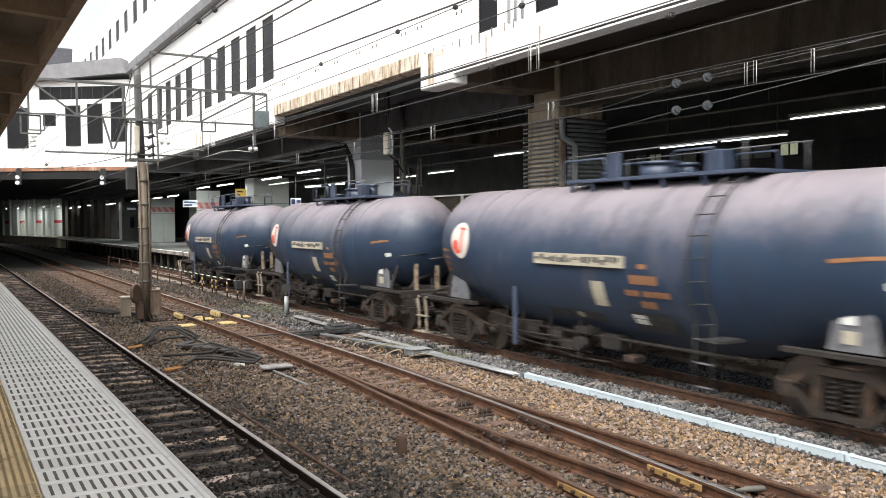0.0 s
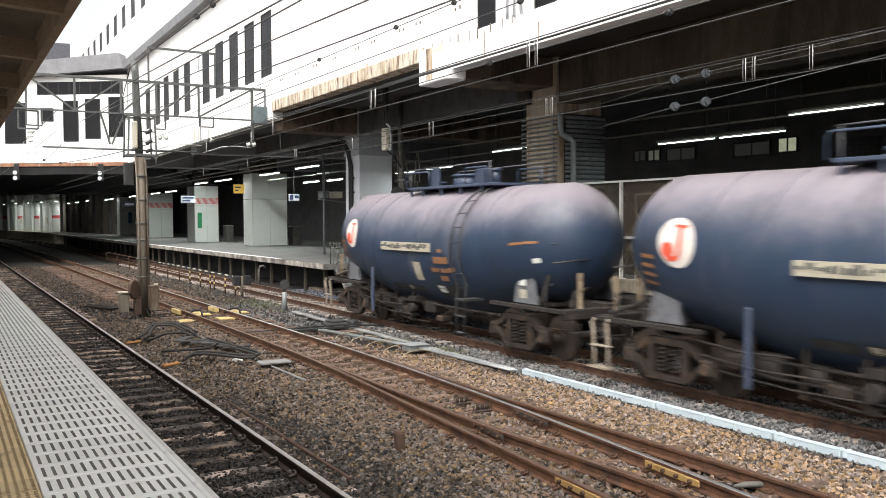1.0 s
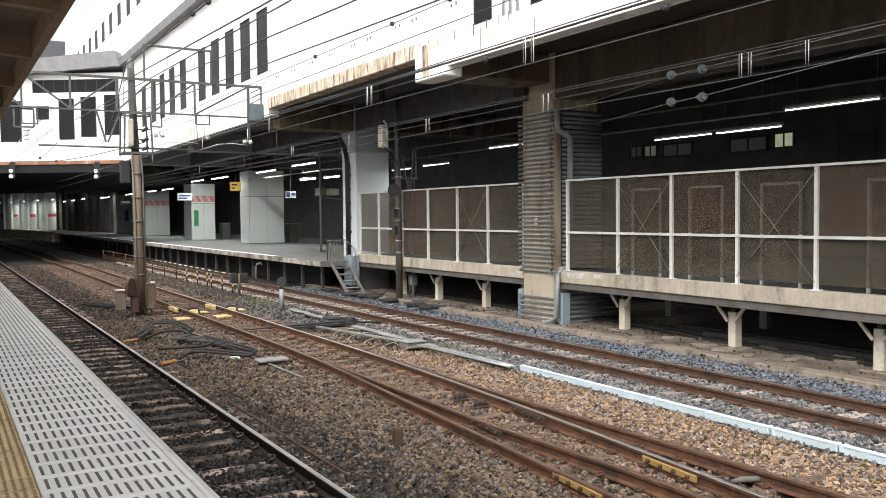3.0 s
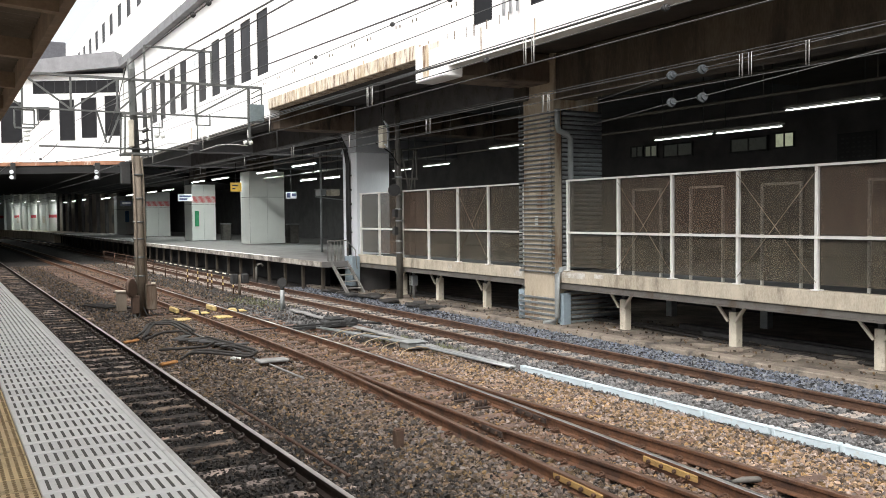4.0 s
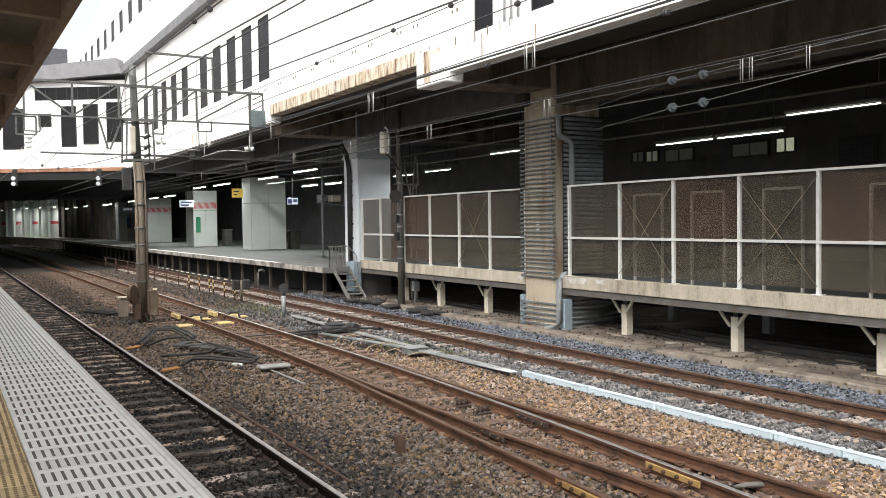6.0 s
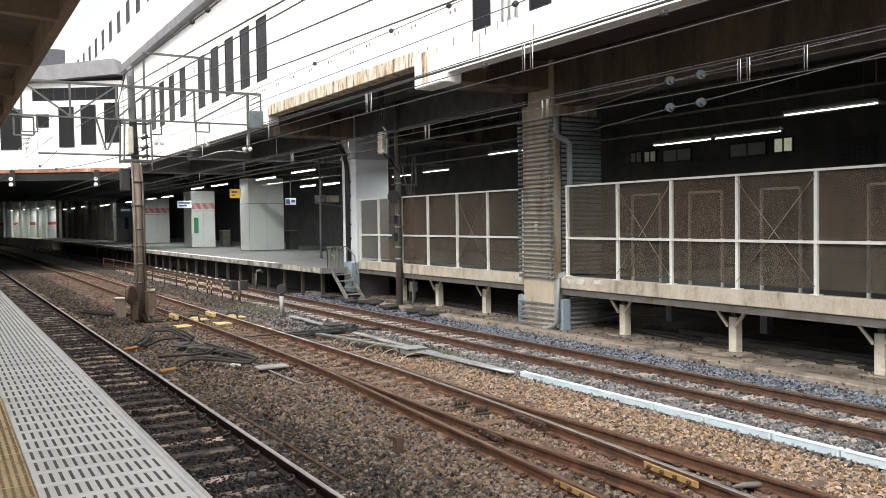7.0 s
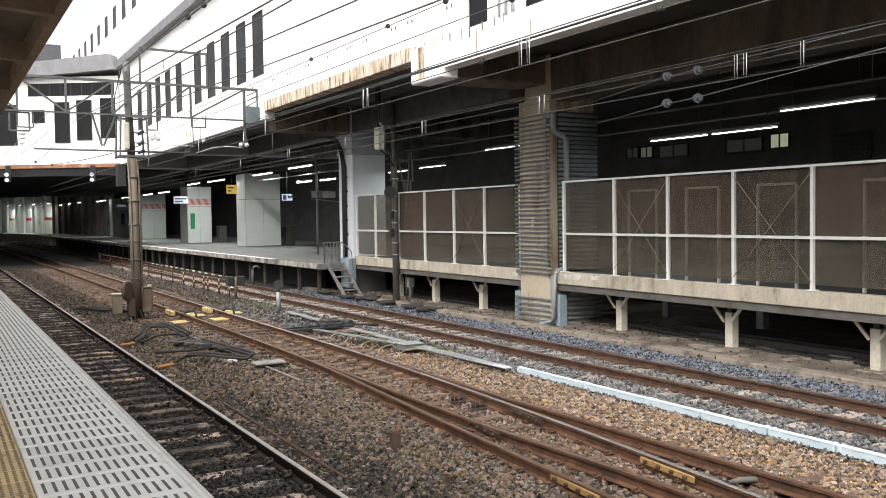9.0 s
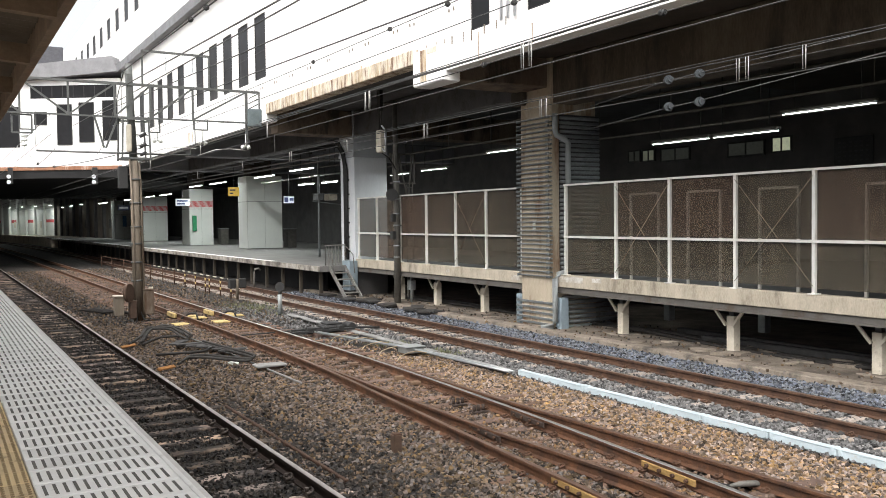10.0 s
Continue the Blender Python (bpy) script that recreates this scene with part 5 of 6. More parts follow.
# ---- lineside things ----
def trunking():
    t = thing("cable_trunking", "pale blue-white cable trunking laid on the ballast", "trunking", (9.37, 0, -.17))
    edges = [13.25, 11.35, 9.75, 8.75, 7.6, 6.6, 5.5, 4.3, 3.1, 1.9, .7, -.5]
    for a, b in zip(edges, edges[1:]):
        s = part("channel", box(nb(), -.05, .05, b + .012, a - .012, 0, .09, .008), M_TRUNK, t)
        part("lid", box(nb(), -.056, .056, b + .008, a - .008, .092, .108, .006), M_TRUNK, s)
        for y in (b + .05, a - .05):
            part("joint_strap", box(nb(), -.062, .062, y - .025, y + .025, .02, .115, .004), M_TRUNK, s)


def grey_trough():
    t = thing("cable_trough", "grey concrete cable trough lids along the goods track", "trough", (9.2, 18, -.12))
    rnd = random.Random(8)
    for k in range(26):
        y = -4.6 + k * .46
        o = part("lid", box(nb(), -.09, .09, 0, .44, 0, .045, .01), M_TROUGH, t, at=(rnd.uniform(-.02, .02) + max(0, (k - 12)) * .008, y, rnd.uniform(0, .015)))
        o.rotation_euler = (0, 0, rnd.uniform(-.04, .04))
    p = thing("pipe_run", "pair of pale grey pipes laid beside the turnout", "pipe", (8.7, 18, -.08))
    for d in (0, .1):
        part("pipe", tube(nb(), [(-.55 + d, 2.4, .05), (0 + d, -.6, .05), (.1 + d, -1.8, .06), (.2 + d, -3.8, .05), (.32 + d, -4.9, .03)], .024, 8), M_GALV, p)
    b = thing("junction_box", "flat galvanised junction box on the ballast", "box", (8.8, 16.5, -.1))
    part("body", box(nb(), -.22, .22, -.2, .2, 0, .13, .015), M_GALV, b)
    part("lid", box(nb(), -.25, .25, -.23, .23, .13, .15, .01), M_PIPE, b)
    for k in range(5):
        c = thing("bond_cable", "pale rope-like bond cable looped over the stones", "cable", (8.5, 19.2 - k * .85, -.06), "bond cables")
        part("cable", tube(nb(), [(.3, 0, .04), (.1, .1, .08), (-.15, .05, .06), (-.4, -.15, .05), (-.55, -.32, .0)], .011, 6), M_ROPE, c)


M_TROUGH = mat("trough_concrete", (.27, .27, .26), (.18, .18, .175), .9, rnd=.15, fine=90, bump=.3)
M_ROPE = mat("pale_cable", (.42, .34, .23), (.3, .24, .16), .8)


def point_motor():
    p = thing("point_machine", "black point machine with flat drive rods beside the turnout", "point machine", (8.75, 20.9, -.12))
    part("motor_case", box(nb(), -.22, .28, -.26, .28, .02, .2, .04), M_BLACK, p)
    part("motor_lid", box(nb(), -.12, .3, -.2, .3, .2, .25, .02), M_DKMET, p)
    for k in range(3):
        part("clamp", box(nb(), -.75 + k * .42, -.6 + k * .42, -.45, -.25, .04, .2, .02), M_BLACK, p)
    part("gear_case", disc(nb(), (.55, -.05, .13), (0, 1, 0), .1, .4, 14), M_BLACK, p)
    part("tail_rod", tube(nb(), [(.6, -.1, .1), (1.0, -.3, .08), (1.3, -.25, .04)], .03, 7), M_BLACK, p)
    for y, x0 in ((-.35, -1.2), (.1, -1.0), (.4, .8)):
        part("drive_rod", bar(nb(), (x0, y - .1, .1), (.5, y, .1), .16, .05), M_BLACK, p)
    for k in range(3):
        part("base_plank", box(nb(), -.6, .8, -.7 + k * .5, -.45 + k * .5, -.04, .03, .01), M_SLP_WD, p)
    part("stretcher_bar", bar(nb(), (-2.4, .5, .02), (-.4, .45, .05), .05, .03), M_DKMET, p)


def stub():
    s = thing("track_marker", "short rusty brown square marker post in the ballast", "marker post", (4.92, 9.65, -.15))
    part("post", box(nb(), -.055, .055, -.055, .055, 0, .22, .008), M_UNDER_B, s)
    part("cap", box(nb(), -.05, .05, -.05, .05, .22, .235, .006), M_RAIL, s)
    s = thing("low_slab", "thin pale concrete slab on a small brown block", "slab", (5.6, 16.4, -.13))
    part("slab", box(nb(), -.3, .3, -.17, .17, .05, .095, .012), M_TROUGH, s)
    part("block", box(nb(), -.22, .25, -.12, .12, 0, .05, .01), M_UNDER_B, s)


M_FISH = mat("fishplate_ochre", (.36, .23, .08), (.24, .14, .05), .8)


def yellow_clamps():
    for x, y in ((6.32, 26.6), (7.46, 26.6)):
        c = thing("derailer_clamp", "yellow painted track clamp bolted at the rail", "track clamp", (x, y, -.14), "yellow track clamps")
        part("block", box(nb(), -.16, -.05, .2, 1.1, .0, .14, .02), M_YELLOW, c)
        part("inner_plate", box(nb(), .1, .72, -.35, .05, -.01, .03, .01), M_YELLOW, c)
        part("inner_plate", box(nb(), .1, .6, .3, .6, -.01, .03, .01), M_YELLOW, c)
        part("plate", box(nb(), -.55, -.12, -1.75, -1.2, -.02, .02, .01), M_YELLOW, c)
        part("hose", tube(nb(), [(-.1, -.5, .05), (.15, -.55, .2), (.3, -.7, .2), (.3, -.9, .03)], .03, 8), M_BLACK, c)
    for x, y, fm in ((6.93, 6.95, M_FISH), (5.68, 7.0, M_FISH), (7.16, 9.9, M_RAILDK), (6.24, 9.6, M_RAILDK)):
        f = thing("fish_plate", "yellow-brown bolted fishplate on the rail web" if fm is M_FISH else "dark rusty bolted fishplate on the rail web", "fishplate", (x, y, -.1), "fishplates")
        part("plate", box(nb(), -.055, -.03, -.45, .45, 0, .075, .008), fm, f)
        part("plate", box(nb(), .03, .055, -.45, .45, 0, .075, .008), fm, f)
        for k in range(4):
            part("bolt", disc(nb(), (-.07, -.33 + k * .22, .04), (1, 0, 0), .022, .04, 6), M_RAIL, f)
        f.rotation_euler = (0, 0, -.09)
    g = thing("guard_rail", "short dark red guard rail lying beside the track", "rail", (3.87, 11.2, -.15))
    part("rail", box(nb(), -.025, .025, -2.4, 2.3, -.05, .03, .008), M_RAIL, g)


def marker_post():
    m = thing("marker_lamp", "small grey post with round black head", "marker post", (9.25, 26.0, -.14))
    part("post", tube(nb(), [(0, 0, 0), (0, 0, .62)], .07, 10), M_PIPE, m)
    part("collar", tube(nb(), [(0, 0, .62), (0, 0, .74)], .06, 10), M_BLACK, m)
    part("head", disc(nb(), (0, 0, .86), (.4, 1, 0), .14, .12, 18), M_BLACK, m)
    m = thing("signal_lamp", "low twin black signal lamp on a short post", "signal", (9.72, 32.0, -.14))
    part("post", tube(nb(), [(0, 0, 0), (0, 0, .75)], .06, 8), M_POLE, m)
    for x in (-.2, .2):
        part("lamp_head", box(nb(), x - .13, x + .13, -.12, .12, .42, .78, .03), M_BLACK, m)
    m = thing("bent_pipe", "grey bent vent pipe beside the platform", "pipe", (12.0, 37.0, -.14))
    part("pipe", tube(nb(), [(0, 0, 0), (0, 0, .7), (.05, 0, .82), (.2, 0, .85), (.3, 0, .75)], .05, 8), M_DKGREY, m)


def rail_bond():
    b = thing("rail_bond", "dark grey rubber boot of a rail bond cable", "cable", (7.4, 6.3, -.15))
    part("boot", tube(nb(), [(-.16, .1, .03), (-.05, .04, .05), (.1, -.03, .05), (.17, -.06, .03)], [.018, .034, .034, .018], 9), M_DKGREY, b)
    part("cable_strand", tube(nb(), [(-.16, .1, .03), (-.3, .3, .06), (-.25, .5, .02)], .016, 6), M_BLACK, b)


def bridge_speakers():
    for x, y, z in ((4.1, 61.5, 5.62), (8.62, 58.0, 5.52)):
        h = thing("horn_speaker", "pair of pale round horn speakers under the bridge", "speaker", (x, y, z), "horn speakers")
        part("bracket", box(nb(), -.04, .26, -.02, .06, -.3, .75, .01), M_BLACK, h)
        part("arm", box(nb(), .06, .14, .06, 2.0, .62, .74), M_DKGREY, h)
        for z in (-.17, .17):
            part("horn", tube(nb(), [(0, .2, z), (0, -.1, z), (0, -.2, z)], [.05, .08, .13], 16), M_PAINTG, h)


def rail_braces():
    for x, y in ((6.98, 11.55), (6.98, 10.95)):
        b = thing("rail_brace", "dark oily bolted brace beside the turnout rail", "rail brace", (x, y, -.15), "rail braces")
        part("base_plate", box(nb(), -.12, .12, -.09, .09, 0, .03, .006), M_RAILDK, b)
        for u in (-.08, 0, .08):
            part("bolt", disc(nb(), (u, 0, .07), (0, 0, 1), .026, .1, 6), M_RAILDK, b)


rail_braces()
rail_bond()
bridge_speakers()


def low_fence():
    f = thing("lineside_railing", "low railing of rusty posts with yellow-black striped rail", "railing", (9.6, 45, -.14))
    ys = [-12.6, -11.2, -9.6, -9.0, -7.4, -5.6, -3.6, -1.2, 1.6, 5, 9, 13, 17]
    for i, y in enumerate(ys):
        p = part("post", tube(nb(), [(0, y, 0), (0, y, .72)], .028, 7), M_RAIL, f)
        if i < 6:
            for z in (.25, .5):
                part("stripe", tube(nb(), [(0, y, z), (0, y, z + .1)], .031, 7), M_YELLOW, p)
    for i in range(30):
        y = -12.7 + i
        part("rail", tube(nb(), [(0, y, .72), (0, y + .5, .72)], .025, 6), M_CREAM if i < 14 else M_RAIL, f)
        part("rail", tube(nb(), [(0, y + .5, .72), (0, y + 1, .72)], .025, 6), M_BLACK if i < 14 else M_RAIL, f)
    part("lower_rail", tube(nb(), [(0, -5, .4), (0, 17.3, .4)], .02, 6), M_RAIL, f)


def cable_heap():
    rnd = random.Random(21)
    runs = [[(3.9, 20.9, .02), (4.2, 21.9, .1), (4.6, 22.6, .22), (5.0, 22.6, .2), (5.15, 21.6, .05)],
            [(4.2, 20.9, .02), (4.6, 21.8, .1), (5.0, 21.6, .12), (5.2, 21.0, .04)],
            [(3.95, 17.3, .02), (4.3, 17.9, .08), (4.8, 17.9, .1), (5.3, 17.1, .06), (5.45, 17.4, .06), (5.4, 18.6, .1), (5.3, 20.0, .06)],
            [(4.0, 18.9, .03), (4.5, 18.6, .1), (5.0, 18.9, .1), (5.2, 19.6, .05)],
            [(4.0, 21.3, .02), (4.4, 22.3, .16), (4.9, 22.9, .24), (5.3, 22.3, .1), (5.4, 21.2, .02)]]
    runs = [[(p[0] + rnd.uniform(-.14, .14), p[1] + rnd.uniform(-.35, .35), p[2] * .6) for p in q] for q in runs]
    for r in runs:
        c = thing("cable", "thick dark rubber track cable lying in loops", "cable", (r[0][0], r[0][1], -.12), "loose track cables")
        o = Vector(c.location)
        for d in range(rnd.choice((1, 2))):
            pts = []
            for a, b in zip(r, r[1:]):
                for k in range(6):
                    pts.append(Vector(a).lerp(Vector(b), k / 6) + Vector((d * .09, d * .12, d * .02 - .06)) - o)
            for _ in range(2):
                pts = [pts[0]] + [(pts[i - 1] + pts[i] * 2 + pts[i + 1]) / 4 for i in range(1, len(pts) - 1)] + [pts[-1]]
            part("cable_strand", tube(nb(), pts, .03, 7), M_BLACK2, c)
    for k in range(6):
        s = thing("cable_cover", "dark flat cable cover plank on the ballast", "cover", (4.85 + .13 * k, 20.6 - .42 * k, -.06 + .008 * k), "cable covers")
        part("plank", box(nb(), -.3, .3, -.11, .11, 0, .035, .006), M_COVER, s)
        s.rotation_euler = (0, rnd.uniform(-.08, .08), rnd.uniform(-.5, .9))
    for x, y in ((3.75, 20.9), (3.8, 17.3)):
        s = thing("cable_sleeve", "orange cable sleeve beside the rail", "sleeve", (x, y, -.1))
        for d in (0, .12):
            part("sleeve", tube(nb(), [(-.12, d, 0), (.2, d + .04, .03)], .026, 8), M_ORSL, s)
    for k in range(5):
        s = thing("cable", "dark cables lying beside the mast foot", "cable", (4.45 + .12 * k, 30.2 - .3 * k, -.1), "loose track cables")
        part("cable_strand", tube(nb(), [(-.4, .5, 0), (0, .1, .06), (.4, -.4, .02), (.6, -1.0, 0)], .04, 6), M_BLACK2, s)
    for k in range(14):
        y = 22 + rnd.uniform(0, 9)
        s = thing("cable_cover", "dark flat rubble and cable covers by the kerb", "cover", (12.95 + rnd.uniform(-.15, .5), y, -.09), "kerbside covers")
        part("plank", box(nb(), -.2, .2, -.35, .35, 0, .07, .012), M_BLACK2 if k % 3 else M_COVER, s)
        s.rotation_euler = (0, rnd.uniform(-.08, .08), rnd.uniform(-.6, .6))
    b = thing("plastic_bag", "small crumpled white plastic scrap on the ballast", "litter", (5.2, 17.5, -.15))
    bm = nb()
    bmesh.ops.create_icosphere(bm, subdivisions=2, radius=.13)
    for v in bm.verts:
        v.co *= rnd.uniform(.6, 1.15)
        v.co.z *= .45
    part("scrap", bm, M_PAINTW, b)
    p = thing("thin_pipe", "thin pale pipe lying across the ballast", "pipe", (5.45, 18.2, -.13))
    part("pipe", tube(nb(), [(-.06, 3.9, .02), (0, 1.5, .03), (.05, -1.2, .02), (.08, -3.7, .02)], .018, 7), M_TROUGH, p)
    for k in range(4):
        s = thing("cable", "thick dark cables along the kerb under the deck", "cable", (14.9 + .12 * k, 14, -.06), "kerb cables")
        part("cable_strand", tube(nb(), [(.25 * math.sin(j * .8 + k), -16 + j * 2.2, .03 * math.sin(j * 1.7)) for j in range(15)], .035, 6), M_BLACK2, s)


M_ORSL = mat("orange_sleeve", (.45, .22, .07), (.3, .14, .05), .8)
M_BLACK2 = mat("worn_rubber", (.035, .031, .028), (.02, .018, .016), .75, bump=.2)
trunking()
grey_trough()
point_motor()
stub()
yellow_clamps()
marker_post()
low_fence()
cable_heap()


def weeds():
    rnd = random.Random(4)
    for (cx, cy, sx, sy, n) in ((9.2, 28.6, .8, 2.2, 420), (9.3, 16.1, .35, .5, 260), (9.1, 18.0, .5, .5, 160)):
        bm = nb()
        for _ in range(n):
            x, y = cx + rnd.gauss(0, sx / 2), cy + rnd.gauss(0, sy / 2)
            h, a, w = rnd.uniform(.03, .09), rnd.uniform(0, 6.28), rnd.uniform(.006, .014)
            dx, dy = math.cos(a), math.sin(a)
            bend = rnd.uniform(.02, .09)
            v = [bm.verts.new(p) for p in ((x - dy * w, y + dx * w, -.13), (x + dy * w, y - dx * w, -.13), (x + dx * bend * .4 + dy * w, y + dy * bend * .4 - dx * w, -.13 + h * .6), (x + dx * bend * .4 - dy * w, y + dy * bend * .4 + dx * w, -.13 + h * .6), (x + dx * bend, y + dy * bend, -.13 + h))]
            bm.faces.new(v[:4]), bm.faces.new((v[3], v[2], v[4]))
        tagged(part("weeds", bm, M_GREEN), "low green weeds growing in the ballast", "weeds", kind="stuff")


weeds()


def chairs():
    """Rust-coloured slide chairs under the switch rails."""
    rnd = random.Random(6)
    me = mesh_of(box(nb(), -.09, .09, -.06, .06, 0, .07, .012), "slide_chair", M_CHAIR)
    for k in range(12):
        c = thing("slide_chair", "rusty cast slide chair beside the switch rail", "rail chair", (7.2 + rnd.uniform(-.04, .04), 13.4 + k * .62, -.15), "slide chairs")
        part("casting", me, None, c)


M_CHAIR = mat("chair_rust", (.19, .12, .075), (.12, .075, .05), .85, rnd=.2)
chairs()


# ---- tank wagons ----
M_TANK = mat("tank_blue", (.034, .053, .098), (.046, .060, .095), .48, scale=1.5, fine=40, bump=.05, amount=.5, streak=4, spec=.8)


def add_dust_sheen(m, col, z0, z1):
    """Paints pale dust and the sky's sheen onto the barrel's upward side, broken up by noise."""
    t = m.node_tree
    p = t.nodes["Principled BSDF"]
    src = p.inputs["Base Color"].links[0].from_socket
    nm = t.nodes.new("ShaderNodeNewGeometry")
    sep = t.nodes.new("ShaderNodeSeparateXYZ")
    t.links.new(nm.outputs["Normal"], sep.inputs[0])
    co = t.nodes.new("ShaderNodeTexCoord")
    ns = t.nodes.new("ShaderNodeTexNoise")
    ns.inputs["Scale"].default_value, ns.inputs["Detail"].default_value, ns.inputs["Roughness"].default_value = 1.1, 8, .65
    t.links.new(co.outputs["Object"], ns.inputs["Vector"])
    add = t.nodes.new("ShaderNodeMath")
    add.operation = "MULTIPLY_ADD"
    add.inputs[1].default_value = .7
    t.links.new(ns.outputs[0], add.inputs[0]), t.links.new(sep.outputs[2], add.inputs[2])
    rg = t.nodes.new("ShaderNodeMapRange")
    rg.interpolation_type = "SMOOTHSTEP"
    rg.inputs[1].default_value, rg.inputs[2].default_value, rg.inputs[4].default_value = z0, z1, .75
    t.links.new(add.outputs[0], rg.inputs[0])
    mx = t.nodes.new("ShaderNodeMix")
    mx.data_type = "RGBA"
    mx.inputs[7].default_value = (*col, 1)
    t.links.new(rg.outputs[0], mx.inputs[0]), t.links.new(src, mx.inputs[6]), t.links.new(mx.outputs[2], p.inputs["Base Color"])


def add_streaks(m, col, k, at, most):
    """Stains that have run down the barrel's side in bands."""
    t = m.node_tree
    p = t.nodes["Principled BSDF"]
    src = p.inputs["Base Color"].links[0].from_socket
    co, mp, ns = t.nodes.new("ShaderNodeTexCoord"), t.nodes.new("ShaderNodeMapping"), t.nodes.new("ShaderNodeTexNoise")
    mp.inputs["Scale"].default_value = (.3, 1, .42)
    mp.inputs["Location"].default_value = (k, k * 2, k)
    ns.inputs["Scale"].default_value, ns.inputs["Detail"].default_value, ns.inputs["Roughness"].default_value = k * .45, 7, .62
    t.links.new(co.outputs["Object"], mp.inputs[0]), t.links.new(mp.outputs[0], ns.inputs["Vector"])
    rg = t.nodes.new("ShaderNodeMapRange")
    rg.inputs[1].default_value, rg.inputs[2].default_value, rg.inputs[4].default_value = at - .04, at + .14, most
    t.links.new(ns.outputs[0], rg.inputs[0])
    mx = t.nodes.new("ShaderNodeMix")
    mx.data_type = "RGBA"
    mx.inputs[7].default_value = (*col, 1)
    t.links.new(rg.outputs[0], mx.inputs[0]), t.links.new(src, mx.inputs[6]), t.links.new(mx.outputs[2], p.inputs["Base Color"])


M_BARREL = mat("tank_blue_dust_sheen", (.020, .038, .074), (.027, .042, .07), .42, scale=1.2, fine=30, bump=.04, amount=.35, streak=5, spec=.4)
# pale pinkish top: part settled dust, part sky reflection put into the colour
add_dust_sheen(M_BARREL, (.36, .315, .335), .5, 1.3)
add_streaks(M_BARREL, (.02, .021, .026), 3.1, .57, .6)
add_streaks(M_BARREL, (.17, .145, .155), 2.3, .6, .4)
M_UNDER = mat("underframe_grime", (.026, .020, .017), (.013, .011, .010), .85, scale=5, fine=60, bump=.3, stain=(.07, .05, .04), stain_at=.62, stain_scale=4)
M_WHEEL = mat("wheel_grime", (.040, .028, .021), (.018, .014, .011), .75, .2, scale=5, fine=60, bump=.2, stain=(.10, .06, .038), stain_at=.6, stain_scale=3)
M_LOGOW = mat("logo_white", (.56, .48, .42), (.72, .68, .64), .5)
M_LOGOR = mat("logo_red", (.70, .10, .05), (.6, .08, .04), .5)
M_ORANGE = mat("orange_lettering", (.32, .15, .06), (.2, .10, .05), .6)
M_PLATE = mat("cream_plate", (.47, .43, .33), (.34, .31, .24), .6, scale=12)
M_LETTER = mat("dark_lettering", (.08, .08, .08), (.05, .05, .05), .7)
M_GREYPL = mat("wagon_grey_plate", (.16, .165, .18), (.10, .10, .11), .6, stain=(.05, .04, .035), stain_at=.58, stain_scale=3)
M_POST = mat("end_post_tan", (.36, .29, .21), (.24, .18, .12), .75, stain=(.12, .08, .055), stain_at=.55, stain_scale=6)
M_STEPW = mat("step_white", (.34, .30, .245), (.22, .18, .14), .6, stain=(.2, .14, .1), stain_at=.6, stain_scale=6)


EXTRA = [0.0]


def tank_section(y):
    """Radius and axis height of the barrel at y; the crown keeps one height."""
    a = max(0.0, abs(y) - EXTRA[0])
    r = 1.44 if a < 1.7 else 1.44 - .26 * min(1, (a - 1.7) / 2.9)
    z = 3.46 - r
    if a > 4.45:
        r *= max(0, (1 - (.28 + .72 * (a - 4.45) / .89) ** 2) / .9216) ** .5
    return r, z


def barrel_point(y, ang, lift=0.0):
    """A point on the barrel's side that faces -x; ang: degrees above the axis."""
    r, z = tank_section(y)
    return Vector((-(r + lift) * math.cos(radians(ang)), y, z + (r + lift) * math.sin(radians(ang))))


def patch(bm, y0, y1, a0, a1, lift=.008, n=3, shear=0.0):
    """A small plate that follows the barrel."""
    g = [[bm.verts.new(barrel_point(y0 + (y1 - y0) * i / n, a0 + (a1 - a0) * j / n, lift)) for j in range(n + 1)] for i in range(n + 1)]
    for i in range(n):
        for j in range(n):
            bm.faces.new((g[i][j], g[i + 1][j], g[i + 1][j + 1], g[i][j + 1]))
    return bm


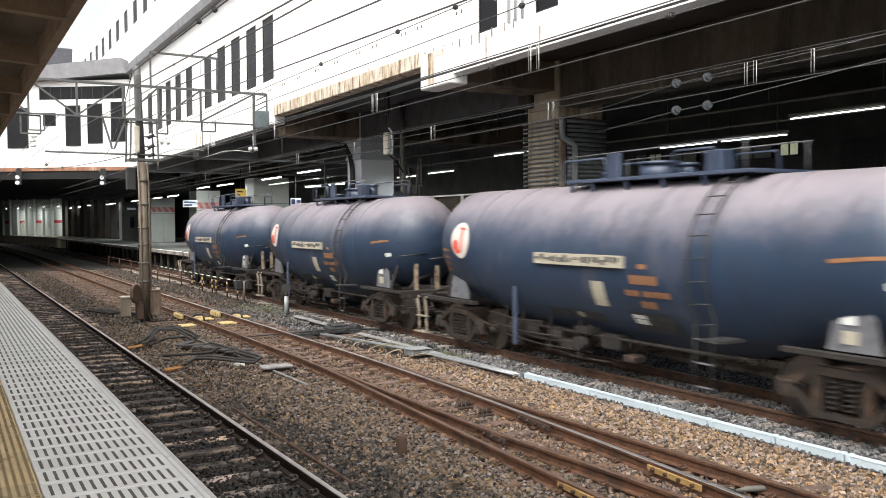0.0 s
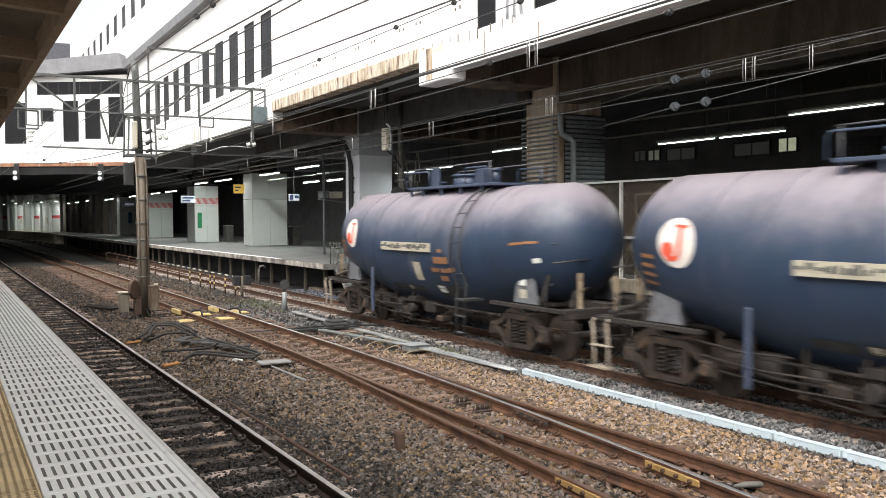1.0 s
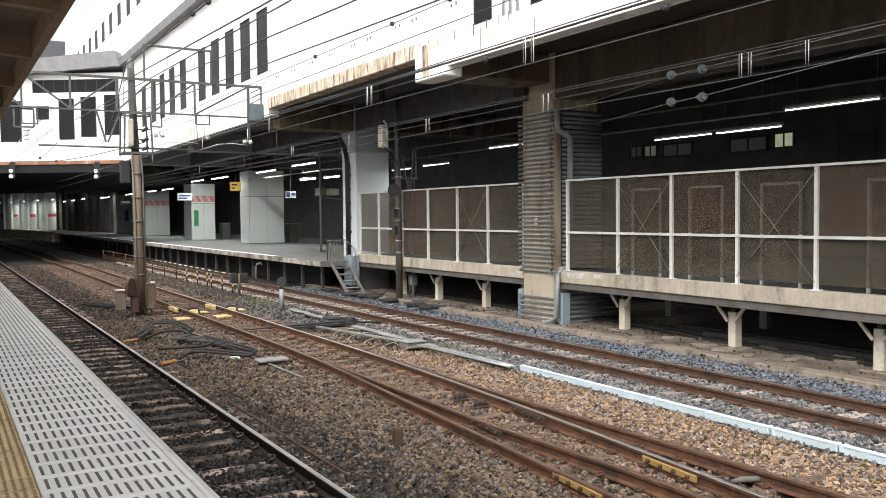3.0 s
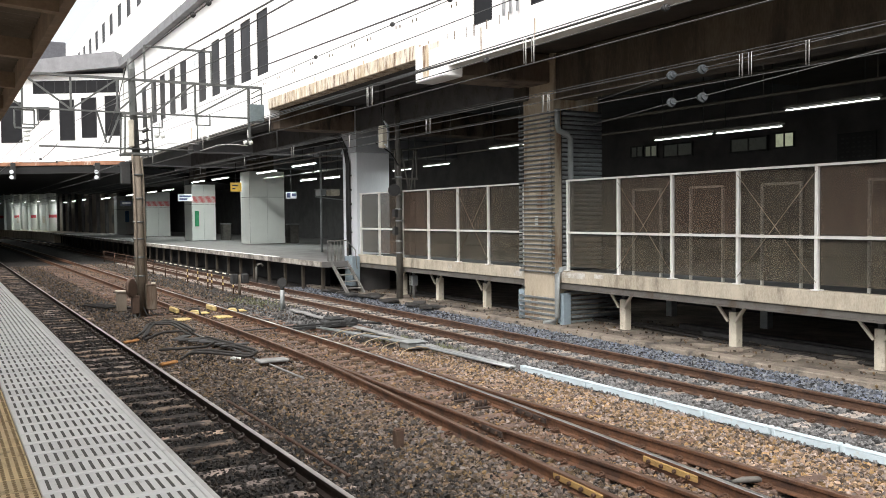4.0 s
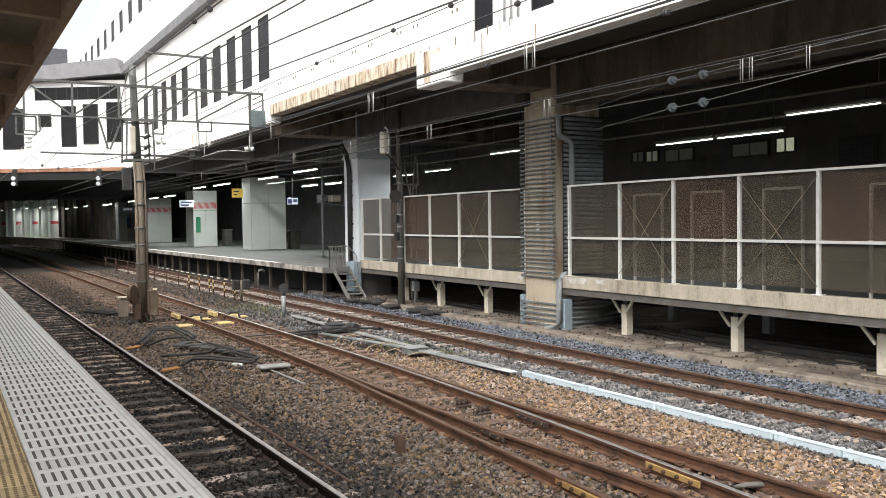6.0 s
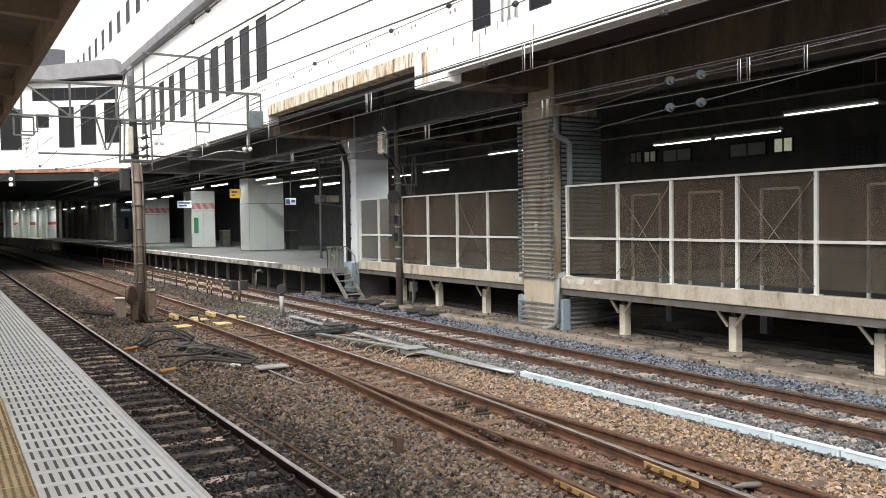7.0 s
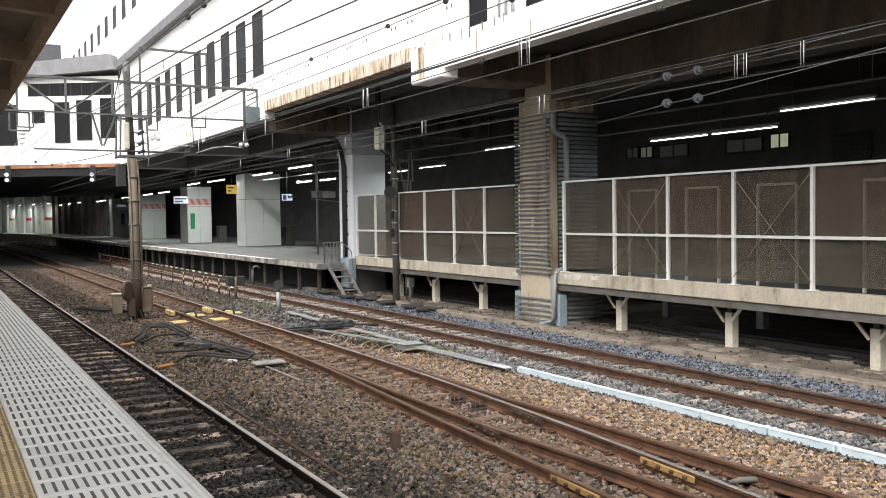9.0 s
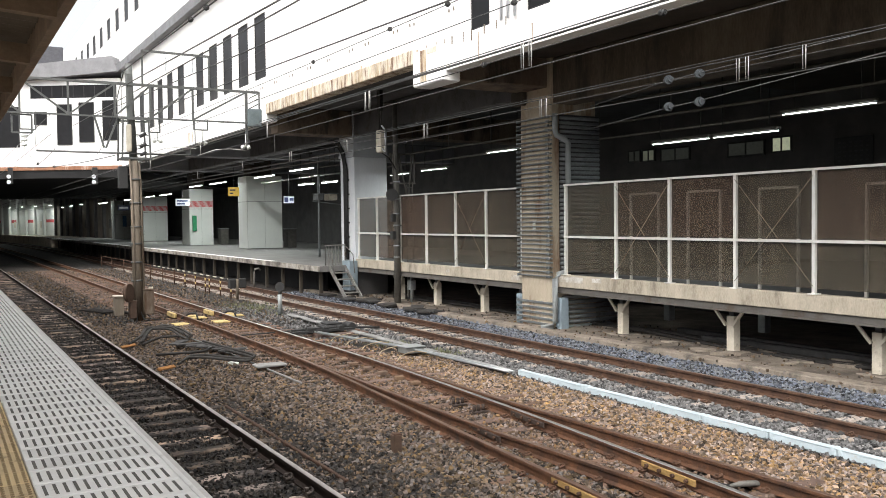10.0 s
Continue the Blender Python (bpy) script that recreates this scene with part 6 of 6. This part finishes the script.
def wagon(at_y, ext=0.0):
    """ext: how much longer each half is than the short type."""
    EXTRA[0] = ext
    w = thing("tank_wagon", "dark blue bogie tank wagon with dusty, sheen-topped barrel on the goods track", "wagon", (X3, at_y, 0), "tank wagons of the goods train")
    bm = nb()
    ys = [-5.335, -5.32, -5.27, -5.19, -5.08, -4.94, -4.78, -4.62, -4.45, -3.8, -3.0, -2.4, -1.9, -1.0, 0]
    ys = [y - ext for y in ys[:-1]] + [0]
    ys += [-y for y in ys[-2::-1]]
    rings = []
    for y in ys:
        r, z = tank_section(y)
        rings.append([bm.verts.new((r * math.cos(k * math.tau / 48), y, z + r * math.sin(k * math.tau / 48))) for k in range(48)])
    for a, b in zip(rings, rings[1:]):
        for k in range(48):
            bm.faces.new((a[k], a[(k + 1) % 48], b[(k + 1) % 48], b[k])).smooth = True
    bm.faces.new(rings[0]), bm.faces.new(rings[-1])
    barrel = part("barrel", bm, M_BARREL, w, "dark blue steel barrel, top painted with dust and sky sheen")
    # weld seams
    for y in (-3.0 - ext, -1.9 - ext, 1.9 + ext, 3.0 + ext):
        r, z = tank_section(y)
        bm = nb()
        tube(bm, [((r + .002) * math.cos(k * math.tau / 48), y, z + (r + .002) * math.sin(k * math.tau / 48)) for k in range(49)], .008, 4, False)
        part("seam", bm, M_BARREL, barrel)
    # round emblem
    yc = 3.6 + ext
    bm = nb()

    def on(u, v, lift):
        return bm.verts.new(barrel_point(yc + u, 8 + v * 42, lift))

    def round_patch(u0, v0, r, lift):
        rings = [[on(u0 + q * r * math.cos(k * math.tau / 28), v0 + q * r * math.sin(k * math.tau / 28), lift) for k in range(28)] for q in (.02, .25, .5, .75, 1)]
        for a, b in zip(rings, rings[1:]):
            for k in range(28):
                bm.faces.new((a[k], a[(k + 1) % 28], b[(k + 1) % 28], b[k]))
        bm.faces.new(rings[0])

    def stroke(path, w, lift):
        """A band of width w along (u, v) points."""
        pts = []
        for a, b in zip(path, path[1:]):
            pts += [Vector(a).lerp(Vector(b), k / 4) for k in range(4)]
        pts.append(Vector(path[-1]))
        row = []
        for i, p in enumerate(pts):
            d = (pts[min(i + 1, len(pts) - 1)] - pts[max(i - 1, 0)]).normalized()
            row.append((on(p.x - d.y * w / 2, p.y + d.x * w / 2, lift), on(p.x + d.y * w / 2, p.y - d.x * w / 2, lift)))
        for a, b in zip(row, row[1:]):
            bm.faces.new((a[0], a[1], b[1], b[0]))
    round_patch(0, 0, .42, .012)
    e = part("emblem", bm, M_LOGOW, w, "round white emblem with red mark")
    bm = nb()
    round_patch(.18, -.15, .14, .02)
    part("emblem_dot", bm, M_LOGOR, e)
    bm = nb()
    stroke([(-.09, .25), (-.09, 0), (-.09, -.16), (-.04, -.25), (.09, -.29), (.2, -.28)], .08, .022)
    stroke([(.06, .27), (-.22, .27)], .05, .024)
    part("emblem_stroke", bm, M_LOGOR, e)
    # long name plate with unreadable lettering
    bm = nb()
    box(bm, -1.50, -1.445, -1.1, 1.3, 1.99, 2.19)
    plate = part("name_plate", bm, M_PLATE, w, "long cream plate with dark unreadable lettering")
    rnd = random.Random(5)
    y = 1.26
    while y > -1.0:
        L = rnd.uniform(.05, .13)
        bm = nb()
        box(bm, -1.508, -1.501, max(y - L, -1.07), y, 2.03 + rnd.uniform(0, .06), 2.17 - rnd.uniform(0, .06))
        part("lettering", bm, M_LETTER, plate)
        y -= L + rnd.uniform(.025, .055)
    for y0, y1, a0, a1, m, nm in ((-.22, -.55, -11, -29, M_PLATE, "card_holder"), (1.3, .6, -36, -44, M_DKMET, "data_frame"), (.5, -.3, -36, -44, M_DKMET, "data_frame"),
                                  (.45, .3, -37, -42, M_PLATE, "label"), (-1.0, -2.0, -31, -47, M_DKMET, "data_board"), (-1.05, -1.35, -33, -41, M_PAINTW, "label"),
                                  (-4.55 - ext * 1.1, -4.72 - ext * 1.1, -16, -21, M_PAINTW, "label"), (-3.95 - ext, -4.7 - ext, 1.5, -1, M_ORANGE, "orange_line")):
        part(nm, patch(nb(), y0, y1, a0, a1, .01), m, w)
    for y0, y1, a0, a1 in ((-1.42, -1.66, 2, -1), (-1.22, -1.86, -5, -11), (-1.08, -1.42, -15, -19), (-1.5, -2.1, -15, -19), (-1.4, -1.75, -22, -27)):
        bm = nb()
        n = max(1, int(abs(y1 - y0) / .13))
        for k in range(n):
            a, b = y0 + (y1 - y0) * k / n, y0 + (y1 - y0) * (k + .78) / n
            patch(bm, a, b, a0, a1, .01, 2)
        part("lettering", bm, M_ORANGE, w, "orange lettering bars")
    for k in range(4):
        bm = nb()
        for j in range(3):
            patch(bm, 4.42 + ext - j * .1, 4.42 + ext - j * .1 - .08, -4 - k * 7, -7 - k * 7, .01, 1)
        part("lettering", bm, M_ORANGE, w, "orange lettering bars")
    # ladder over the side
    y = -2.25 - ext * .6
    bm = nb()
    for s in (-.17, .17):
        tube(bm, [barrel_point(y + s, a, .10) for a in range(70, -40, -10)] + [(-1.34, y + s, .9), (-1.34, y + s, .24)], .02, 6)
    lad = part("ladder", bm, M_DKMET, w, "dark side ladder")
    for a in range(58, -45, -13):
        bm = nb()
        tube(bm, [barrel_point(y - .17, a, .10), barrel_point(y + .17, a, .10)], .011, 5)
        part("rung", bm, M_DKMET, lad)
    for z in (1.0, .65, .3):
        bm = nb()
        tube(bm, [(-1.34, y - .2, z), (-1.34, y + .2, z)], .016, 5)
        part("rung", bm, M_GREYPL, lad)
    bm = nb()
    box(bm, -1.6, -1.1, y - .55, y - .2, 1.02, 1.06)
    part("step_board", bm, M_DKMET, w)
    # top walkway, dome, valves, rails
    bm = nb()
    box(bm, -.75, .75, -2.6 - ext * .6, 1.3, 3.46, 3.52, .01)
    walkw = part("walkway", bm, M_TANK, w, "dark blue top walkway")
    for y in (-2.1, -1.2, -.3, .6, 1.2):
        for x in (-1, 1):
            part("bracket", bar(nb(), (x * .7, y, 3.46), (x * .62, y, 3.2), .05), M_TANK, walkw)
    bm = nb()
    disc(bm, (0, -.4, 3.6), (0, 0, 1), .34, .3, 24)
    disc(bm, (0, -.4, 3.77), (0, 0, 1), .38, .05, 24)
    part("manhole", bm, M_TANK, w)
    for y, h, r in ((-1.2, .2, .14), (-1.75, .34, .13), (.75, .14, .15)):
        bm = nb()
        disc(bm, (-.1, y, 3.5 + h / 2), (0, 0, 1), r, h, 16)
        disc(bm, (-.1, y, 3.5 + h), (0, 0, 1), r * 1.25, .05, 16)
        disc(bm, (-.1, y, 3.54), (0, 0, 1), r * 1.3, .05, 16)
        part("valve", bm, M_TANK, w)
    for s in (-1, 1):
        for y0, y1 in ((-2.35, -1.45), (.2, 1.4)):
            bm = nb()
            tube(bm, [(s * .72, y0, 3.5), (s * .72, y0, 3.82), (s * .72, y0 + .06, 3.88), (s * .72, y1 - .06, 3.88), (s * .72, y1, 3.82), (s * .72, y1, 3.5)], .02, 6)
            part("hoop_rail", bm, M_TANK, w)
    bm = nb()
    box(bm, -.62, -.54, -.05, .28, 3.52, 3.98, .015)
    part("stand_plate", bm, M_TANK, w)
    bm = nb()
    box(bm, -.55, -.3, -1.95 - ext * .5, -1.6 - ext * .5, 3.52, 3.86, .02)
    part("valve_box", bm, M_TANK, w)
    for x in (-.7, .7):
        bm = nb()
        tube(bm, [(x, 1.25, 3.95), (x, -2.5 - ext * .6, 3.98)], .014, 6)
        tube(bm, [(x, 1.2, 3.5), (x, 1.2, 3.95)], .014, 6)
        tube(bm, [(x, -2.45 - ext * .6, 3.5), (x, -2.45 - ext * .6, 3.98)], .014, 6)
        part("top_handrail", bm, M_GREYPL, w)
    # underframe ends, saddles, couplers
    for s in (-1, 1):
        part("centre_sill", box(nb(), -.18, .18, min(s * (3.0 + ext), s * (5.6 + ext)), max(s * (3.0 + ext), s * (5.6 + ext)), .85, 1.12), M_UNDER, w)
        part("headstock", box(nb(), -1.15, 1.15, min(s * (5.45 + ext), s * (5.62 + ext)), max(s * (5.45 + ext), s * (5.62 + ext)), .86, 1.06, .02), M_UNDER, w)
        part("side_sill", box(nb(), -1.2, -1.06, min(s * (3.2 + ext), s * (5.6 + ext)), max(s * (3.2 + ext), s * (5.6 + ext)), .985, 1.05), M_UNDER, w)
        part("side_sill", box(nb(), 1.06, 1.2, min(s * (3.2 + ext), s * (5.6 + ext)), max(s * (3.2 + ext), s * (5.6 + ext)), .985, 1.05), M_UNDER, w)
        part("bogie_deck", box(nb(), -.6, .6, min(s * (3.1 + ext), s * (4.5 + ext)), max(s * (3.1 + ext), s * (4.5 + ext)), 1.0, 1.06), M_UNDER, w)
        bm = nb()
        for x in (-.95, .95):
            bm2 = [(x - .03, s * (3.75 + ext), 1.06), (x - .03, s * (4.5 + ext), 1.06), (x - .03, s * (4.38 + ext), 1.62), (x - .03, s * (3.87 + ext), 1.62)]
            a = [bm.verts.new(q) for q in bm2]
            b = [bm.verts.new((q[0] + .06, q[1], q[2])) for q in bm2]
            bm.faces.new(a), bm.faces.new(b[::-1])
            for k in range(4):
                bm.faces.new((a[k], a[(k + 1) % 4], b[(k + 1) % 4], b[k]))
        box(bm, -.95, .95, s * (4.05 + ext) - .04, s * (4.05 + ext) + .04, 1.06, 1.5)
        part("saddle", bm, M_GREYPL, w, "grey saddle plates")
        if s < 0:
            for y, z, c in ((-3.95, 1.5, M_PAINTW), (-3.98, 1.25, M_PLATE)):
                part("card", box(nb(), -.995, -.985, y - ext - .22, y - ext, z - .09, z + .08), c, w)
        bm = nb()
        box(bm, -.13, .13, min(s * (5.6 + ext), s * (6.0 + ext)), max(s * (5.6 + ext), s * (6.0 + ext)), .74, 1.0, .03)
        box(bm, -.2, .2, min(s * (5.86 + ext), s * (6.04 + ext)), max(s * (5.86 + ext), s * (6.04 + ext)), .72, 1.02, .04)
        part("coupler", bm, M_UNDER, w)
        # corner steps and grab posts
        for x in (-1.22, 1.22):
            if s > 0:
                bm = nb()
                for dy in (0, .36):
                    tube(bm, [(x, s * (5.2 + ext + dy), 1.02), (x - .05, s * (5.2 + ext + dy), .95), (x, s * (5.22 + ext + dy), .7), (x, s * (5.2 + ext + dy), .4), (x, s * (5.2 + ext + dy), .2)], .03, 6)
                box(bm, x - .1, x + .1, min(s * (5.15 + ext), s * (5.62 + ext)), max(s * (5.15 + ext), s * (5.62 + ext)), .18, .21)
                box(bm, x - .06, x + .06, min(s * (5.15 + ext), s * (5.62 + ext)), max(s * (5.15 + ext), s * (5.62 + ext)), .55, .57)
                part("foot_step", bm, M_STEPW, w, "dirty white corner step")
            bm = nb()
            box(bm, x * .6 - .05, x * .6 + .05, s * (5.55 + ext) - .015, s * (5.55 + ext) + .015, 1.0, 1.72)
            part("grab_post", bm, M_POST, w, "rust-stained tan end post")
        bm = nb()
        tube(bm, [(-1.1, s * (5.2 + ext), 1.9), (-.3, s * (5.25 + ext), 1.95)], .018, 6)
        tube(bm, [(-.95, s * (4.95 + ext), 2.25), (-.2, s * (5.2 + ext), 2.25)], .014, 6)
        part("handrail", bm, M_DKMET, w)
        part("end_pipe", tube(nb(), [(-.9, s * (5.5 + ext), 1.08), (-.5, s * (5.1 + ext), 1.3), (0, s * (4.95 + ext), 1.38)], .035, 7), M_UNDER, w)
        part("stay", bar(nb(), (-.98, s * (4.6 + ext), 1.05), (-.8, s * (4.75 + ext), 1.75), .04, .06), M_UNDER, w)
    for s in (-1, 1):
        y = s * (5.05 + ext)
        part("brake_lever", tube(nb(), [(-1.14, y, .95), (-1.16, y, 1.45), (-1.0, y, 1.5)], .02, 6), M_DKMET, w)
        part("air_hose", tube(nb(), [(-.35, s * (5.6 + ext), .8), (-.38, s * (5.75 + ext), .6), (-.36, s * (5.9 + ext), .5), (-.3, s * (6.04 + ext), .55)], .028, 7), M_BLACK, w)
        part("brake_rod", tube(nb(), [(-.7, s * (3.0 + ext), .5), (-.75, s * (5.2 + ext), .62)], .02, 6), M_WHEEL, w)
        part("end_step", box(nb(), -1.1, -.35, min(s * (5.66 + ext), s * (5.78 + ext)), max(s * (5.66 + ext), s * (5.78 + ext)), .62, .65), M_UNDER, w)
    # pipes and brake gear
    bm = nb()
    tube(bm, [(-.9, -3.0, .72), (-.9, 3.0, .72)], .03, 6)
    tube(bm, [(-.8, 3.0, .55), (-1.0, 2.0, .5), (-.9, .6, .5)], .025, 6)
    tube(bm, [(.9, -3.0, .72), (.9, 3.0, .72)], .03, 6)
    part("brake_pipe", bm, M_UNDER, w)
    bm = nb()
    disc(bm, (-.75, 2.2, .62), (0, 1, 0), .2, .5, 16)
    part("brake_cylinder", bm, M_UNDER, w)
    part("air_reservoir", disc(nb(), (-.8, 1.4, .6), (0, 1, 0), .16, .35, 16), M_UNDER, w)
    bm = nb()
    disc(bm, (-1.1, .4, .58), (1, 0, 0), .12, .2, 12)
    tube(bm, [(-.9, .4, .9), (-.9, .4, .4), (-1.15, .4, .35)], .06, 8)
    box(bm, -1.1, -.7, .2, .6, .75, .86)
    part("outlet_valve", bm, M_UNDER, w)
    bm = nb()
    box(bm, -.95, -.6, -.4, .1, .5, .78, .04)
    part("brake_gear", bm, M_UNDER, w)
    for y, z, w_, h_ in ((2.75, .62, .34, .22), (1.0, .48, .4, .16), (-.7, .42, .3, .14)):
        part("equipment_box", box(nb(), -1.0, -.72, y - w_ / 2, y + w_ / 2, z - h_ / 2, z + h_ / 2, .03), M_WHEEL, w)
    for x, z, y0, y1 in ((-1.08, .62, 1.0, 3.3), (-1.0, .42, .3, 3.1), (-1.12, .85, 1.6, 3.4), (-.95, .3, -.2, 1.6)):
        part("brake_rod", tube(nb(), [(x, y0, z), (x, (y0 + y1) / 2, z - .03), (x, y1, z + .05)], .018, 6), M_UNDER, w)
    for y in (.6, 1.5, 2.4, 3.0):
        part("hanger_strap", bar(nb(), (-1.02, y, .3), (-.95, y, 1.05), .03, .05), M_WHEEL, w)
    part("side_bracket", box(nb(), -1.36, -1.29, 2.12, 2.21, .35, 1.5, .02), M_TANK, w, "blue side bracket")
    # bogies
    for yb in (-4.0 - ext, 4.0 + ext):
        bog = part("bogie", box(nb(), -.95, .95, yb - .16, yb + .16, .55, .85, .03), M_WHEEL, w, "grimy cast bogie")
        for s in (-1, 1):
            x = s * 1.0
            bm = nb()
            top = [(-1.0, .55), (-.66, .62), (-.42, .78), (.42, .78), (.66, .62), (1.0, .55)]
            low = [(-.78, .52), (-.42, .2), (.42, .2), (.78, .52)]
            for line, h in ((top, .11), (low, .08)):
                for (u0, v0), (u1, v1) in zip(line, line[1:]):
                    bar(bm, (x, yb + u0, v0), (x, yb + u1, v1), .13, h)
            for u in (-.36, .36):
                bar(bm, (x, yb + u, .22), (x, yb + u, .78), .12, .1)
            part("side_frame", bm, M_WHEEL, bog)
            for u in (-.13, .13):
                pts = [(x + .075 * math.cos(k * 1.26), yb + u + .075 * math.sin(k * 1.26), .28 + k * .0135) for k in range(31)]
                part("spring", tube(nb(), pts, .017, 5), M_UNDER, bog)
        for u in (-.85, .85):
            bm = nb()
            tube(bm, [(-.85, 0, 0), (.85, 0, 0)], .075, 10)
            for s in (-1, 1):
                x = s * .565
                disc(bm, (x, 0, 0), (1, 0, 0), .43, .1, 32)
                disc(bm, (x - s * .06, 0, 0), (1, 0, 0), .455, .03, 32)
                disc(bm, (x + s * .07, 0, 0), (1, 0, 0), .12, .1, 16)
                for j in range(5):
                    a = j * math.tau / 5
                    disc(bm, (x + s * .05, .27 * math.cos(a), .27 * math.sin(a)), (1, 0, 0), .05, .03, 8)
            part("wheelset", bm, M_WHEEL, bog, at=(0, yb + u, .43))
            for s in (-1, 1):
                bm = nb()
                box(bm, s * 1.03 - .07, s * 1.03 + .07, yb + u - .12, yb + u + .12, .34, .60, .03)
                disc(bm, (s * 1.11, yb + u, .45), (1, 0, 0), .085, .05, 12)
                part("axle_box", bm, M_WHEEL, bog)
    return w


FIRST = [11.83, 24.75, 36.85]
TRAIN = [wagon(FIRST[0], .75), wagon(FIRST[1])]
TRAIN.append(copy_thing(TRAIN[1], Matrix.Translation((X3, FIRST[2], 0))))


TURN = math.degrees(18.63 / .43)  # of a wheel, in a second


def motions():
    for w, y in zip(TRAIN, FIRST):
        walk(w, [(t, pose(X3, y - 18.63 * t, 0)) for t in (0, 2.5, 5, 7.5, 10)])
        for bog in w.children:
            for ws in bog.children:
                if ws.name.startswith("wheelset"):
                    at = ws.location.copy()
                    walk(ws, [(k * .03125, pose(at.x, at.y, at.z, TURN * k * .03125)) for k in range(321)])


motions()
